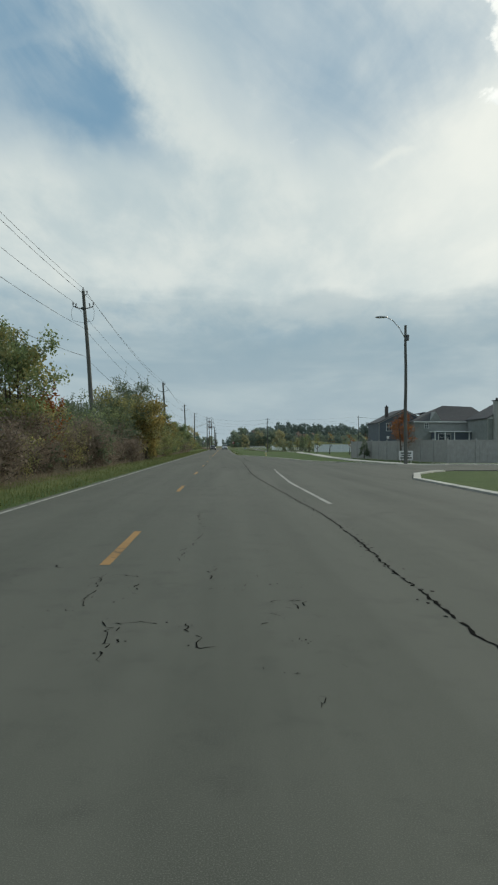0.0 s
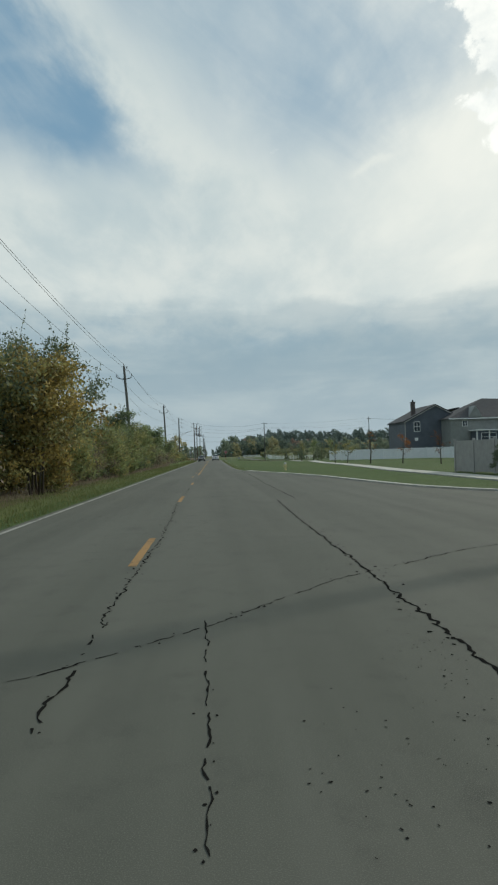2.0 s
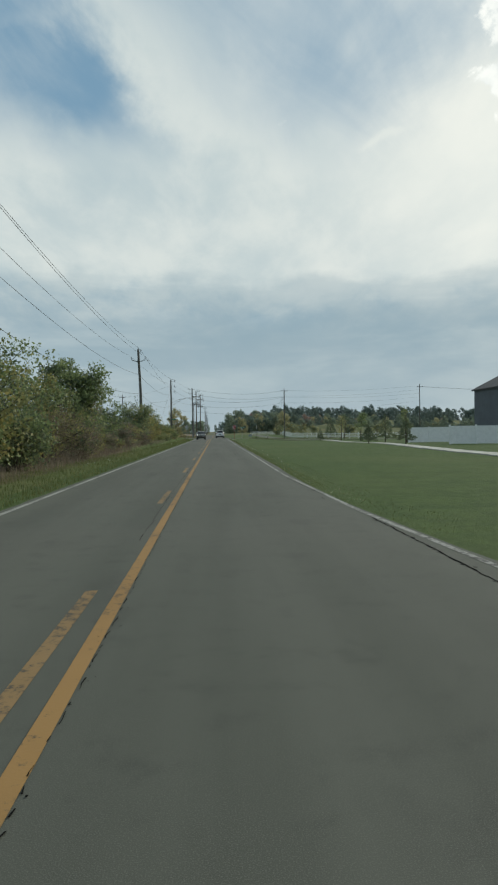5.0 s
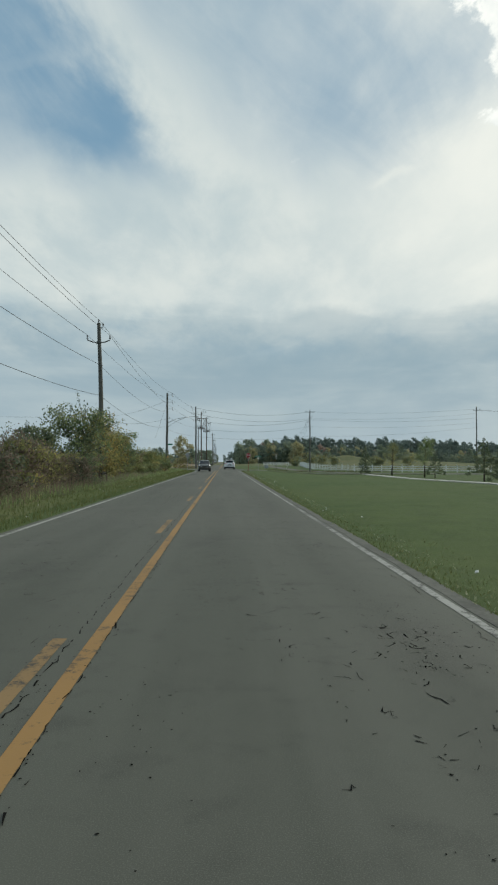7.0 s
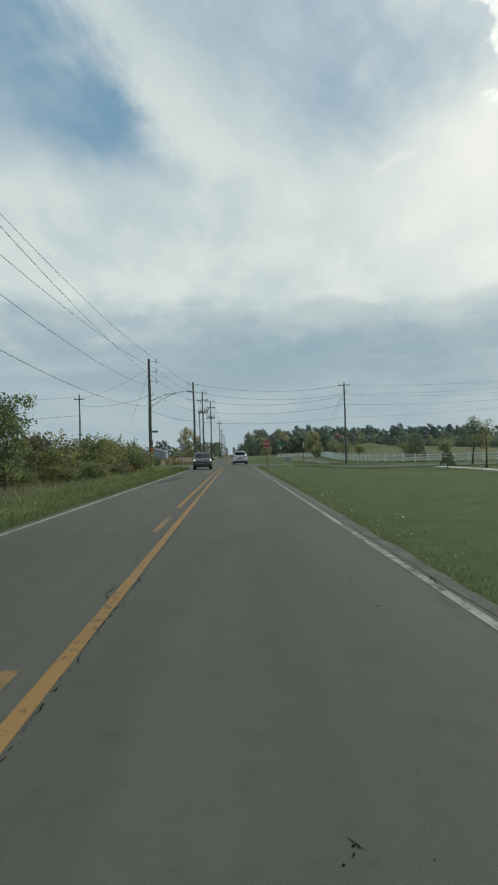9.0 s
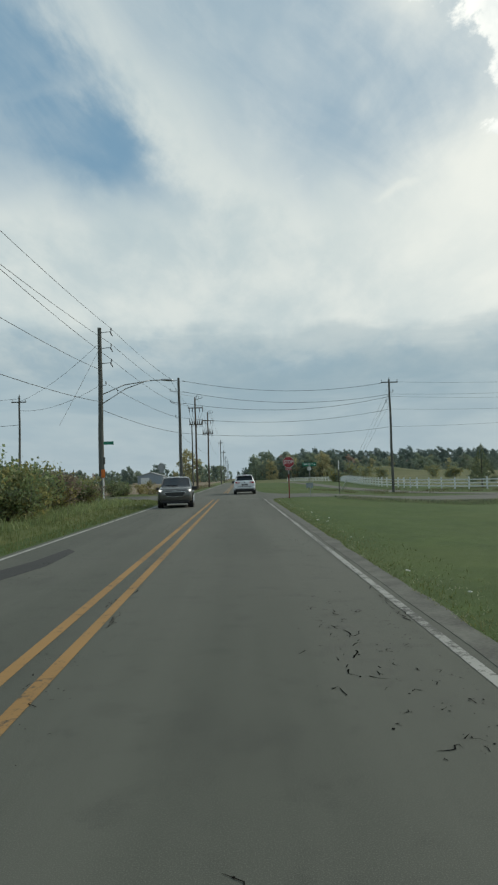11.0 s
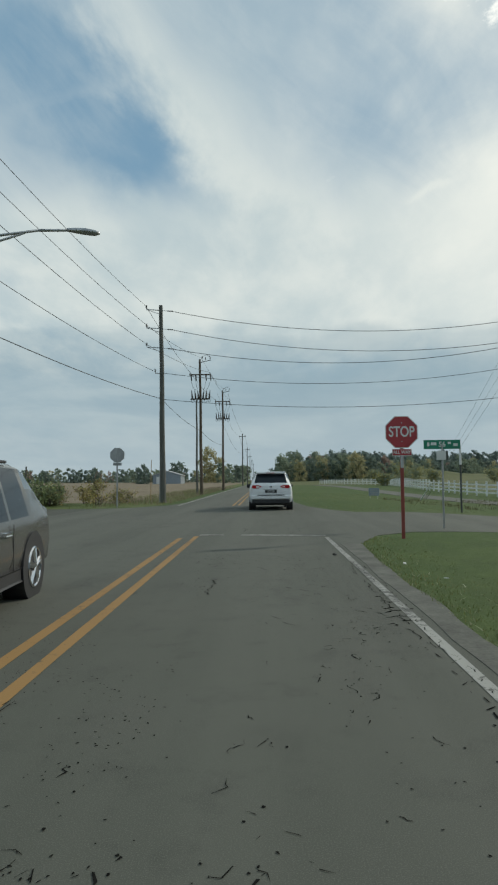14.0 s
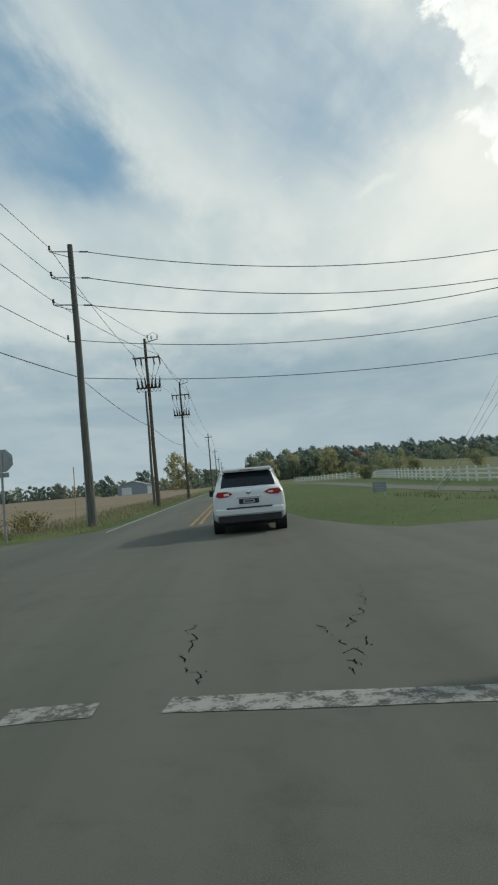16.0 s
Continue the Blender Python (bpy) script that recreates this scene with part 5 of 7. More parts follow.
for n_, (k, trees) in enumerate(WOODS.items()):
    cs, rad = [], []
    for x, y, z, h, wide in trees:
        lean, low = rng.uniform(-0.06, 0.06), rng.uniform(0.0, 0.06)
        for q in range(13):
            u = low + (0.93 - low) * (q + 0.5) / 13
            o = h * wide * math.sin(math.pi * min(1.0, 0.25 + 0.72 * u)) ** 0.7 * rng.uniform(0.25, 0.85)
            a = q * 2.4 + rng.uniform(-0.5, 0.5)
            cs.append((x + lean * h * u + o * math.cos(a), y + o * math.sin(a), z + h * u))
            r = h * rng.uniform(0.09, 0.15)
            rad.append((r, r, r * 0.85))
        tube(bm, (x, y, z - 0.3), (x + lean * h * 0.7, y, z + 0.75 * h), h * 0.018, 0.04, 5, cap=False)
    # skyline crowns wear the leaf colours with haze mixed in
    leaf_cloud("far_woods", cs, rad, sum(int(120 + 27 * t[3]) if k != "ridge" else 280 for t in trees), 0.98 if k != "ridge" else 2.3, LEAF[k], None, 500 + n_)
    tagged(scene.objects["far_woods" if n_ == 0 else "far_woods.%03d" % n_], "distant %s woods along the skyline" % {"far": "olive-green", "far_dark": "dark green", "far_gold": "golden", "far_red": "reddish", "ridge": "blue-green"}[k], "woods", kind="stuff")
tagged(mesh_ob("far_trunks", bm, M["bark"]), "bare trunks of the distant woods", "woods", kind="stuff")
for i, (x, y, h, s) in enumerate(((33, 330, 4.2, 2.6), (38, 338, 3.8, 2.4), (30, 352, 3.6, 2.4), (44, 345, 3.4, 2.2), (62, 350, 3.6, 2.6), (24, 300, 2.2, 1.6), (70, 330, 3.5, 2.4), (52, 300, 2.6, 1.9), (80, 360, 5.0, 3.2))):
    tree("shrub", x, y, h, s, ["far", "olive"], 1800, 0.3, 600 + i, "olive-green shrub on the meadow", "shrub", 3, 7, 0.4, 0.1, "meadow shrubs")


# ---- houses ----
def window(parent, x0, x1, z0, z1, y, bars=1):
    w = part("window", boxed((x0 - 0.1, y - 0.05, z0 - 0.1), (x1 + 0.1, y + 0.02, z1 + 0.1), 0.01), M["white_trim"], parent, "white-framed window")
    part("pane", boxed((x0, y - 0.07, z0), (x1, y - 0.045, z1)), M["window"], w)
    for i in range(bars):
        xm = x0 + (x1 - x0) * (i + 1) / (bars + 1)
        part("mullion", boxed((xm - 0.04, y - 0.09, z0), (xm + 0.04, y - 0.065, z1)), M["white_trim"], w)
    part("sash_bar", boxed((x0, y - 0.09, (z0 + z1) / 2 - 0.03), (x1, y - 0.065, (z0 + z1) / 2 + 0.03)), M["white_trim"], w)


def gable_house(x0, x1, y0, y1, eave, ridge, siding, label, z0=-0.2):
    """A house whose gable faces the road."""
    h = thing("house", pose(0, 0, 0), label, "house", "houses behind the fences")
    xm = (x0 + x1) / 2
    part("wall", prism([(x0, z0), (x1, z0), (x1, eave), (xm, ridge - 0.12), (x0, eave)], y0, y1), siding, h, "lap siding walls")
    o, t = 0.35, 0.22
    s = (ridge - eave) / (xm - x0)
    roof = prism([(x0 - o, eave - o * s), (xm, ridge), (x1 + o, eave - o * s), (x1 + o, eave - o * s + t), (xm, ridge + t), (x0 - o, eave - o * s + t)], y0 - 0.35, y1 + 0.35)
    part("roof", roof, M["shingle"], h, "dark shingle roof")
    for sx in (-1, 1):
        xe = x0 - o if sx < 0 else x1 + o
        trim = prism([(xe, eave - o * s - 0.02), (xm, ridge - 0.02), (xm, ridge - 0.22), (xe, eave - o * s - 0.22)][::sx], y0 - 0.38, y0 - 0.34)
        part("barge_board", trim, M["grey_vinyl"], h)
    for cx in (x0, x1):
        part("corner_board", boxed((cx - 0.08, y0 - 0.03, z0), (cx + 0.08, y0 + 0.1, eave - 0.1)), M["grey_vinyl"], h)
    return h


h1 = gable_house(41.4, 54.8, 135, 148, 7.7, 11.1, M["navy"], "two-storey house with dark siding and a chimney")
window(h1, 43.4, 44.6, 5.5, 7.5, 135)
part("wall_lamp", boxed((43.4, 134.7, 3.4), (44.1, 135.0, 4.1), 0.05), M["white_trim"], h1, "white wall fixture")
ch = part("chimney", boxed((43.6, 137, 8.6), (44.4, 137.9, 11.9), 0.03), M["brick"], h1, "dark brick chimney")
part("chimney_cap", boxed((43.5, 136.9, 11.9), (44.5, 138.0, 12.05), 0.02), M["trim_black"], ch)
part("flue", tubed((44.0, 137.4, 12.05), (44.0, 137.4, 12.5), 0.2, 0.16, 10), M["trim_black"], ch)
part("roof", prism([(50, 9.6), (56, 10.7), (62, 9.2), (62, 9.4), (56, 10.95), (50, 9.8)], 142, 150), M["shingle"], h1)
part("wall", boxed((50.5, 142.5, 0), (61.0, 149.5, 9.6)), M["navy"], h1)


def hip_house():
    h = thing("house", pose(0, 0, 0), "grey-sided house with a dark hipped roof and sunroom", "house", "houses behind the fences")
    x0, x1, y0, y1, e = 49.4, 70.0, 129.5, 141.0, 7.9
    part("wall", boxed((x0, y0, -0.2), (x1, y1, e)), M["sage"], h, "grey lap siding walls")
    bm = bmesh.new()
    lo = [bm.verts.new(p) for p in ((x0 - 0.5, y0 - 0.5, e - 0.1), (x1 + 0.5, y0 - 0.5, e - 0.1), (x1 + 0.5, y1 + 0.5, e - 0.1), (x0 - 0.5, y1 + 0.5, e - 0.1))]
    ym = (y0 + y1) / 2
    hi = [bm.verts.new((58.6, ym, 12.3)), bm.verts.new((66.5, ym, 12.0))]
    for f in ((lo[0], lo[1], hi[1], hi[0]), (lo[1], lo[2], hi[1]), (lo[2], lo[3], hi[0], hi[1]), (lo[3], lo[0], hi[0]), tuple(lo[::-1])):
        bm.faces.new(f)
    bmesh.ops.recalc_face_normals(bm, faces=bm.faces)
    part("roof", bm, M["shingle"], h, "dark shingle hipped roof")
    part("fascia", boxed((x0 - 0.52, y0 - 0.54, e - 0.32), (x1 + 0.52, y0 - 0.5, e - 0.08)), M["white_trim"], h)
    part("dormer", prism([(53.2, 8.0), (56.2, 8.0), (54.7, 10.4)], y0 - 0.3, y0 + 3.5), M["sage"], h)
    window(h, 52.0, 52.9, 6.2, 7.3, y0)
    # sunroom
    s = part("sunroom", boxed((53.6, y0 - 3.2, -0.2), (67.5, y0 - 0.02, 5.0)), M["navy"], h)
    part("sunroom_roof", boxed((53.2, y0 - 3.6, 5.0), (67.9, y0, 5.25), 0.03), M["white_trim"], s, "white roof edge")
    for x in (53.6, 56.2, 58.6, 62.4, 67.3):
        part("column", boxed((x - 0.12, y0 - 3.35, 0), (x + 0.12, y0 - 3.2, 5.0)), M["white_trim"], s)
    part("railing", boxed((53.6, y0 - 3.34, 2.55), (67.4, y0 - 3.22, 2.75)), M["white_trim"], s)
    window(h, 54.6, 57.6, 2.95, 4.5, y0 - 3.2, 1)


hip_house()
h3 = gable_house(63.0, 79.0, 116, 130, 8.2, 12.6, M["sage"], "grey-sided house with a pale chimney")
ch = part("chimney", boxed((64.2, 114.9, -0.2), (65.7, 116.0, 12.2), 0.03), M["grey_vinyl"], h3, "pale sided chimney chase")
part("chimney_cap", boxed((64.0, 114.7, 12.2), (65.9, 116.2, 12.4)), M["trim_black"], ch)
part("flue", tubed((64.9, 115.4, 12.4), (64.9, 115.4, 13.0), 0.25, 0.25, 10), M["trim_black"], ch)
part("trim_band", boxed((63.0, 115.9, 8.0), (79.0, 116.02, 8.3)), M["white_trim"], h3)


# the houses stand somewhat further back
BACK = Matrix.Translation((-0.33, -11.5, 1.44)) @ Matrix.Diagonal((1.075, 1.075, 1.075, 1)) @ Matrix.Translation((0.33, 11.5, -1.44))
for ob in [o for o in scene.objects if o.name.split(".")[0] == "house"]:
    ob.matrix_basis = BACK

# ---- fences ----
def polyline(pts, step):
    out = []
    for (x0, y0), (x1, y1) in zip(pts, pts[1:]):
        n = max(1, round(math.hypot(x1 - x0, y1 - y0) / step))
        out += [(x0 + (x1 - x0) * i / n, y0 + (y1 - y0) * i / n) for i in range(n)]
    return out + [pts[-1]]


def privacy_fence(pts, height, mat, label, step=2.4):
    f = thing("privacy_fence", pose(0, 0, 0), label, "fence")
    p = polyline(pts, step)
    for i, (x, y) in enumerate(p):
        z = lie(x, y)
        part("post", boxed((x - 0.07, y - 0.07, z - 0.2), (x + 0.07, y + 0.07, z + height + 0.12), 0.015), mat, f)
        if i + 1 < len(p):
            x1, y1 = p[i + 1]
            d = Vector((x1 - x, y1 - y, 0))
            m = Matrix.Translation((x, y, z)) @ Matrix.Rotation(math.atan2(d.y, d.x), 4, "Z")
            bm = bmesh.new()
            n = 10
            w = (d.length - 0.14) / n
            front = []
            for k in range(n):
                front += [(0.07 + k * w, -0.008), (0.076 + k * w, -0.02), (0.064 + (k + 1) * w, -0.02)]
            front.append((0.07 + n * w, -0.008))
            outline = front + [(u, -v) for u, v in front[::-1]]
            lo_ = [bm.verts.new(m @ Vector((u, v, 0.06))) for u, v in outline]
            hi_ = [bm.verts.new(m @ Vector((u, v, height - 0.06))) for u, v in outline]
            for k in range(len(outline)):
                j = (k + 1) % len(outline)
                bm.faces.new((lo_[k], lo_[j], hi_[j], hi_[k]))
            bmesh.ops.recalc_face_normals(bm, faces=bm.faces)
            part("panel", bm, mat, f)
            part("top_rail", boxed((0.06, -0.035, height - 0.1), (d.length - 0.06, 0.035, height), 0.0, m), mat, f)
            part("bottom_rail", boxed((0.06, -0.035, 0.05), (d.length - 0.06, 0.035, 0.18), 0.0, m), mat, f)


privacy_fence([(44, 40), (14.9, 37.5), (16.2, 26), (18.2, 14.2), (46, 13.0)], 1.95, M["grey_vinyl"], "tan-grey vinyl privacy fence along the side street")
privacy_fence([(22.5, 112), (36, 106), (40, 90), (28, 69.5), (46, 63)], 1.8, M["white_vinyl"], "white vinyl privacy fence behind the lawn")
privacy_fence([(23.5, 129), (31, 128), (44, 124)], 1.9, M["white_vinyl"], "white vinyl privacy fence behind the lawn", 3.0)


def rail_fence(pts, height, label):
    f = thing("rail_fence", pose(0, 0, 0), label, "fence")
    p = polyline(pts, 2.4)
    for i, (x, y) in enumerate(p):
        z = lie(x, y)
        b = boxed((x - 0.075, y - 0.075, z - 0.2), (x + 0.075, y + 0.075, z + height), 0.015)
        box(b, (x - 0.1, y - 0.1, z + height), (x + 0.1, y + 0.1, z + height + 0.05))
        part("post", b, M["white_vinyl"], f)
        if i + 1 < len(p):
            x1, y1 = p[i + 1]
            z1 = lie(x1, y1)
            for k in (0.35, 0.75, 1.15):
                a, b = Vector((x, y, z + k)), Vector((x1, y1, z1 + k))
                d = b - a
                m = Matrix.Translation(a) @ d.to_track_quat("X", "Z").to_matrix().to_4x4()
                part("rail", boxed((0, -0.025, -0.07), (d.length, 0.025, 0.07), 0.0, m), M["white_vinyl"], f)


rail_fence([(75, 212.5), (45, 213.5), (34, 215), (27.5, 221), (24, 231), (22.3, 245), (22.5, 262), (24, 282), (26, 305), (28, 325), (22, 345), (17, 372)], 1.45, "white three-rail vinyl paddock fence")

# ---- pavements and kerbs ----
walk_pts = [(14.2, 10.4), (12.7, 23), (13.2, 45), (15.0, 69), (15.7, 92), (17.2, 110), (19.8, 130), (21.8, 150), (22.3, 166), (22.6, 187)]


def beside(pts, off):
    out = []
    for i, (x, y) in enumerate(pts):
        a, b = pts[max(i - 1, 0)], pts[min(i + 1, len(pts) - 1)]
        d = Vector((b[0] - a[0], b[1] - a[1])).normalized()
        out.append((x - d.y * off, y + d.x * off))
    return out


dense = polyline(walk_pts, 1.5)
strip("pavement", beside(dense, 0.75), beside(dense, -0.75), lambda x, y: lie(x, y) + 0.06, M["concrete"], "pale concrete footpath across the lawn", "pavement", thick=0.2)
kerb_y = [float(v) for v in np.arange(11, 57.5, 1.5)]
kp = [(right_edge(y), y) for y in kerb_y]
strip("kerb", beside(kp, 0.0), beside(kp, -0.32), 0.055, M["concrete"], "low pale concrete kerb along the widened road", "kerb", thick=0.3)
kerb_y = [-60, -40, -30] + [float(v) for v in np.arange(-24, -1.0, 1.0)]
kp = [(right_edge(y), y) for y in kerb_y]
strip("kerb", beside(kp, 0.0), beside(kp, -0.32), 0.06, M["concrete"], "low pale concrete kerb at the side street corner", "kerb", thick=0.3)
strip("kerb", [(x, 9.95) for x in (13.6, 20, 30, 46, 90)], [(x, 9.6) for x in (13.6, 20, 30, 46, 90)], 0.05, M["concrete"], "low pale concrete kerb along the side street", "kerb", thick=0.3)
strip("pavement", [(x, 12.2) for x in (14.5, 20, 30, 46, 90)], [(x, 10.9) for x in (14.5, 20, 30, 46, 90)], 0.03, M["concrete"], "pale concrete footpath along the side street", "pavement", thick=0.3)
gp = polyline([(24, 201.3), (19.5, 212), (17.5, 225), (16.0, 245), (15.0, 270), (14.5, 300), (13, 330)], 4)
strip("gravel_drive", beside(gp, 1.6), beside(gp, -1.6), lambda x, y: lie(x, y) + 0.03, M["gravel"], "pale gravel drive along the paddock fence", "drive", thick=0.2)


# ---- signs ----
def octagon(w, y0, y1, zc):
    r = w / 2 / math.cos(math.pi / 8)
    return prism([(r * math.cos(math.pi / 8 + k * math.pi / 4), zc + r * math.sin(math.pi / 8 + k * math.pi / 4)) for k in range(8)], y0, y1)


def lettering(text, size, m, mat, parent, name="lettering", squeeze=1.0):
    """Raised letters from the built-in font, as a mesh."""
    cu = bpy.data.curves.new(name, "FONT")
    cu.body, cu.size, cu.align_x, cu.align_y, cu.extrude, cu.offset = text, size, "CENTER", "CENTER", 0.002, size * 0.018
    tmp = bpy.data.objects.new(name, cu)
    scene.collection.objects.link(tmp)
    me = bpy.data.meshes.new_from_object(tmp.evaluated_get(bpy.context.evaluated_depsgraph_get()))
    bpy.data.objects.remove(tmp)
    me.transform(m @ Matrix.Diagonal((squeeze, 1, 1, 1)))
    me.materials.append(mat)
    ob = new(name, me)
    ob.parent = parent
    return ob


UPRIGHT = Matrix.Rotation(radians(90), 4, "X")


def stop_sign(x, y, zc, z0, turn, label, plaque_text=True):
    s = thing("stop_sign", pose(x, y, z0, 0, 0, turn), label, "stop sign", "stop signs at the junction")
    zc -= z0
    post = boxed((-0.04, 0.0, -0.3), (0.04, 0.035, zc + 0.3), 0.006)
    part("post", post, M["post_red"] if turn == 0 else M["sign_back"], s, "red-sleeved post" if turn == 0 else "grey steel post")
    if turn == 0:
        part("post_top", boxed((-0.036, -0.003, zc - 0.85), (0.036, 0.03, zc - 0.55), 0.004), M["steel"], s)
        part("post_foot", boxed((-0.043, -0.003, -0.3), (0.043, 0.04, 0.16), 0.004), M["steel"], s)
    plate = part("plate", octagon(0.762, -0.012, -0.004, zc), M["sign_white"], s, "white-edged octagonal plate")
    part("face", octagon(0.725, -0.016, -0.011, zc), M["sign_red"], plate, "red face")
    part("back", octagon(0.756, -0.004, -0.001, zc), M["sign_back"], plate, "bare metal back")
    lettering("STOP", 0.345, Matrix.Translation((0, -0.017, zc)) @ UPRIGHT, M["sign_white"], plate, squeeze=0.74)
    pl = part("plaque", boxed((-0.23, -0.012, zc - 0.56), (0.23, -0.004, zc - 0.40), 0.003), M["sign_white"], s, "small plaque")
    part("plaque_face", boxed((-0.22, -0.016, zc - 0.55), (0.22, -0.011, zc - 0.41)), M["sign_red"], pl)
    part("plaque_back", boxed((-0.228, -0.004, zc - 0.558), (0.228, -0.001, zc - 0.402)), M["sign_back"], pl)
    lettering("ALL WAY", 0.115, Matrix.Translation((0, -0.017, zc - 0.48)) @ UPRIGHT, M["sign_white"], pl, squeeze=0.85)
    for z in (zc + 0.22, zc - 0.22):
        part("bolt", tubed((0, -0.022, z), (0, -0.01, z), 0.014, 0.014, 8), M["steel"], s)


stop_sign(3.37, 188.64, 2.50, -0.2, 0, "red stop sign with plaque on a red post")
stop_sign(-7.7, 207.5, 2.78, 0.05, 180, "stop sign seen from its bare metal back")
# a green blade with the street number and a small panel, on a thin post
sn = thing("street_name_sign", pose(5.18, 191.8, lie(5.18, 191.8)), "green street name sign on a thin steel post", "street sign")
zb = 2.36 - lie(5.18, 191.8)
part("post", tubed((0, 0, -0.3), (0, 0, zb), 0.028, 0.028, 8), M["sign_back"], sn)
bl = part("blade", boxed((-0.52, -0.012, zb - 0.13), (0.52, 0.012, zb + 0.13), 0.004), M["sign_green"], sn, "green blade")
lettering("56", 0.2, Matrix.Translation((0, -0.014, zb)) @ UPRIGHT, M["sign_white"], bl)
for x0, x1, z0, z1 in ((-0.42, -0.36, -0.05, 0.06), (-0.32, -0.16, -0.02, 0.06), (0.16, 0.25, 0.01, 0.07), (0.32, 0.44, -0.05, 0.03)):
    part("letter_bar", boxed((x0, -0.016, zb + z0), (x1, -0.011, zb + z1)), M["sign_white"], bl)
pn = part("small_panel", boxed((-0.17, -0.03, zb - 0.44), (0.1, -0.015, zb - 0.18), 0.004), M["sign_white"], sn, "small white panel")
part("dark_edge", boxed((0.1, -0.03, zb - 0.44), (0.16, -0.015, zb - 0.18)), M["post_dark"], pn)

bs = thing("street_name_sign", pose(16.3, -2.4, lie(16.3, -2.4)), "blue street name sign on a slim post", "street sign")
part("post", tubed((0, 0, -0.3), (0, 0, 3.4), 0.04, 0.035, 8), M["post_dark"], bs)
part("blade", boxed((-0.75, -0.015, 3.0), (0.35, 0.015, 3.3), 0.004), M["sign_blue"], bs, "blue blade")
for x in (-0.65, -0.4, -0.15, 0.1):
    part("letter_bar", boxed((x, -0.02, 3.1), (x + 0.17, -0.014, 3.2)), M["sign_white"], bs)
part("bracket", boxed((-0.42, -0.02, 2.7), (-0.32, 0.02, 3.0)), M["sign_white"], bs)

ys_ = thing("yard_sign", pose(14.3, 12.6, lie(14.3, 12.6), 0, 0, -4), "white yard sign with dark printed bars", "yard sign")
for x in (-0.4, 0.4):
    part("stake", tubed((x, 0, -0.2), (x, 0, 0.6), 0.02, 0.02, 6), M["white_trim"], ys_)
part("board", boxed((-0.55, -0.02, 0.35), (0.55, 0.02, 1.05), 0.006), M["sign_white"], ys_, "white board")
for z, w in ((0.86, 0.42), (0.68, 0.36), (0.48, 0.45)):
    part("letter_bar", boxed((-w, -0.027, z - 0.05), (w, -0.021, z + 0.06)), M["post_dark"], ys_)

ws = thing("yard_sign", pose(8.7, 224.5, lie(8.7, 224.5), 0, 0, 2), "small pale sign board standing in the grass", "yard sign")
part("board", boxed((-0.42, -0.02, 0.25), (0.42, 0.02, 0.85), 0.006), M["barn"], ws, "pale grey board")
for x in (-0.3, 0.3):
    part("stake", tubed((x, 0.03, -0.2), (x, 0.03, 0.7), 0.02, 0.02, 6), M["steel"], ws)
for z, w in ((0.68, 0.3), (0.5, 0.34), (0.36, 0.2)):
    part("letter_bar", boxed((-w, -0.026, z - 0.03), (w, -0.021, z + 0.03)), M["sign_back"], ws)

mk = thing("marker_post", pose(9.14, 203.3, lie(9.14, 203.3)), "slim post with a white plastic sleeve", "marker post")
part("post", tubed((0, 0, -0.3), (0, 0, 2.3), 0.045, 0.045, 8), M["post_dark"], mk)
part("sleeve", tubed((0, 0, 2.2), (0, 0, 3.0), 0.05, 0.05, 10), M["sign_white"], mk, "white sleeve")
part("cap", tubed((0, 0, 3.0), (0, 0, 3.06), 0.05, 0.035, 10), M["sign_white"], mk)

st = thing("marker_stake", pose(-7.35, 215.6, lie(-7.35, 215.6)), "thin pale stake beside the pole", "stake")
part("stake", tubed((0, 0, -0.2), (0.05, 0, 2.7), 0.024, 0.02, 7), M["tan"], st, "faded tan stake")
for i, (x, y, h) in enumerate(((-14.2, 199.0, 2.6), (-12.6, 207.5, 2.2))):
    q = thing("marker_stake", pose(x, y, lie(x, y)), "thin wooden stake in the weeds", "stake")
    part("stake", tubed((0, 0, -0.2), (0, 0.05, h), 0.045, 0.04, 7), M["pole"], q)

# hydrant on the lawn
hd = thing("fire_hydrant", pose(5.95, 54.6, lie(5.95, 54.6)) @ Matrix.Scale(0.85, 4), "pale yellow fire hydrant with a pale top", "fire hydrant")
bm = tubed((0, 0, -0.1), (0, 0, 0.62), 0.12, 0.115, 12)
tube(bm, (0, 0, 0.0), (0, 0, 0.06), 0.17, 0.17, 12)
tube(bm, (0, 0, 0.56), (0, 0, 0.62), 0.16, 0.16, 12)
part("barrel", bm, M["hydrant"], hd, "yellow barrel", True)
bm = tubed((0, 0, 0.62), (0, 0, 0.80), 0.14, 0.06, 12)
tube(bm, (0, 0, 0.80), (0, 0, 0.87), 0.035, 0.03, 6)
part("bonnet", bm, M["sign_white"], hd, "pale bonnet", True)
for a in (0, 90, 180):
    v = Vector((math.cos(radians(a)), -math.sin(radians(a)), 0))
    part("outlet", tubed(v * 0.08 + Vector((0, 0, 0.42)), v * 0.23 + Vector((0, 0, 0.42)), 0.075 if a == 90 else 0.055, None, 10), M["hydrant"], hd, "", True)

# low block house far off beyond the field
bn = thing("barn", pose(-42, 452, lie(-42, 452)), "pale steel barn beyond the stubble field", "barn")
part("wall", prism([(-6, -0.3), (6, -0.3), (6, 3.6), (0, 5.4), (-6, 3.6)], 0, 14), M["barn"], bn)
part("roof", prism([(-6.5, 3.5), (0, 5.45), (6.5, 3.5), (6.5, 3.7), (0, 5.7), (-6.5, 3.7)], -0.3, 14.3), M["steel"], bn)
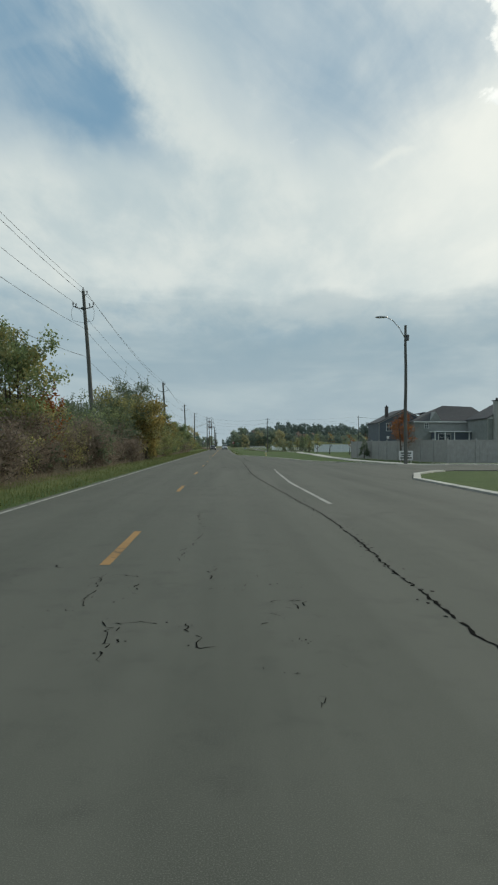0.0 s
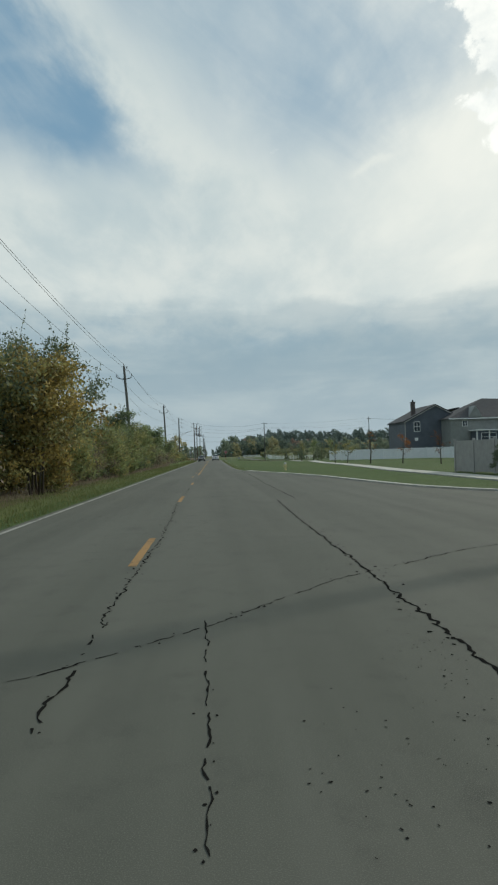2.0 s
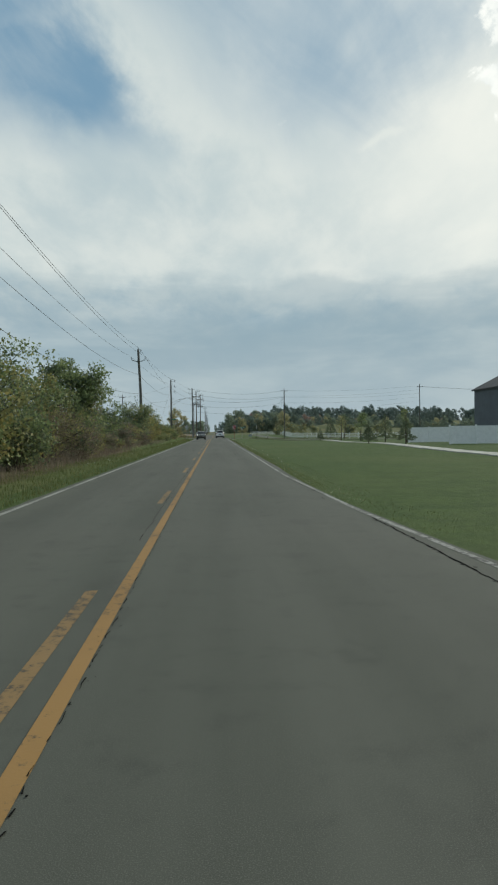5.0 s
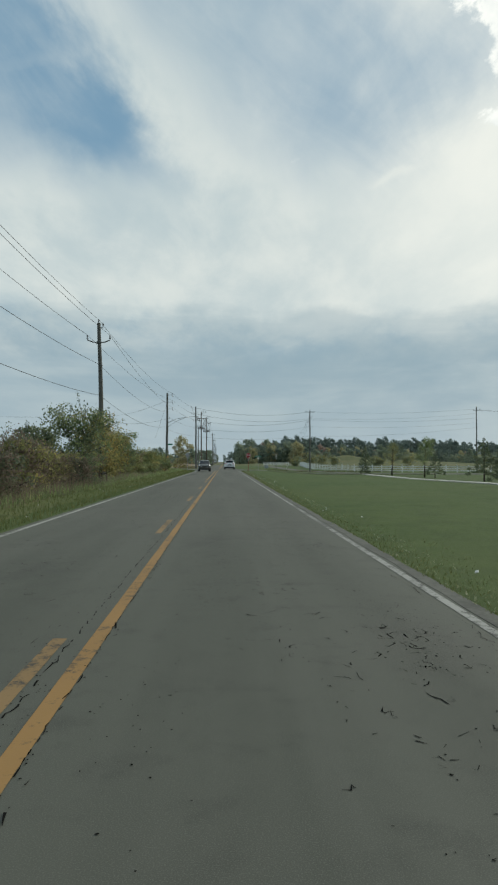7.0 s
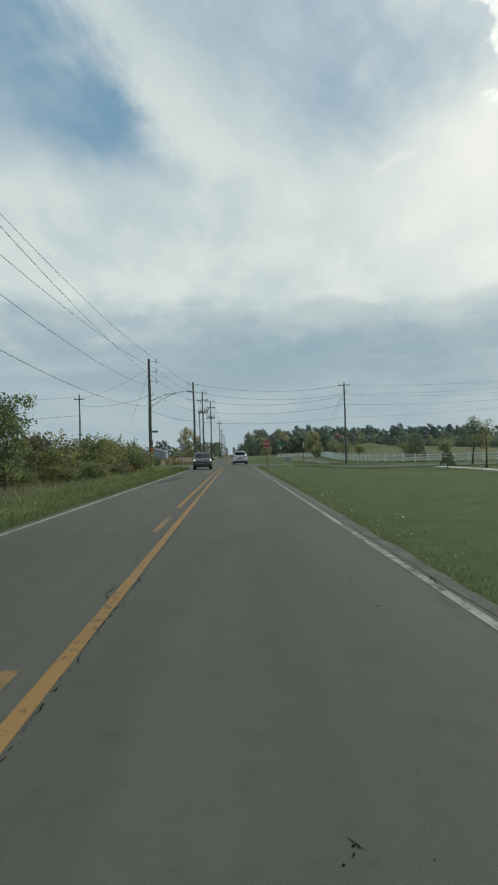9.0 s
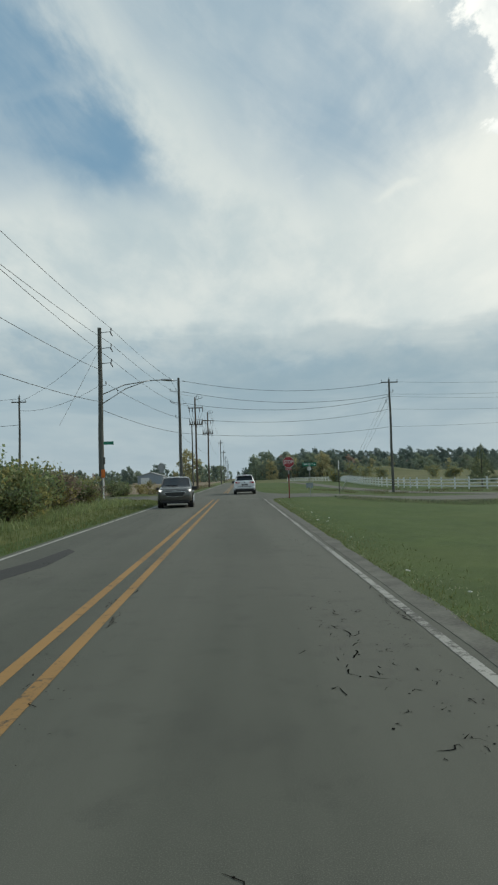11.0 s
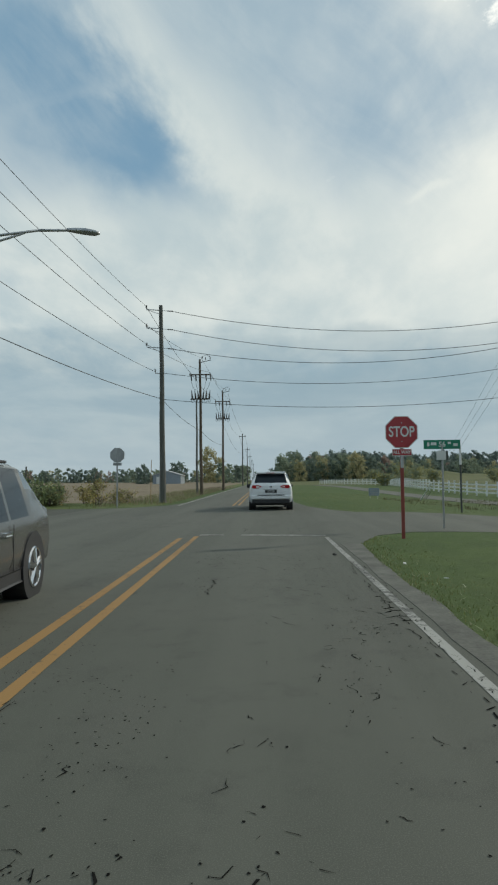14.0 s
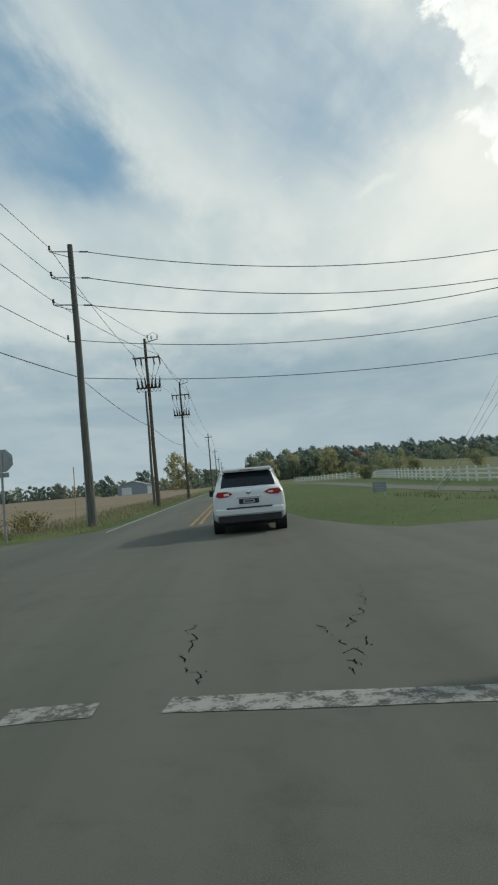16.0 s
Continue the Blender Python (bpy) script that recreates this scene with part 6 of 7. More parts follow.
part("door", boxed((-4.5, -0.1, -0.3), (-0.5, 0.0, 3.0)), M["sign_white"], bn, "white sliding door")
for i, (x, y) in enumerate(((13.4, 229.0),)):
    gg = thing("guy_guard", pose(x, y, lie(x, y)), "white plastic guard on a guy wire", "guy guard")
    top = Vector((17.24 - x, 216.35 - y, 11.0))
    d = top.normalized()
    part("guard", tubed((0, 0, 0), d * 2.3, 0.05, 0.05, 8), M["sign_white"], gg)
for k in (0.6, 1.7, 2.7):
    wire((17.24, 216.35, 12.24 - k), (13.4 + 0.15 * k, 229.0, lie(13.4, 229)), 0.02, 0.009, "thin steel guy wire", 4)


# ---- parked and waiting cars ----
def loft(stations, half):
    """Rings of points along the car: y, floor, belt, top, width factor, roof factor."""
    rings = []
    for y, zb, zm, zt, w, rw in stations:
        hw = half * w
        cab = zt - zm
        ring = [(0, zb), (hw * 0.84, zb), (hw * 0.975, zb + 0.10), (hw, zb + (zm - zb) * 0.45), (hw * 0.985, zb + (zm - zb) * 0.8), (hw * 0.955, zm),
                (hw * (rw * 0.5 + 0.475), zm + cab * 0.5), (hw * rw, zt - cab * 0.12), (hw * rw * 0.82, zt - cab * 0.02), (0, zt)]
        rings.append([Vector((x, y, z)) for x, z in ring])
    return rings


def skin(rings, cells, lift=0.0, sides=(1, -1)):
    """The mesh of those cells (station, ring step) on the given sides."""
    bm = bmesh.new()
    seen = {}

    def vert(i, j, s):
        key = (i, j, s if rings[i][j].x > 1e-6 else 1)
        if key not in seen:
            v = rings[i][j].copy()
            v.x *= s
            seen[key] = bm.verts.new(v)
        return seen[key]
    for i, j in cells:
        for s in sides:
            f = [vert(i, j, s), vert(i + 1, j, s), vert(i + 1, j + 1, s), vert(i, j + 1, s)]
            try:
                bm.faces.new(f if s > 0 else f[::-1])
            except ValueError:
                pass
    bmesh.ops.recalc_face_normals(bm, faces=bm.faces)
    if lift:
        for v in bm.verts:
            v.normal_update()
        for v in bm.verts:
            v.co += v.normal * lift
    return bm


def cap(bm, rings, i):
    r = rings[i]
    pts = [bm.verts.new(p) for p in r] + [bm.verts.new((-p.x, p.y, p.z)) for p in r[-2:0:-1]]
    bm.faces.new(pts)


def wheel(car, x, y, r, width, side):
    w = part("wheel", ring_tyre(x, y, r, width), M["rubber"], car, "black tyre", True)
    xo = x + side * width * 0.5
    bm = bmesh.new()
    disc(bm, (xo - side * 0.02, y, r), (1, 0, 0), r * 0.66, 0.02, 20)
    part("rim_dish", bm, M["trim_black"], w)
    bm = bmesh.new()
    for k in range(5):
        a = 2 * math.pi * k / 5 + 0.3
        for da in (-0.13, 0.13):
            tube(bm, (xo, y, r), (xo - side * 0.01, y + math.cos(a + da) * r * 0.66, r + math.sin(a + da) * r * 0.66), 0.032, 0.026, 5)
    disc(bm, (xo, y, r), (1, 0, 0), 0.075, 0.04, 12)
    n = 20
    for k in range(n):
        a, b = 2 * math.pi * k / n, 2 * math.pi * (k + 1) / n
        tube(bm, (xo, y + math.cos(a) * r * 0.67, r + math.sin(a) * r * 0.67), (xo, y + math.cos(b) * r * 0.67, r + math.sin(b) * r * 0.67), 0.018, 0.018, 5, cap=False)
    part("rim", bm, M["chrome"], w, "bright alloy rim")


def ring_tyre(x, y, r, width):
    bm = bmesh.new()
    prof = [(-width / 2 + 0.01, r * 0.66), (-width / 2, r * 0.85), (-width / 2 + 0.03, r * 0.98), (0, r), (width / 2 - 0.03, r * 0.98), (width / 2, r * 0.85), (width / 2 - 0.01, r * 0.66)]
    n = 24
    rings = [[bm.verts.new((x + px, y + math.cos(2 * math.pi * k / n) * pr, r + math.sin(2 * math.pi * k / n) * pr)) for px, pr in prof] for k in range(n)]
    for k in range(n):
        a, b = rings[k], rings[(k + 1) % n]
        for i in range(len(prof) - 1):
            bm.faces.new((a[i], a[i + 1], b[i + 1], b[i]))
    bmesh.ops.recalc_face_normals(bm, faces=bm.faces)
    return bm


def suv(m, length, half, height, paint_mat, label, wheel_r, front):
    """A five-door SUV, its tail at y = 0 and its nose at y = length."""
    car = thing("car", m, label, "car")
    k, L = height / 1.80, length
    st = [(0.02, 0.46, 0.98, 1.10, 0.86, 0.80), (0.05, 0.40, 1.07, 1.18, 0.94, 0.82), (0.10, 0.36, 1.11, 1.22, 0.965, 0.82), (0.16, 0.33, 1.13, 1.26, 0.98, 0.76),
          (0.26, 0.31, 1.13, 1.43, 0.985, 0.73), (0.36, 0.30, 1.12, 1.60, 0.99, 0.69), (0.46, 0.29, 1.12, 1.70, 1.0, 0.67), (0.95, 0.29, 1.08, 1.775, 1.0, 0.76),
          (1.05, 0.29, 1.07, 1.78, 1.0, 0.74), (1.75, 0.29, 1.05, 1.80, 1.0, 0.75), (1.83, 0.29, 1.05, 1.80, 1.0, 0.75), (2.70, 0.29, 1.03, 1.78, 1.0, 0.75),
          (2.78, 0.29, 1.03, 1.775, 1.0, 0.75), (3.05, 0.29, 1.02, 1.73, 1.0, 0.74), (3.45, 0.29, 1.02, 1.47, 0.995, 0.80), (3.90, 0.29, 1.06, 1.23, 0.99, 0.86),
          (4.20, 0.29, 1.06, 1.19, 0.985, 0.82), (4.60, 0.30, 1.05, 1.15, 0.975, 0.80), (4.85, 0.33, 1.01, 1.09, 0.95, 0.80), (4.98, 0.38, 0.93, 1.01, 0.90, 0.80), (5.05, 0.44, 0.82, 0.92, 0.80, 0.82)]
    st = [(y * L / 5.05, zb * k, zm * k, zt * k, w, rw) for y, zb, zm, zt, w, rw in st]
    R = loft(st, half)
    n = len(R)
    rear = {(i, j) for i in (3, 4, 5) for j in (7, 8)}
    screen = {(i, j) for i in (13, 14) for j in (7, 8)}
    side = {(8, 5), (8, 6), (10, 5), (10, 6), (12, 5), (12, 6), (6, 6), (13, 5)}
    body_cells = [(i, j) for i in range(n - 1) for j in range(9) if (i, j) not in rear | screen | side]
    bm = skin(R, body_cells)
    cap(bm, R, 0)
    cap(bm, R, n - 1)
    bmesh.ops.remove_doubles(bm, verts=bm.verts, dist=0.0005)
    bmesh.ops.recalc_face_normals(bm, faces=bm.faces)
    part("body", bm, paint_mat, car, "", True)
    part("rear_window", skin(R, sorted(rear)), M["car_glass"], car, "dark tinted rear window", True)
    part("windscreen", skin(R, sorted(screen)), M["car_glass"], car, "dark windscreen", True)
    for c in ((8, 5), (10, 5), (12, 5)):
        cells = [c, (c[0], 6)]
        for s in (1, -1):
            part("side_window", skin(R, cells, 0.0, (s,)), M["car_glass"], car, "dark side window", True)
    for c in ((6, 6), (13, 5)):
        for s in (1, -1):
            part("quarter_window", skin(R, [c], 0.0, (s,)), M["car_glass"], car, "", True)
    # door seams and handles
    for y in (1.78, 2.74, 3.55):
        for s in (-1, 1):
            part("door_seam", boxed((s * half * 0.99 - 0.006, y * L / 5.05 - 0.006, 0.42 * k), (s * half * 0.99 + 0.012 * s, y * L / 5.05 + 0.006, 1.0 * k)), M["trim_black"], car)
    for y in (2.05, 3.0):
        for s in (-1, 1):
            part("door_handle", boxed((s * half * 0.985, y * L / 5.05 - 0.1, 0.88 * k), (s * (half + 0.03), y * L / 5.05 + 0.1, 0.92 * k), 0.008), M["chrome"], car)
    # sills, arches, wheels
    yw = (0.98 * L / 5.05, 4.02 * L / 5.05)
    for s in (-1, 1):
        part("sill", boxed((s * half * 0.80, yw[0], 0.24), (s * (half * 0.985), yw[1], 0.40), 0.02), M["trim_black"], car, "black sill trim")
        for y in yw:
            bm = bmesh.new()
            disc(bm, (s * (half - 0.13), y, wheel_r + 0.01), (1, 0, 0), wheel_r + 0.075, 0.285, 24)
            part("wheel_arch", bm, M["trim_black"], car)
            wheel(car, s * (half - 0.105), y, wheel_r, 0.235, s)
        # mirrors
        part("mirror", boxed((s * (half * 0.97), 3.52 * L / 5.05, 1.02 * k), (s * (half + 0.16), 3.62 * L / 5.05, 1.16 * k), 0.035), M["trim_black"], car, "door mirror")
        part("roof_rail", tubed((s * half * 0.66, 1.05, 1.785 * k), (s * half * 0.66, 2.6 * L / 5.05, 1.795 * k), 0.02, 0.02, 6), M["trim_black"] if front else M["chrome"], car)
    part("underbody", boxed((-half * 0.8, 0.35, 0.22), (half * 0.8, L - 0.4, 0.36), 0.02), M["trim_black"], car)
    return car, k


def tail(car, half, k):
    """Lamps, plate, bumper and badge of the white car's tail."""
    for s in (-1, 1):
        t = part("tail_lamp", prism([(s * half * u, z * k) for u, z in ((0.42, 1.085), (0.56, 1.15), (0.83, 1.155), (0.885, 1.06), (0.80, 1.0), (0.56, 1.01))], 0.005, 0.16), M["tail_red"], car, "red tail lamp")
        part("reverse_lamp", boxed((s * half * 0.53, -0.005, 1.05 * k), (s * half * 0.66, 0.03, 1.095 * k), 0.008), M["lamp_clear"], t)
        part("reflector", boxed((s * half * 0.62, 0.005, 0.55 * k), (s * half * 0.86, 0.03, 0.585 * k), 0.005), M["tail_red"], car, "red reflector")
        part("exhaust", tubed((s * half * 0.5, 0.0, 0.36), (s * half * 0.5, 0.25, 0.36), 0.045, 0.045, 10), M["chrome"], car)
    part("bumper", boxed((-half * 0.93, -0.035, 0.50 * k), (half * 0.93, 0.25, 0.70 * k), 0.04), M["car_white"], car, "white rear bumper")
    part("bumper_step", boxed((-half * 0.62, -0.045, 0.685 * k), (half * 0.62, 0.1, 0.715 * k), 0.008), M["trim_black"], car)
    part("lower_valance", boxed((-half * 0.86, -0.01, 0.30 * k), (half * 0.86, 0.3, 0.50 * k), 0.03), M["trim_black"], car, "black lower valance")
    part("plate_recess", boxed((-0.27, -0.002, 0.80 * k), (0.27, 0.06, 0.935 * k), 0.01), M["trim_black"], car)
    pl = part("number_plate", boxed((-0.155, -0.012, 0.815 * k), (0.155, 0.0, 0.915 * k), 0.004), M["sign_back"], car, "number plate")
    part("plate_bar", boxed((-0.11, -0.016, 0.85 * k), (0.11, -0.011, 0.885 * k)), M["trim_black"], pl)
    part("chrome_strip", boxed((-0.34, 0.0, 0.965 * k), (0.34, 0.05, 0.985 * k), 0.004), M["chrome"], car)
    bm = bmesh.new()
    disc(bm, (0, 0.02, 1.10 * k), (0, 1, 0.15), 0.065, 0.03, 18)
    part("badge", bm, M["chrome"], car, "round chrome badge", True)
    part("spoiler", boxed((-half * 0.68, 0.24, 1.665 * k), (half * 0.68, 0.78, 1.765 * k), 0.03), M["car_white"], car, "roof spoiler")
    part("brake_lamp", boxed((-0.2, 0.23, 1.70 * k), (0.2, 0.245, 1.72 * k)), M["tail_red"], car)
    part("wiper", tubed((0.02, 0.15, 1.27 * k), (0.42, 0.2, 1.34 * k), 0.012, 0.008, 5), M["trim_black"], car)
    part("aerial", tubed((0, 0.9, 1.78 * k), (0, 0.78, 1.90 * k), 0.02, 0.008, 6), M["trim_black"], car)


def nose(car, half, L, k):
    """Lamps, grille and bumper of the grey car's nose."""
    o = [(-0.52 * half, 0.90 * k), (0.52 * half, 0.90 * k), (0.62 * half, 0.86 * k), (0.44 * half, 0.67 * k), (0.0, 0.64 * k), (-0.44 * half, 0.67 * k), (-0.62 * half, 0.86 * k)]
    part("grille", prism(o, L - 0.12, L + 0.015), M["trim_black"], car, "wide black grille")
    bm = bmesh.new()
    for (x0, z0), (x1, z1) in zip(o, o[1:] + o[:1]):
        tube(bm, (x0, L + 0.012, z0), (x1, L + 0.012, z1), 0.016, 0.016, 6)
    part("grille_surround", bm, M["chrome"], car, "chrome grille surround")
    for z in (0.71, 0.76, 0.81, 0.855):
        w = 0.42 + 0.75 * (z - 0.67)
        part("grille_bar", boxed((-w * half, L + 0.005, z * k), (w * half, L + 0.022, (z + 0.014) * k)), M["post_dark"], car)
    part("upper_band", boxed((-0.58 * half, L - 0.2, 0.93 * k), (0.58 * half, L - 0.025, 0.985 * k), 0.012), M["trim_black"], car)
    part("badge", boxed((-0.11, L - 0.04, 0.94 * k), (0.11, L + 0.0, 0.975 * k), 0.012), M["chrome"], car, "small bright badge")
    for s in (-1, 1):
        h = part("headlamp", prism([(s * half * u, z * k) for u, z in ((0.56, 0.945), (0.58, 0.985), (0.93, 1.065), (0.94, 0.98), (0.80, 0.94))], L - 0.34, L - 0.07), M["lamp_clear"], car, "clear headlamp")
        bm = bmesh.new()
        disc(bm, (s * half * 0.84, L - 0.06, 0.99 * k), (0, 1, 0), 0.05, 0.03, 14)
        part("lit_bulb", bm, M["lamp_lit"], h, "lit lamp")
        part("turn_lamp", boxed((s * half * 0.76, L - 0.16, 0.63 * k), (s * half * 0.87, L - 0.07, 0.70 * k), 0.01), M["amber_lit"] if s > 0 else M["lamp_clear"], car, "small lower lamp")
        part("fog_bezel", boxed((s * half * 0.72, L - 0.2, 0.50 * k), (s * half * 0.86, L - 0.09, 0.56 * k), 0.015), M["chrome"], car)
    part("skid_plate", boxed((-half * 0.52, L - 0.16, 0.235 * k), (half * 0.52, L - 0.005, 0.275 * k), 0.012), M["chrome"], car, "silver skid plate")
    part("lower_grille", boxed((-half * 0.55, L - 0.14, 0.40 * k), (half * 0.55, L - 0.008, 0.50 * k), 0.02), M["trim_black"], car, "black lower grille")
    part("bonnet_seam", boxed((-half * 0.70, L - 0.15, 1.045 * k), (half * 0.70, L - 0.12, 1.055 * k)), M["trim_black"], car)
    for s in (-1, 1):
        bm = bmesh.new()
        vee = [(s * half * 0.90, 0.74), (s * half * 0.70, 0.62), (s * half * 0.74, 0.47)]
        for (x0, z0), (x1, z1) in zip(vee, vee[1:]):
            tube(bm, (x0, L - 0.10, z0 * k), (x1, L - 0.07, z1 * k), 0.022, 0.018, 6)
        part("lamp_trim", bm, M["chrome"], car, "chrome fog lamp surround")
        part("bonnet_crease", tubed((s * half * 0.46, L - 0.40, 1.135 * k), (s * half * 0.60, L * 0.79, 1.175 * k), 0.016, 0.016, 6), M["car_grey"], car, "", True)
        part("pillar", tubed((s * half * 0.84, L * 0.768, 1.19 * k), (s * half * 0.735, L * 0.612, 1.70 * k), 0.034, 0.034, 7), M["car_grey"], car, "windscreen pillar", True)
    part("front_bumper", boxed((-half * 0.80, L - 0.28, 0.28 * k), (half * 0.80, L - 0.02, 0.50 * k), 0.04), M["trim_black"], car, "black lower bumper")
    for s in (-1, 1):
        part("wiper", tubed((s * 0.1, 3.88 * L / 5.05, 1.25 * k), (s * 0.1 + 0.5, 3.74 * L / 5.05, 1.33 * k), 0.012, 0.008, 5), M["trim_black"], car)


white, k = suv(pose(0.40, 203.0, 0.0, 0, 0, 0), 5.12, 1.0, 1.80, M["car_white"], "white SUV with red tail lamps on the road", 0.375, False)
tail(white, 1.0, k)
grey, k = suv(pose(-3.72, 182.1, 0.0, 0, 0, 183), 4.65, 0.92, 1.66, M["car_grey"], "pewter-grey SUV with lit headlamps on the road", 0.355, True)
nose(grey, 0.92, 4.65, k)

# ---- cracks and patches in the road ----
def crack_faces(pts, width, seed, jag, vs, fs, z=0.003, gap=0.12):
    """Crooked slivers along a coarse line, with breaks and crumbs beside them."""
    rng = random.Random(seed)
    line, ox, oy = [], 0.0, 0.0
    for (x0, y0), (x1, y1) in zip(pts, pts[1:]):
        n = max(2, int(math.hypot(x1 - x0, y1 - y0) / 0.055))
        for i in range(n):
            ox, oy = 0.6 * ox + rng.gauss(0, jag * 0.09), 0.6 * oy + rng.gauss(0, jag * 0.12)
            line.append((x0 + (x1 - x0) * i / n + ox, y0 + (y1 - y0) * i / n + oy))
    line.append(pts[-1])
    prev, off = None, 0
    for i, (x, y) in enumerate(line):
        a, b = line[max(i - 1, 0)], line[min(i + 1, len(line) - 1)]
        dx, dy = b[0] - a[0], b[1] - a[1]
        q = math.hypot(dx, dy) or 1.0
        w = width * 0.17 * rng.uniform(0.3, 1.6) * (0.2 if i in (0, len(line) - 1) else 1)
        off = off - 1 if off > 0 else (rng.randint(1, 3) if rng.random() < gap else 0)
        k = len(vs)
        vs += [(x - dy / q * w, y + dx / q * w, z), (x + dy / q * w, y - dx / q * w, z)]
        if prev is not None and not off:
            fs.append((prev, prev + 1, k + 1, k))
        prev = k
        if rng.random() < 0.20:
            cx, cy, r = x + rng.gauss(0, width * 1.2), y + rng.gauss(0, width * 1.2), min(0.022, width * rng.uniform(0.12, 0.38))
            k = len(vs)
            m = rng.randint(4, 6)
            vs += [(cx + r * math.cos(6.283 * t / m) * rng.uniform(0.5, 1.4), cy + 1.4 * r * math.sin(6.283 * t / m) * rng.uniform(0.5, 1.4), z) for t in range(m)]
            fs.append(tuple(range(k, k + m)))
            prev = k - 2


def crack_mesh(vs, fs, name, label, kind):
    me = bpy.data.meshes.new(name)
    me.from_pydata(vs, [], fs)
    me.materials.append(M["tar"])
    bm = bmesh.new()
    bm.from_mesh(me)
    bm.normal_update()
    for f in bm.faces:
        if f.normal.z < 0:
            f.normal_flip()
    bm.to_mesh(me)
    bm.free()
    return tagged(new(name, me), label, "road crack", kind=kind)


def crack(pts, width, seed, jag=0.12, gap=0.12):
    vs, fs = [], []
    crack_faces(pts, width, seed, jag, vs, fs, 0.003, gap)
    crack_mesh(vs, fs, "road_crack", "dark crooked crack in the asphalt", "structure")


crack([(1.73, -36.5), (1.73, -33.8), (1.70, -33.1), (1.73, -32.2), (1.72, -31.3), (1.76, -30.0), (1.82, -28.5), (1.88, -25.6), (1.64, -19), (1.38, -12), (1.27, -6.6), (1.25, -5), (1.27, -2.2), (1.36, 1.1), (1.40, 6.0), (1.41, 11.3), (1.43, 12.7), (1.44, 13.6), (1.51, 14.8), (1.51, 16.1), (1.55, 17.6)], 0.085, 1, 0.16, 0.03)
crack([(-1.68, 1.69), (-0.6, 2.71), (0.91, 4.59), (2.91, 6.21), (6.07, 8.18), (8.96, 9.84)], 0.05, 7, 0.12)
crack([(-4.6, 0.3), (-3.0, 1.0), (-1.7, 1.7)], 0.04, 8, 0.12)
crack([(1.30, -4.2), (1.14, -5.4), (1.05, -6.0), (1.12, -6.4)], 0.04, 9, 0.22, 0.35)
crack([(-1.65, 20.57), (-0.65, 20.44), (0.42, 20.3), (2.03, 20.26), (3.6, 20.4)], 0.045, 11, 0.14, 0.3)
crack([(-0.55, 3.0), (-0.52, 1.2), (-0.50, -0.4)], 0.035, 10, 0.1)
crack([(2.2, 18.4), (2.18, 20.1), (2.15, 24), (2.12, 29.5), (2.22, 37.4), (2.2, 48), (2.0, 60)], 0.08, 2, 0.08, 0.04)
crack([(-1.62, -15.7), (-1.35, -15.8), (-0.76, -15.75), (-0.29, -15.7), (0.0, -15.5), (0.7, -15.5)], 0.045, 3)
crack([(-1.46, 0.8), (-1.46, 2.6), (-1.48, 5.9), (-1.42, 8.0), (-1.45, 10.9), (-1.52, 14.7), (-1.60, 18), (-1.54, 21.5), (-1.55, 23), (-1.55, 28.3)], 0.060, 6, 0.20, 0.22)
for i, pts in enumerate(([(-1.48, -31.0), (-1.45, -32.0), (-1.45, -32.7)], [(-1.55, -32.65), (-1.46, -32.7)], [(-1.4, -31.16), (-0.91, -31.26)], [(-1.08, -31.58), (-1.0, -32.07)], [(-1.15, -32.3), (-1.06, -32.4)],
                         [(-1.11, -33.05), (-1.05, -33.5), (-0.97, -34.0)], [(-1.03, -33.05), (-0.94, -33.6)], [(-1.03, -33.05), (-0.79, -33.07), (-0.51, -33.1)], [(-0.48, -33.1), (-0.40, -33.5), (-0.33, -33.8), (-0.22, -33.7)],
                         [(-0.68, -29.3), (-0.67, -30.4)], [(-0.7, -24.35), (-0.5, -27.9), (-0.65, -29.3)], [(-0.27, -30.65), (-0.28, -31.45)], [(-0.34, -31.92), (0.06, -31.92)], [(-2.14, -30.5), (-2.0, -30.7)],
                         [(-1.52, 12.3), (-1.25, 11.8)], [(-0.83, 11.95), (-0.64, 11.8), (-0.62, 11.45), (-0.69, 11.15)])):
    crack(pts, 0.034, 20 + i, 0.26, 0.32)
crack([(-1.78, 58), (-1.80, 66), (-1.76, 75), (-1.80, 84), (-1.77, 95), (-1.78, 112)], 0.028, 43, 0.10, 0.3)
crack([(2.0, 62.0), (1.86, 64), (1.72, 67.0), (1.60, 69.5)], 0.06, 44, 0.12)
rng = random.Random(5)
vs, fs = [], []
for i in range(150):
    # patches of crazed surface in the wheel tracks
    cy = rng.choice((rng.uniform(84, 116), rng.uniform(96, 116), rng.uniform(70, 135), rng.uniform(140, 158), rng.uniform(-34, 50), rng.uniform(160, 186), rng.uniform(160, 186)))
    cx = rng.choice((0.9, 0.8, -0.6, -2.6, -3.7, 0.3)) + rng.gauss(0, 0.2)
    for j in range(rng.randint(10, 34)):
        x, y = cx + rng.gauss(0, 0.28), cy + rng.gauss(0, 0.9)
        a = rng.choice((0.0, 3.1, 1.5)) + rng.gauss(0, 0.5)
        pts = [(x, y)]
        for _ in range(rng.randint(1, 3)):
            a += rng.gauss(0, 0.8)
            pts.append((pts[-1][0] + 0.045 * math.cos(a), pts[-1][1] + 0.065 * math.sin(a)))
        if all(-4.6 < q[0] < 1.45 for q in pts):
            crack_faces(pts, rng.uniform(0.012, 0.030), 200 + 40 * i + j, 0.22, vs, fs, 0.003, 0.35)
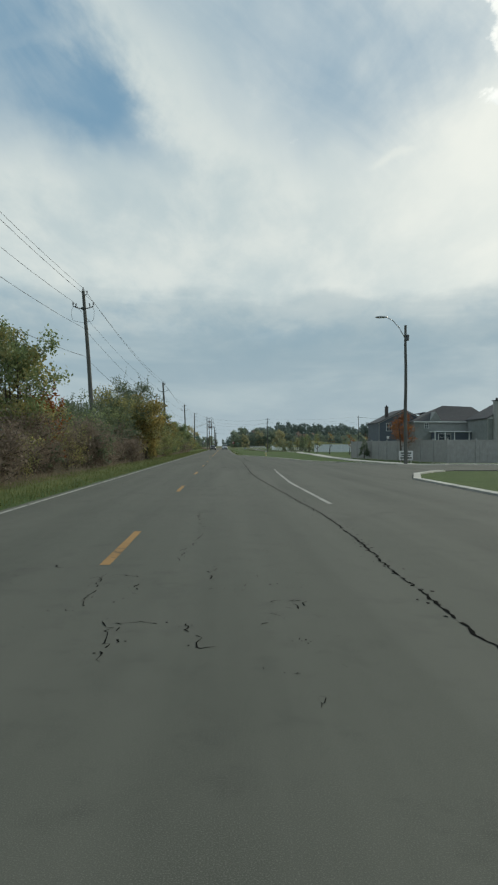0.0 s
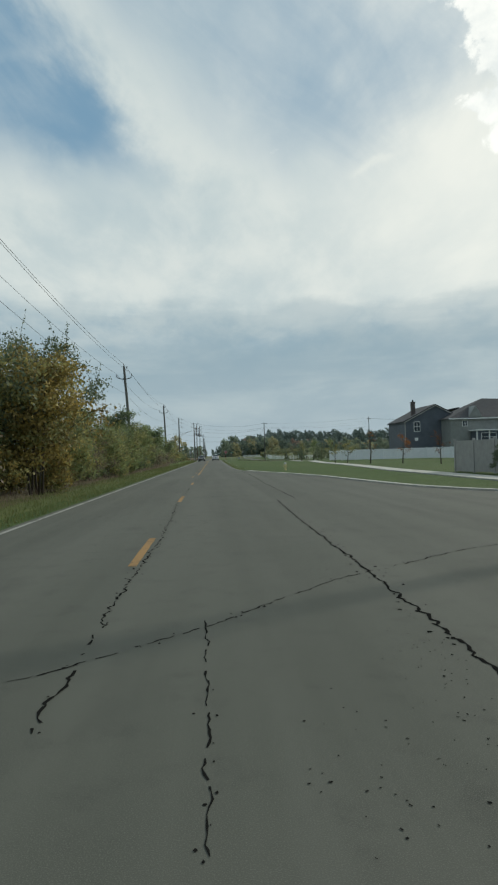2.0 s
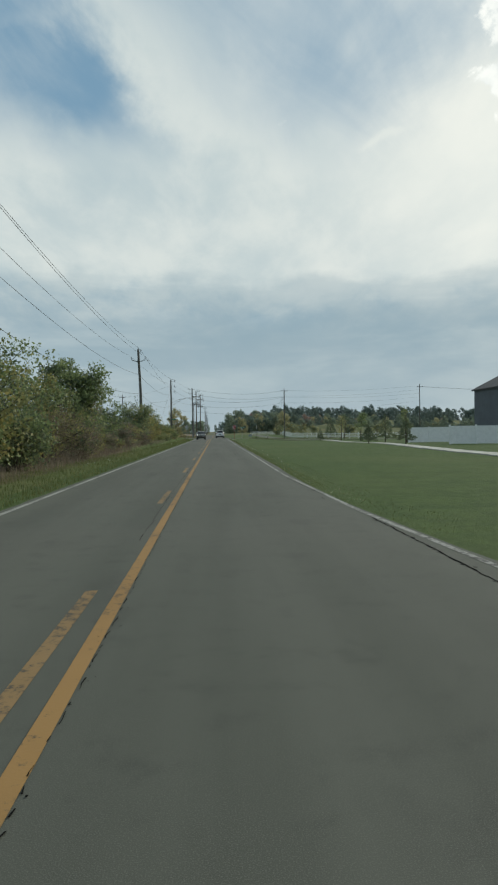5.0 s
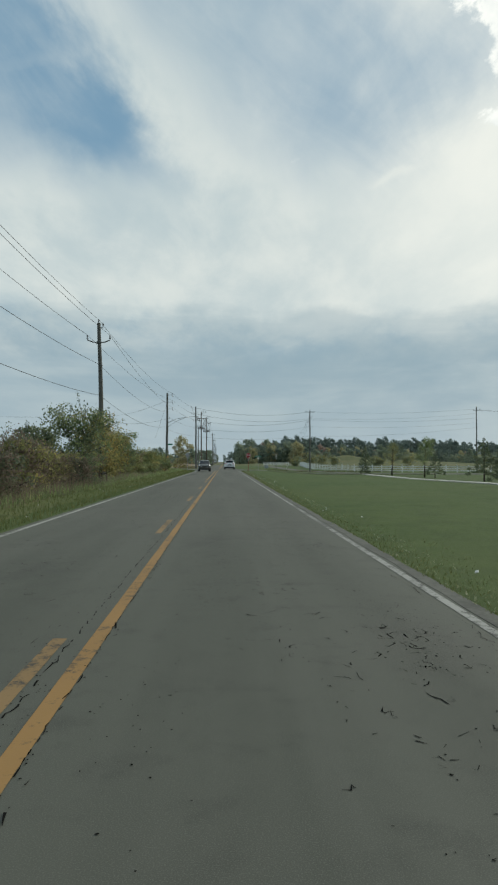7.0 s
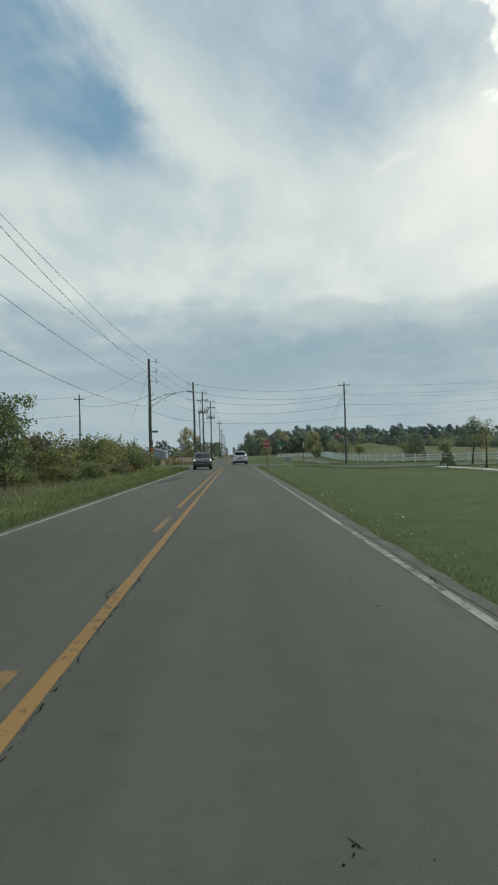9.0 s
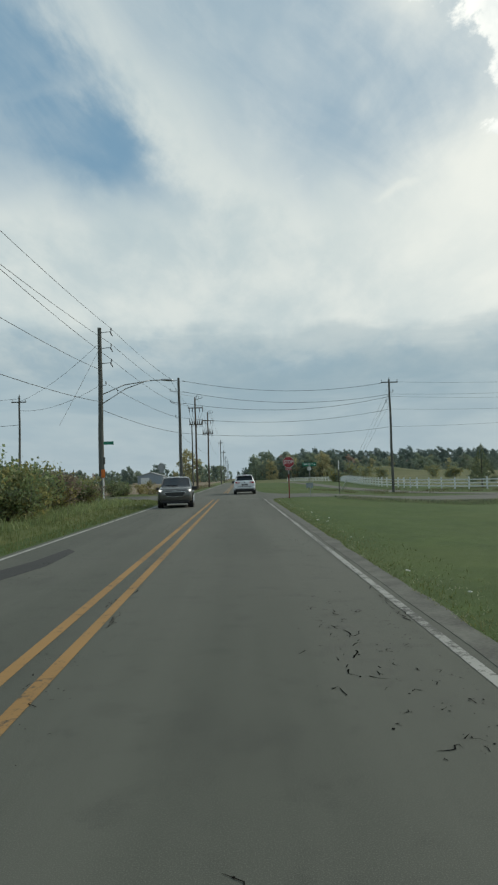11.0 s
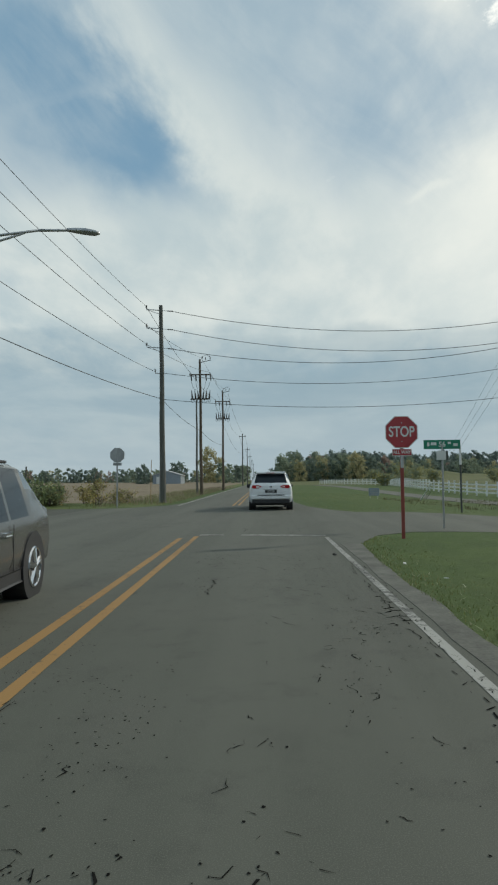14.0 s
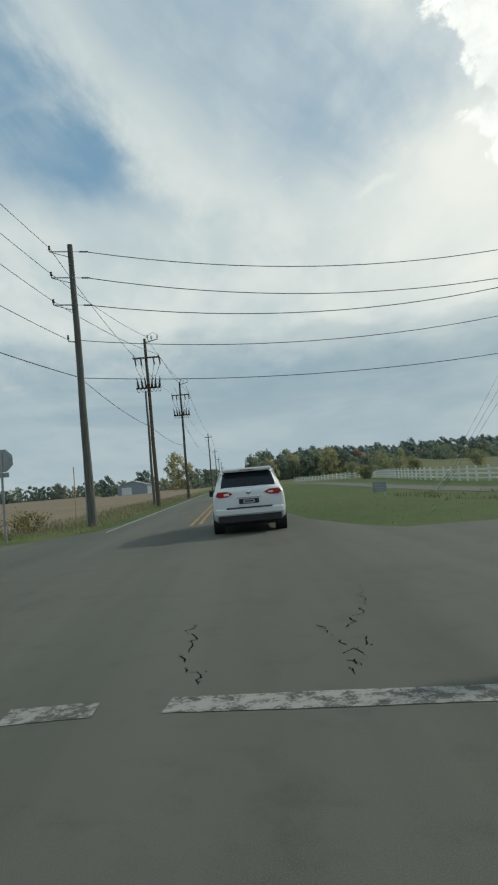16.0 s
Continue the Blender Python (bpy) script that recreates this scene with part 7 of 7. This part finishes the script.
# broken edges along the painted lines
for i in range(150):
    y = rng.uniform(62, 187)
    x = rng.choice((1.60 - 0.09, 1.60 + 0.09, XY + 0.09, XY - 0.10))
    crack_faces([(x, y), (x + rng.gauss(0, 0.03), y + rng.uniform(0.25, 0.8))], rng.uniform(0.014, 0.034), 900 + i, 0.20, vs, fs, 0.0052, 0.25)
crack_faces([(1.56, 150), (1.60, 160), (1.55, 170), (1.61, 178), (1.58, 186), (1.62, 188.6)], 0.022, 950, 0.22, vs, fs, 0.0052, 0.45)
crack_faces([(1.50, 168), (1.46, 176), (1.48, 184)], 0.03, 951, 0.24, vs, fs, 0.0052, 0.45)
crack_faces([(XY + 0.08, 50), (XY + 0.06, 80), (XY + 0.09, 110), (XY + 0.07, 140)], 0.02, 952, 0.09, vs, fs, 0.0052, 0.5)
crack_mesh(vs, fs, "crazing", "short jagged cracks all over the worn asphalt", "stuff")
for i, pts in enumerate(([(-1.2, 192.9), (-1.0, 192.8)], [(-0.43, 192.4), (-0.5, 191.0), (-0.3, 190.2)], [(0.73, 191.8), (0.83, 190.8), (0.79, 190.1)], [(1.07, 191.1), (0.95, 190.7), (0.87, 190.3)], [(-0.55, 182.7), (-0.63, 181.8), (-0.63, 181.4), (-0.47, 181.2)], [(0.29, 181.7), (0.67, 181.5)], [(0.31, 174.2), (0.68, 174.25), (0.81, 174.0)], [(0.8, 149.7), (0.84, 149.1), (0.63, 148.2), (0.91, 148.1)], [(1.0, 191.5), (1.3, 192.4), (1.5, 193.6)])):
    crack(pts, 0.034, 500 + i, 0.26, 0.3)
for i in range(8):
    crack([(1.30 + 0.03 * i, 179.6 + 0.26 * i), (1.68, 179.8 + 0.26 * i)], 0.075, 540 + i, 0.16, 0.25)


def patch(pts, mat, label, z=0.0025):
    bm = bmesh.new()
    rng = random.Random(len(pts))
    bm.faces.new([bm.verts.new((x, y, z)) for x, y in pts])
    bmesh.ops.recalc_face_normals(bm, faces=bm.faces)
    for f in bm.faces:
        if f.normal.z < 0:
            f.normal_flip()
    tagged(mesh_ob("road_patch", bm, mat), label, "road patch", kind="structure")


patch([(-4.55, 149.0), (-4.15, 148.8), (-3.92, 150.6), (-3.72, 152.2), (-3.78, 153.5), (-3.55, 155.0), (-3.62, 157.3), (-3.92, 157.9), (-4.02, 155.8), (-4.25, 154.4), (-4.28, 152.6), (-4.52, 151.2)], M["patch"], "dark asphalt patch near the road edge")
# small dark clod and litter by the edge line
cl = bmesh.new()
bmesh.ops.create_icosphere(cl, subdivisions=2, radius=0.035)
for v in cl.verts:
    v.co = Vector((v.co.x * 1.3, v.co.y, v.co.z * 0.55)) * (1 + 0.7 * noise.noise(v.co * 30)) + Vector((0, 0, 0.03))
clod = tagged(mesh_ob("clod", cl, M["patch"]), "small dark clod of earth on the road edge", "clod")
clod.matrix_basis = pose(1.38, 185.2, 0)
for i in range(60):
    rng = random.Random(900 + i)
    y = rng.uniform(80, 184)
    bm = boxed((-0.05, -0.03, 0), (0.05, 0.03, 0.012), 0.004)
    if i == 0:
        litter = tagged(mesh_ob("litter", bm, M["sign_white"]), "scrap of white litter in the grass", "litter", "litter")
        base_litter = litter
    else:
        bm.free()
        litter = copy_thing(base_litter, pose(0, 0, 0))
    right = i % 2
    x = right_edge(y) + rng.uniform(0.3, 1.2) if right else left_edge(y) - rng.uniform(0.4, 1.8)
    litter.matrix_basis = pose(x, y, lie(x, y) + 0.05, rng.uniform(-25, 25), rng.uniform(-25, 25), rng.uniform(0, 360)) @ Matrix.Diagonal((rng.uniform(0.3, 0.8), rng.uniform(0.3, 0.8), 1, 1))


def pitting(spots, seed):
    """Small dark pits where the surface has broken out, too many to count."""
    rng = random.Random(seed)
    vs, fs = [], []
    for x, y in spots:
        n = rng.randint(4, 6)
        a0, sx, sy, turn = rng.uniform(0, 6), rng.uniform(0.003, 0.008), rng.uniform(0.004, 0.013), rng.uniform(0, 3.1)
        k = len(vs)
        for j in range(n):
            a = a0 + 2 * math.pi * j / n
            u, v = sx * math.cos(a) * rng.uniform(0.6, 1.3), sy * math.sin(a) * rng.uniform(0.6, 1.3)
            vs.append((x + u * math.cos(turn) - v * math.sin(turn), y + u * math.sin(turn) + v * math.cos(turn), 0.0035))
        fs.append(tuple(range(k, k + n)))
    me = bpy.data.meshes.new("pitting")
    me.from_pydata(vs, [], fs)
    me.materials.append(M["tar"])
    tagged(new("pitting", me), "small dark pits in the worn asphalt", "road wear", kind="stuff")


rng = random.Random(31)
spots = []
for i in range(240):
    cy = rng.choice((rng.uniform(60, 112), rng.uniform(84, 112), rng.uniform(138, 186), rng.uniform(-36, 40), rng.uniform(164, 186)))
    cx = rng.choice((0.9, -0.9, -2.4, -1.75, 0.2, 1.45, -3.9)) + rng.gauss(0, 0.15)
    for _ in range(rng.randint(18, 60)):
        x, y = cx + rng.gauss(0, 0.16), cy + rng.gauss(0, 0.7)
        if -4.7 < x < 1.9:
            spots.append((x, y))
pitting(spots, 4)
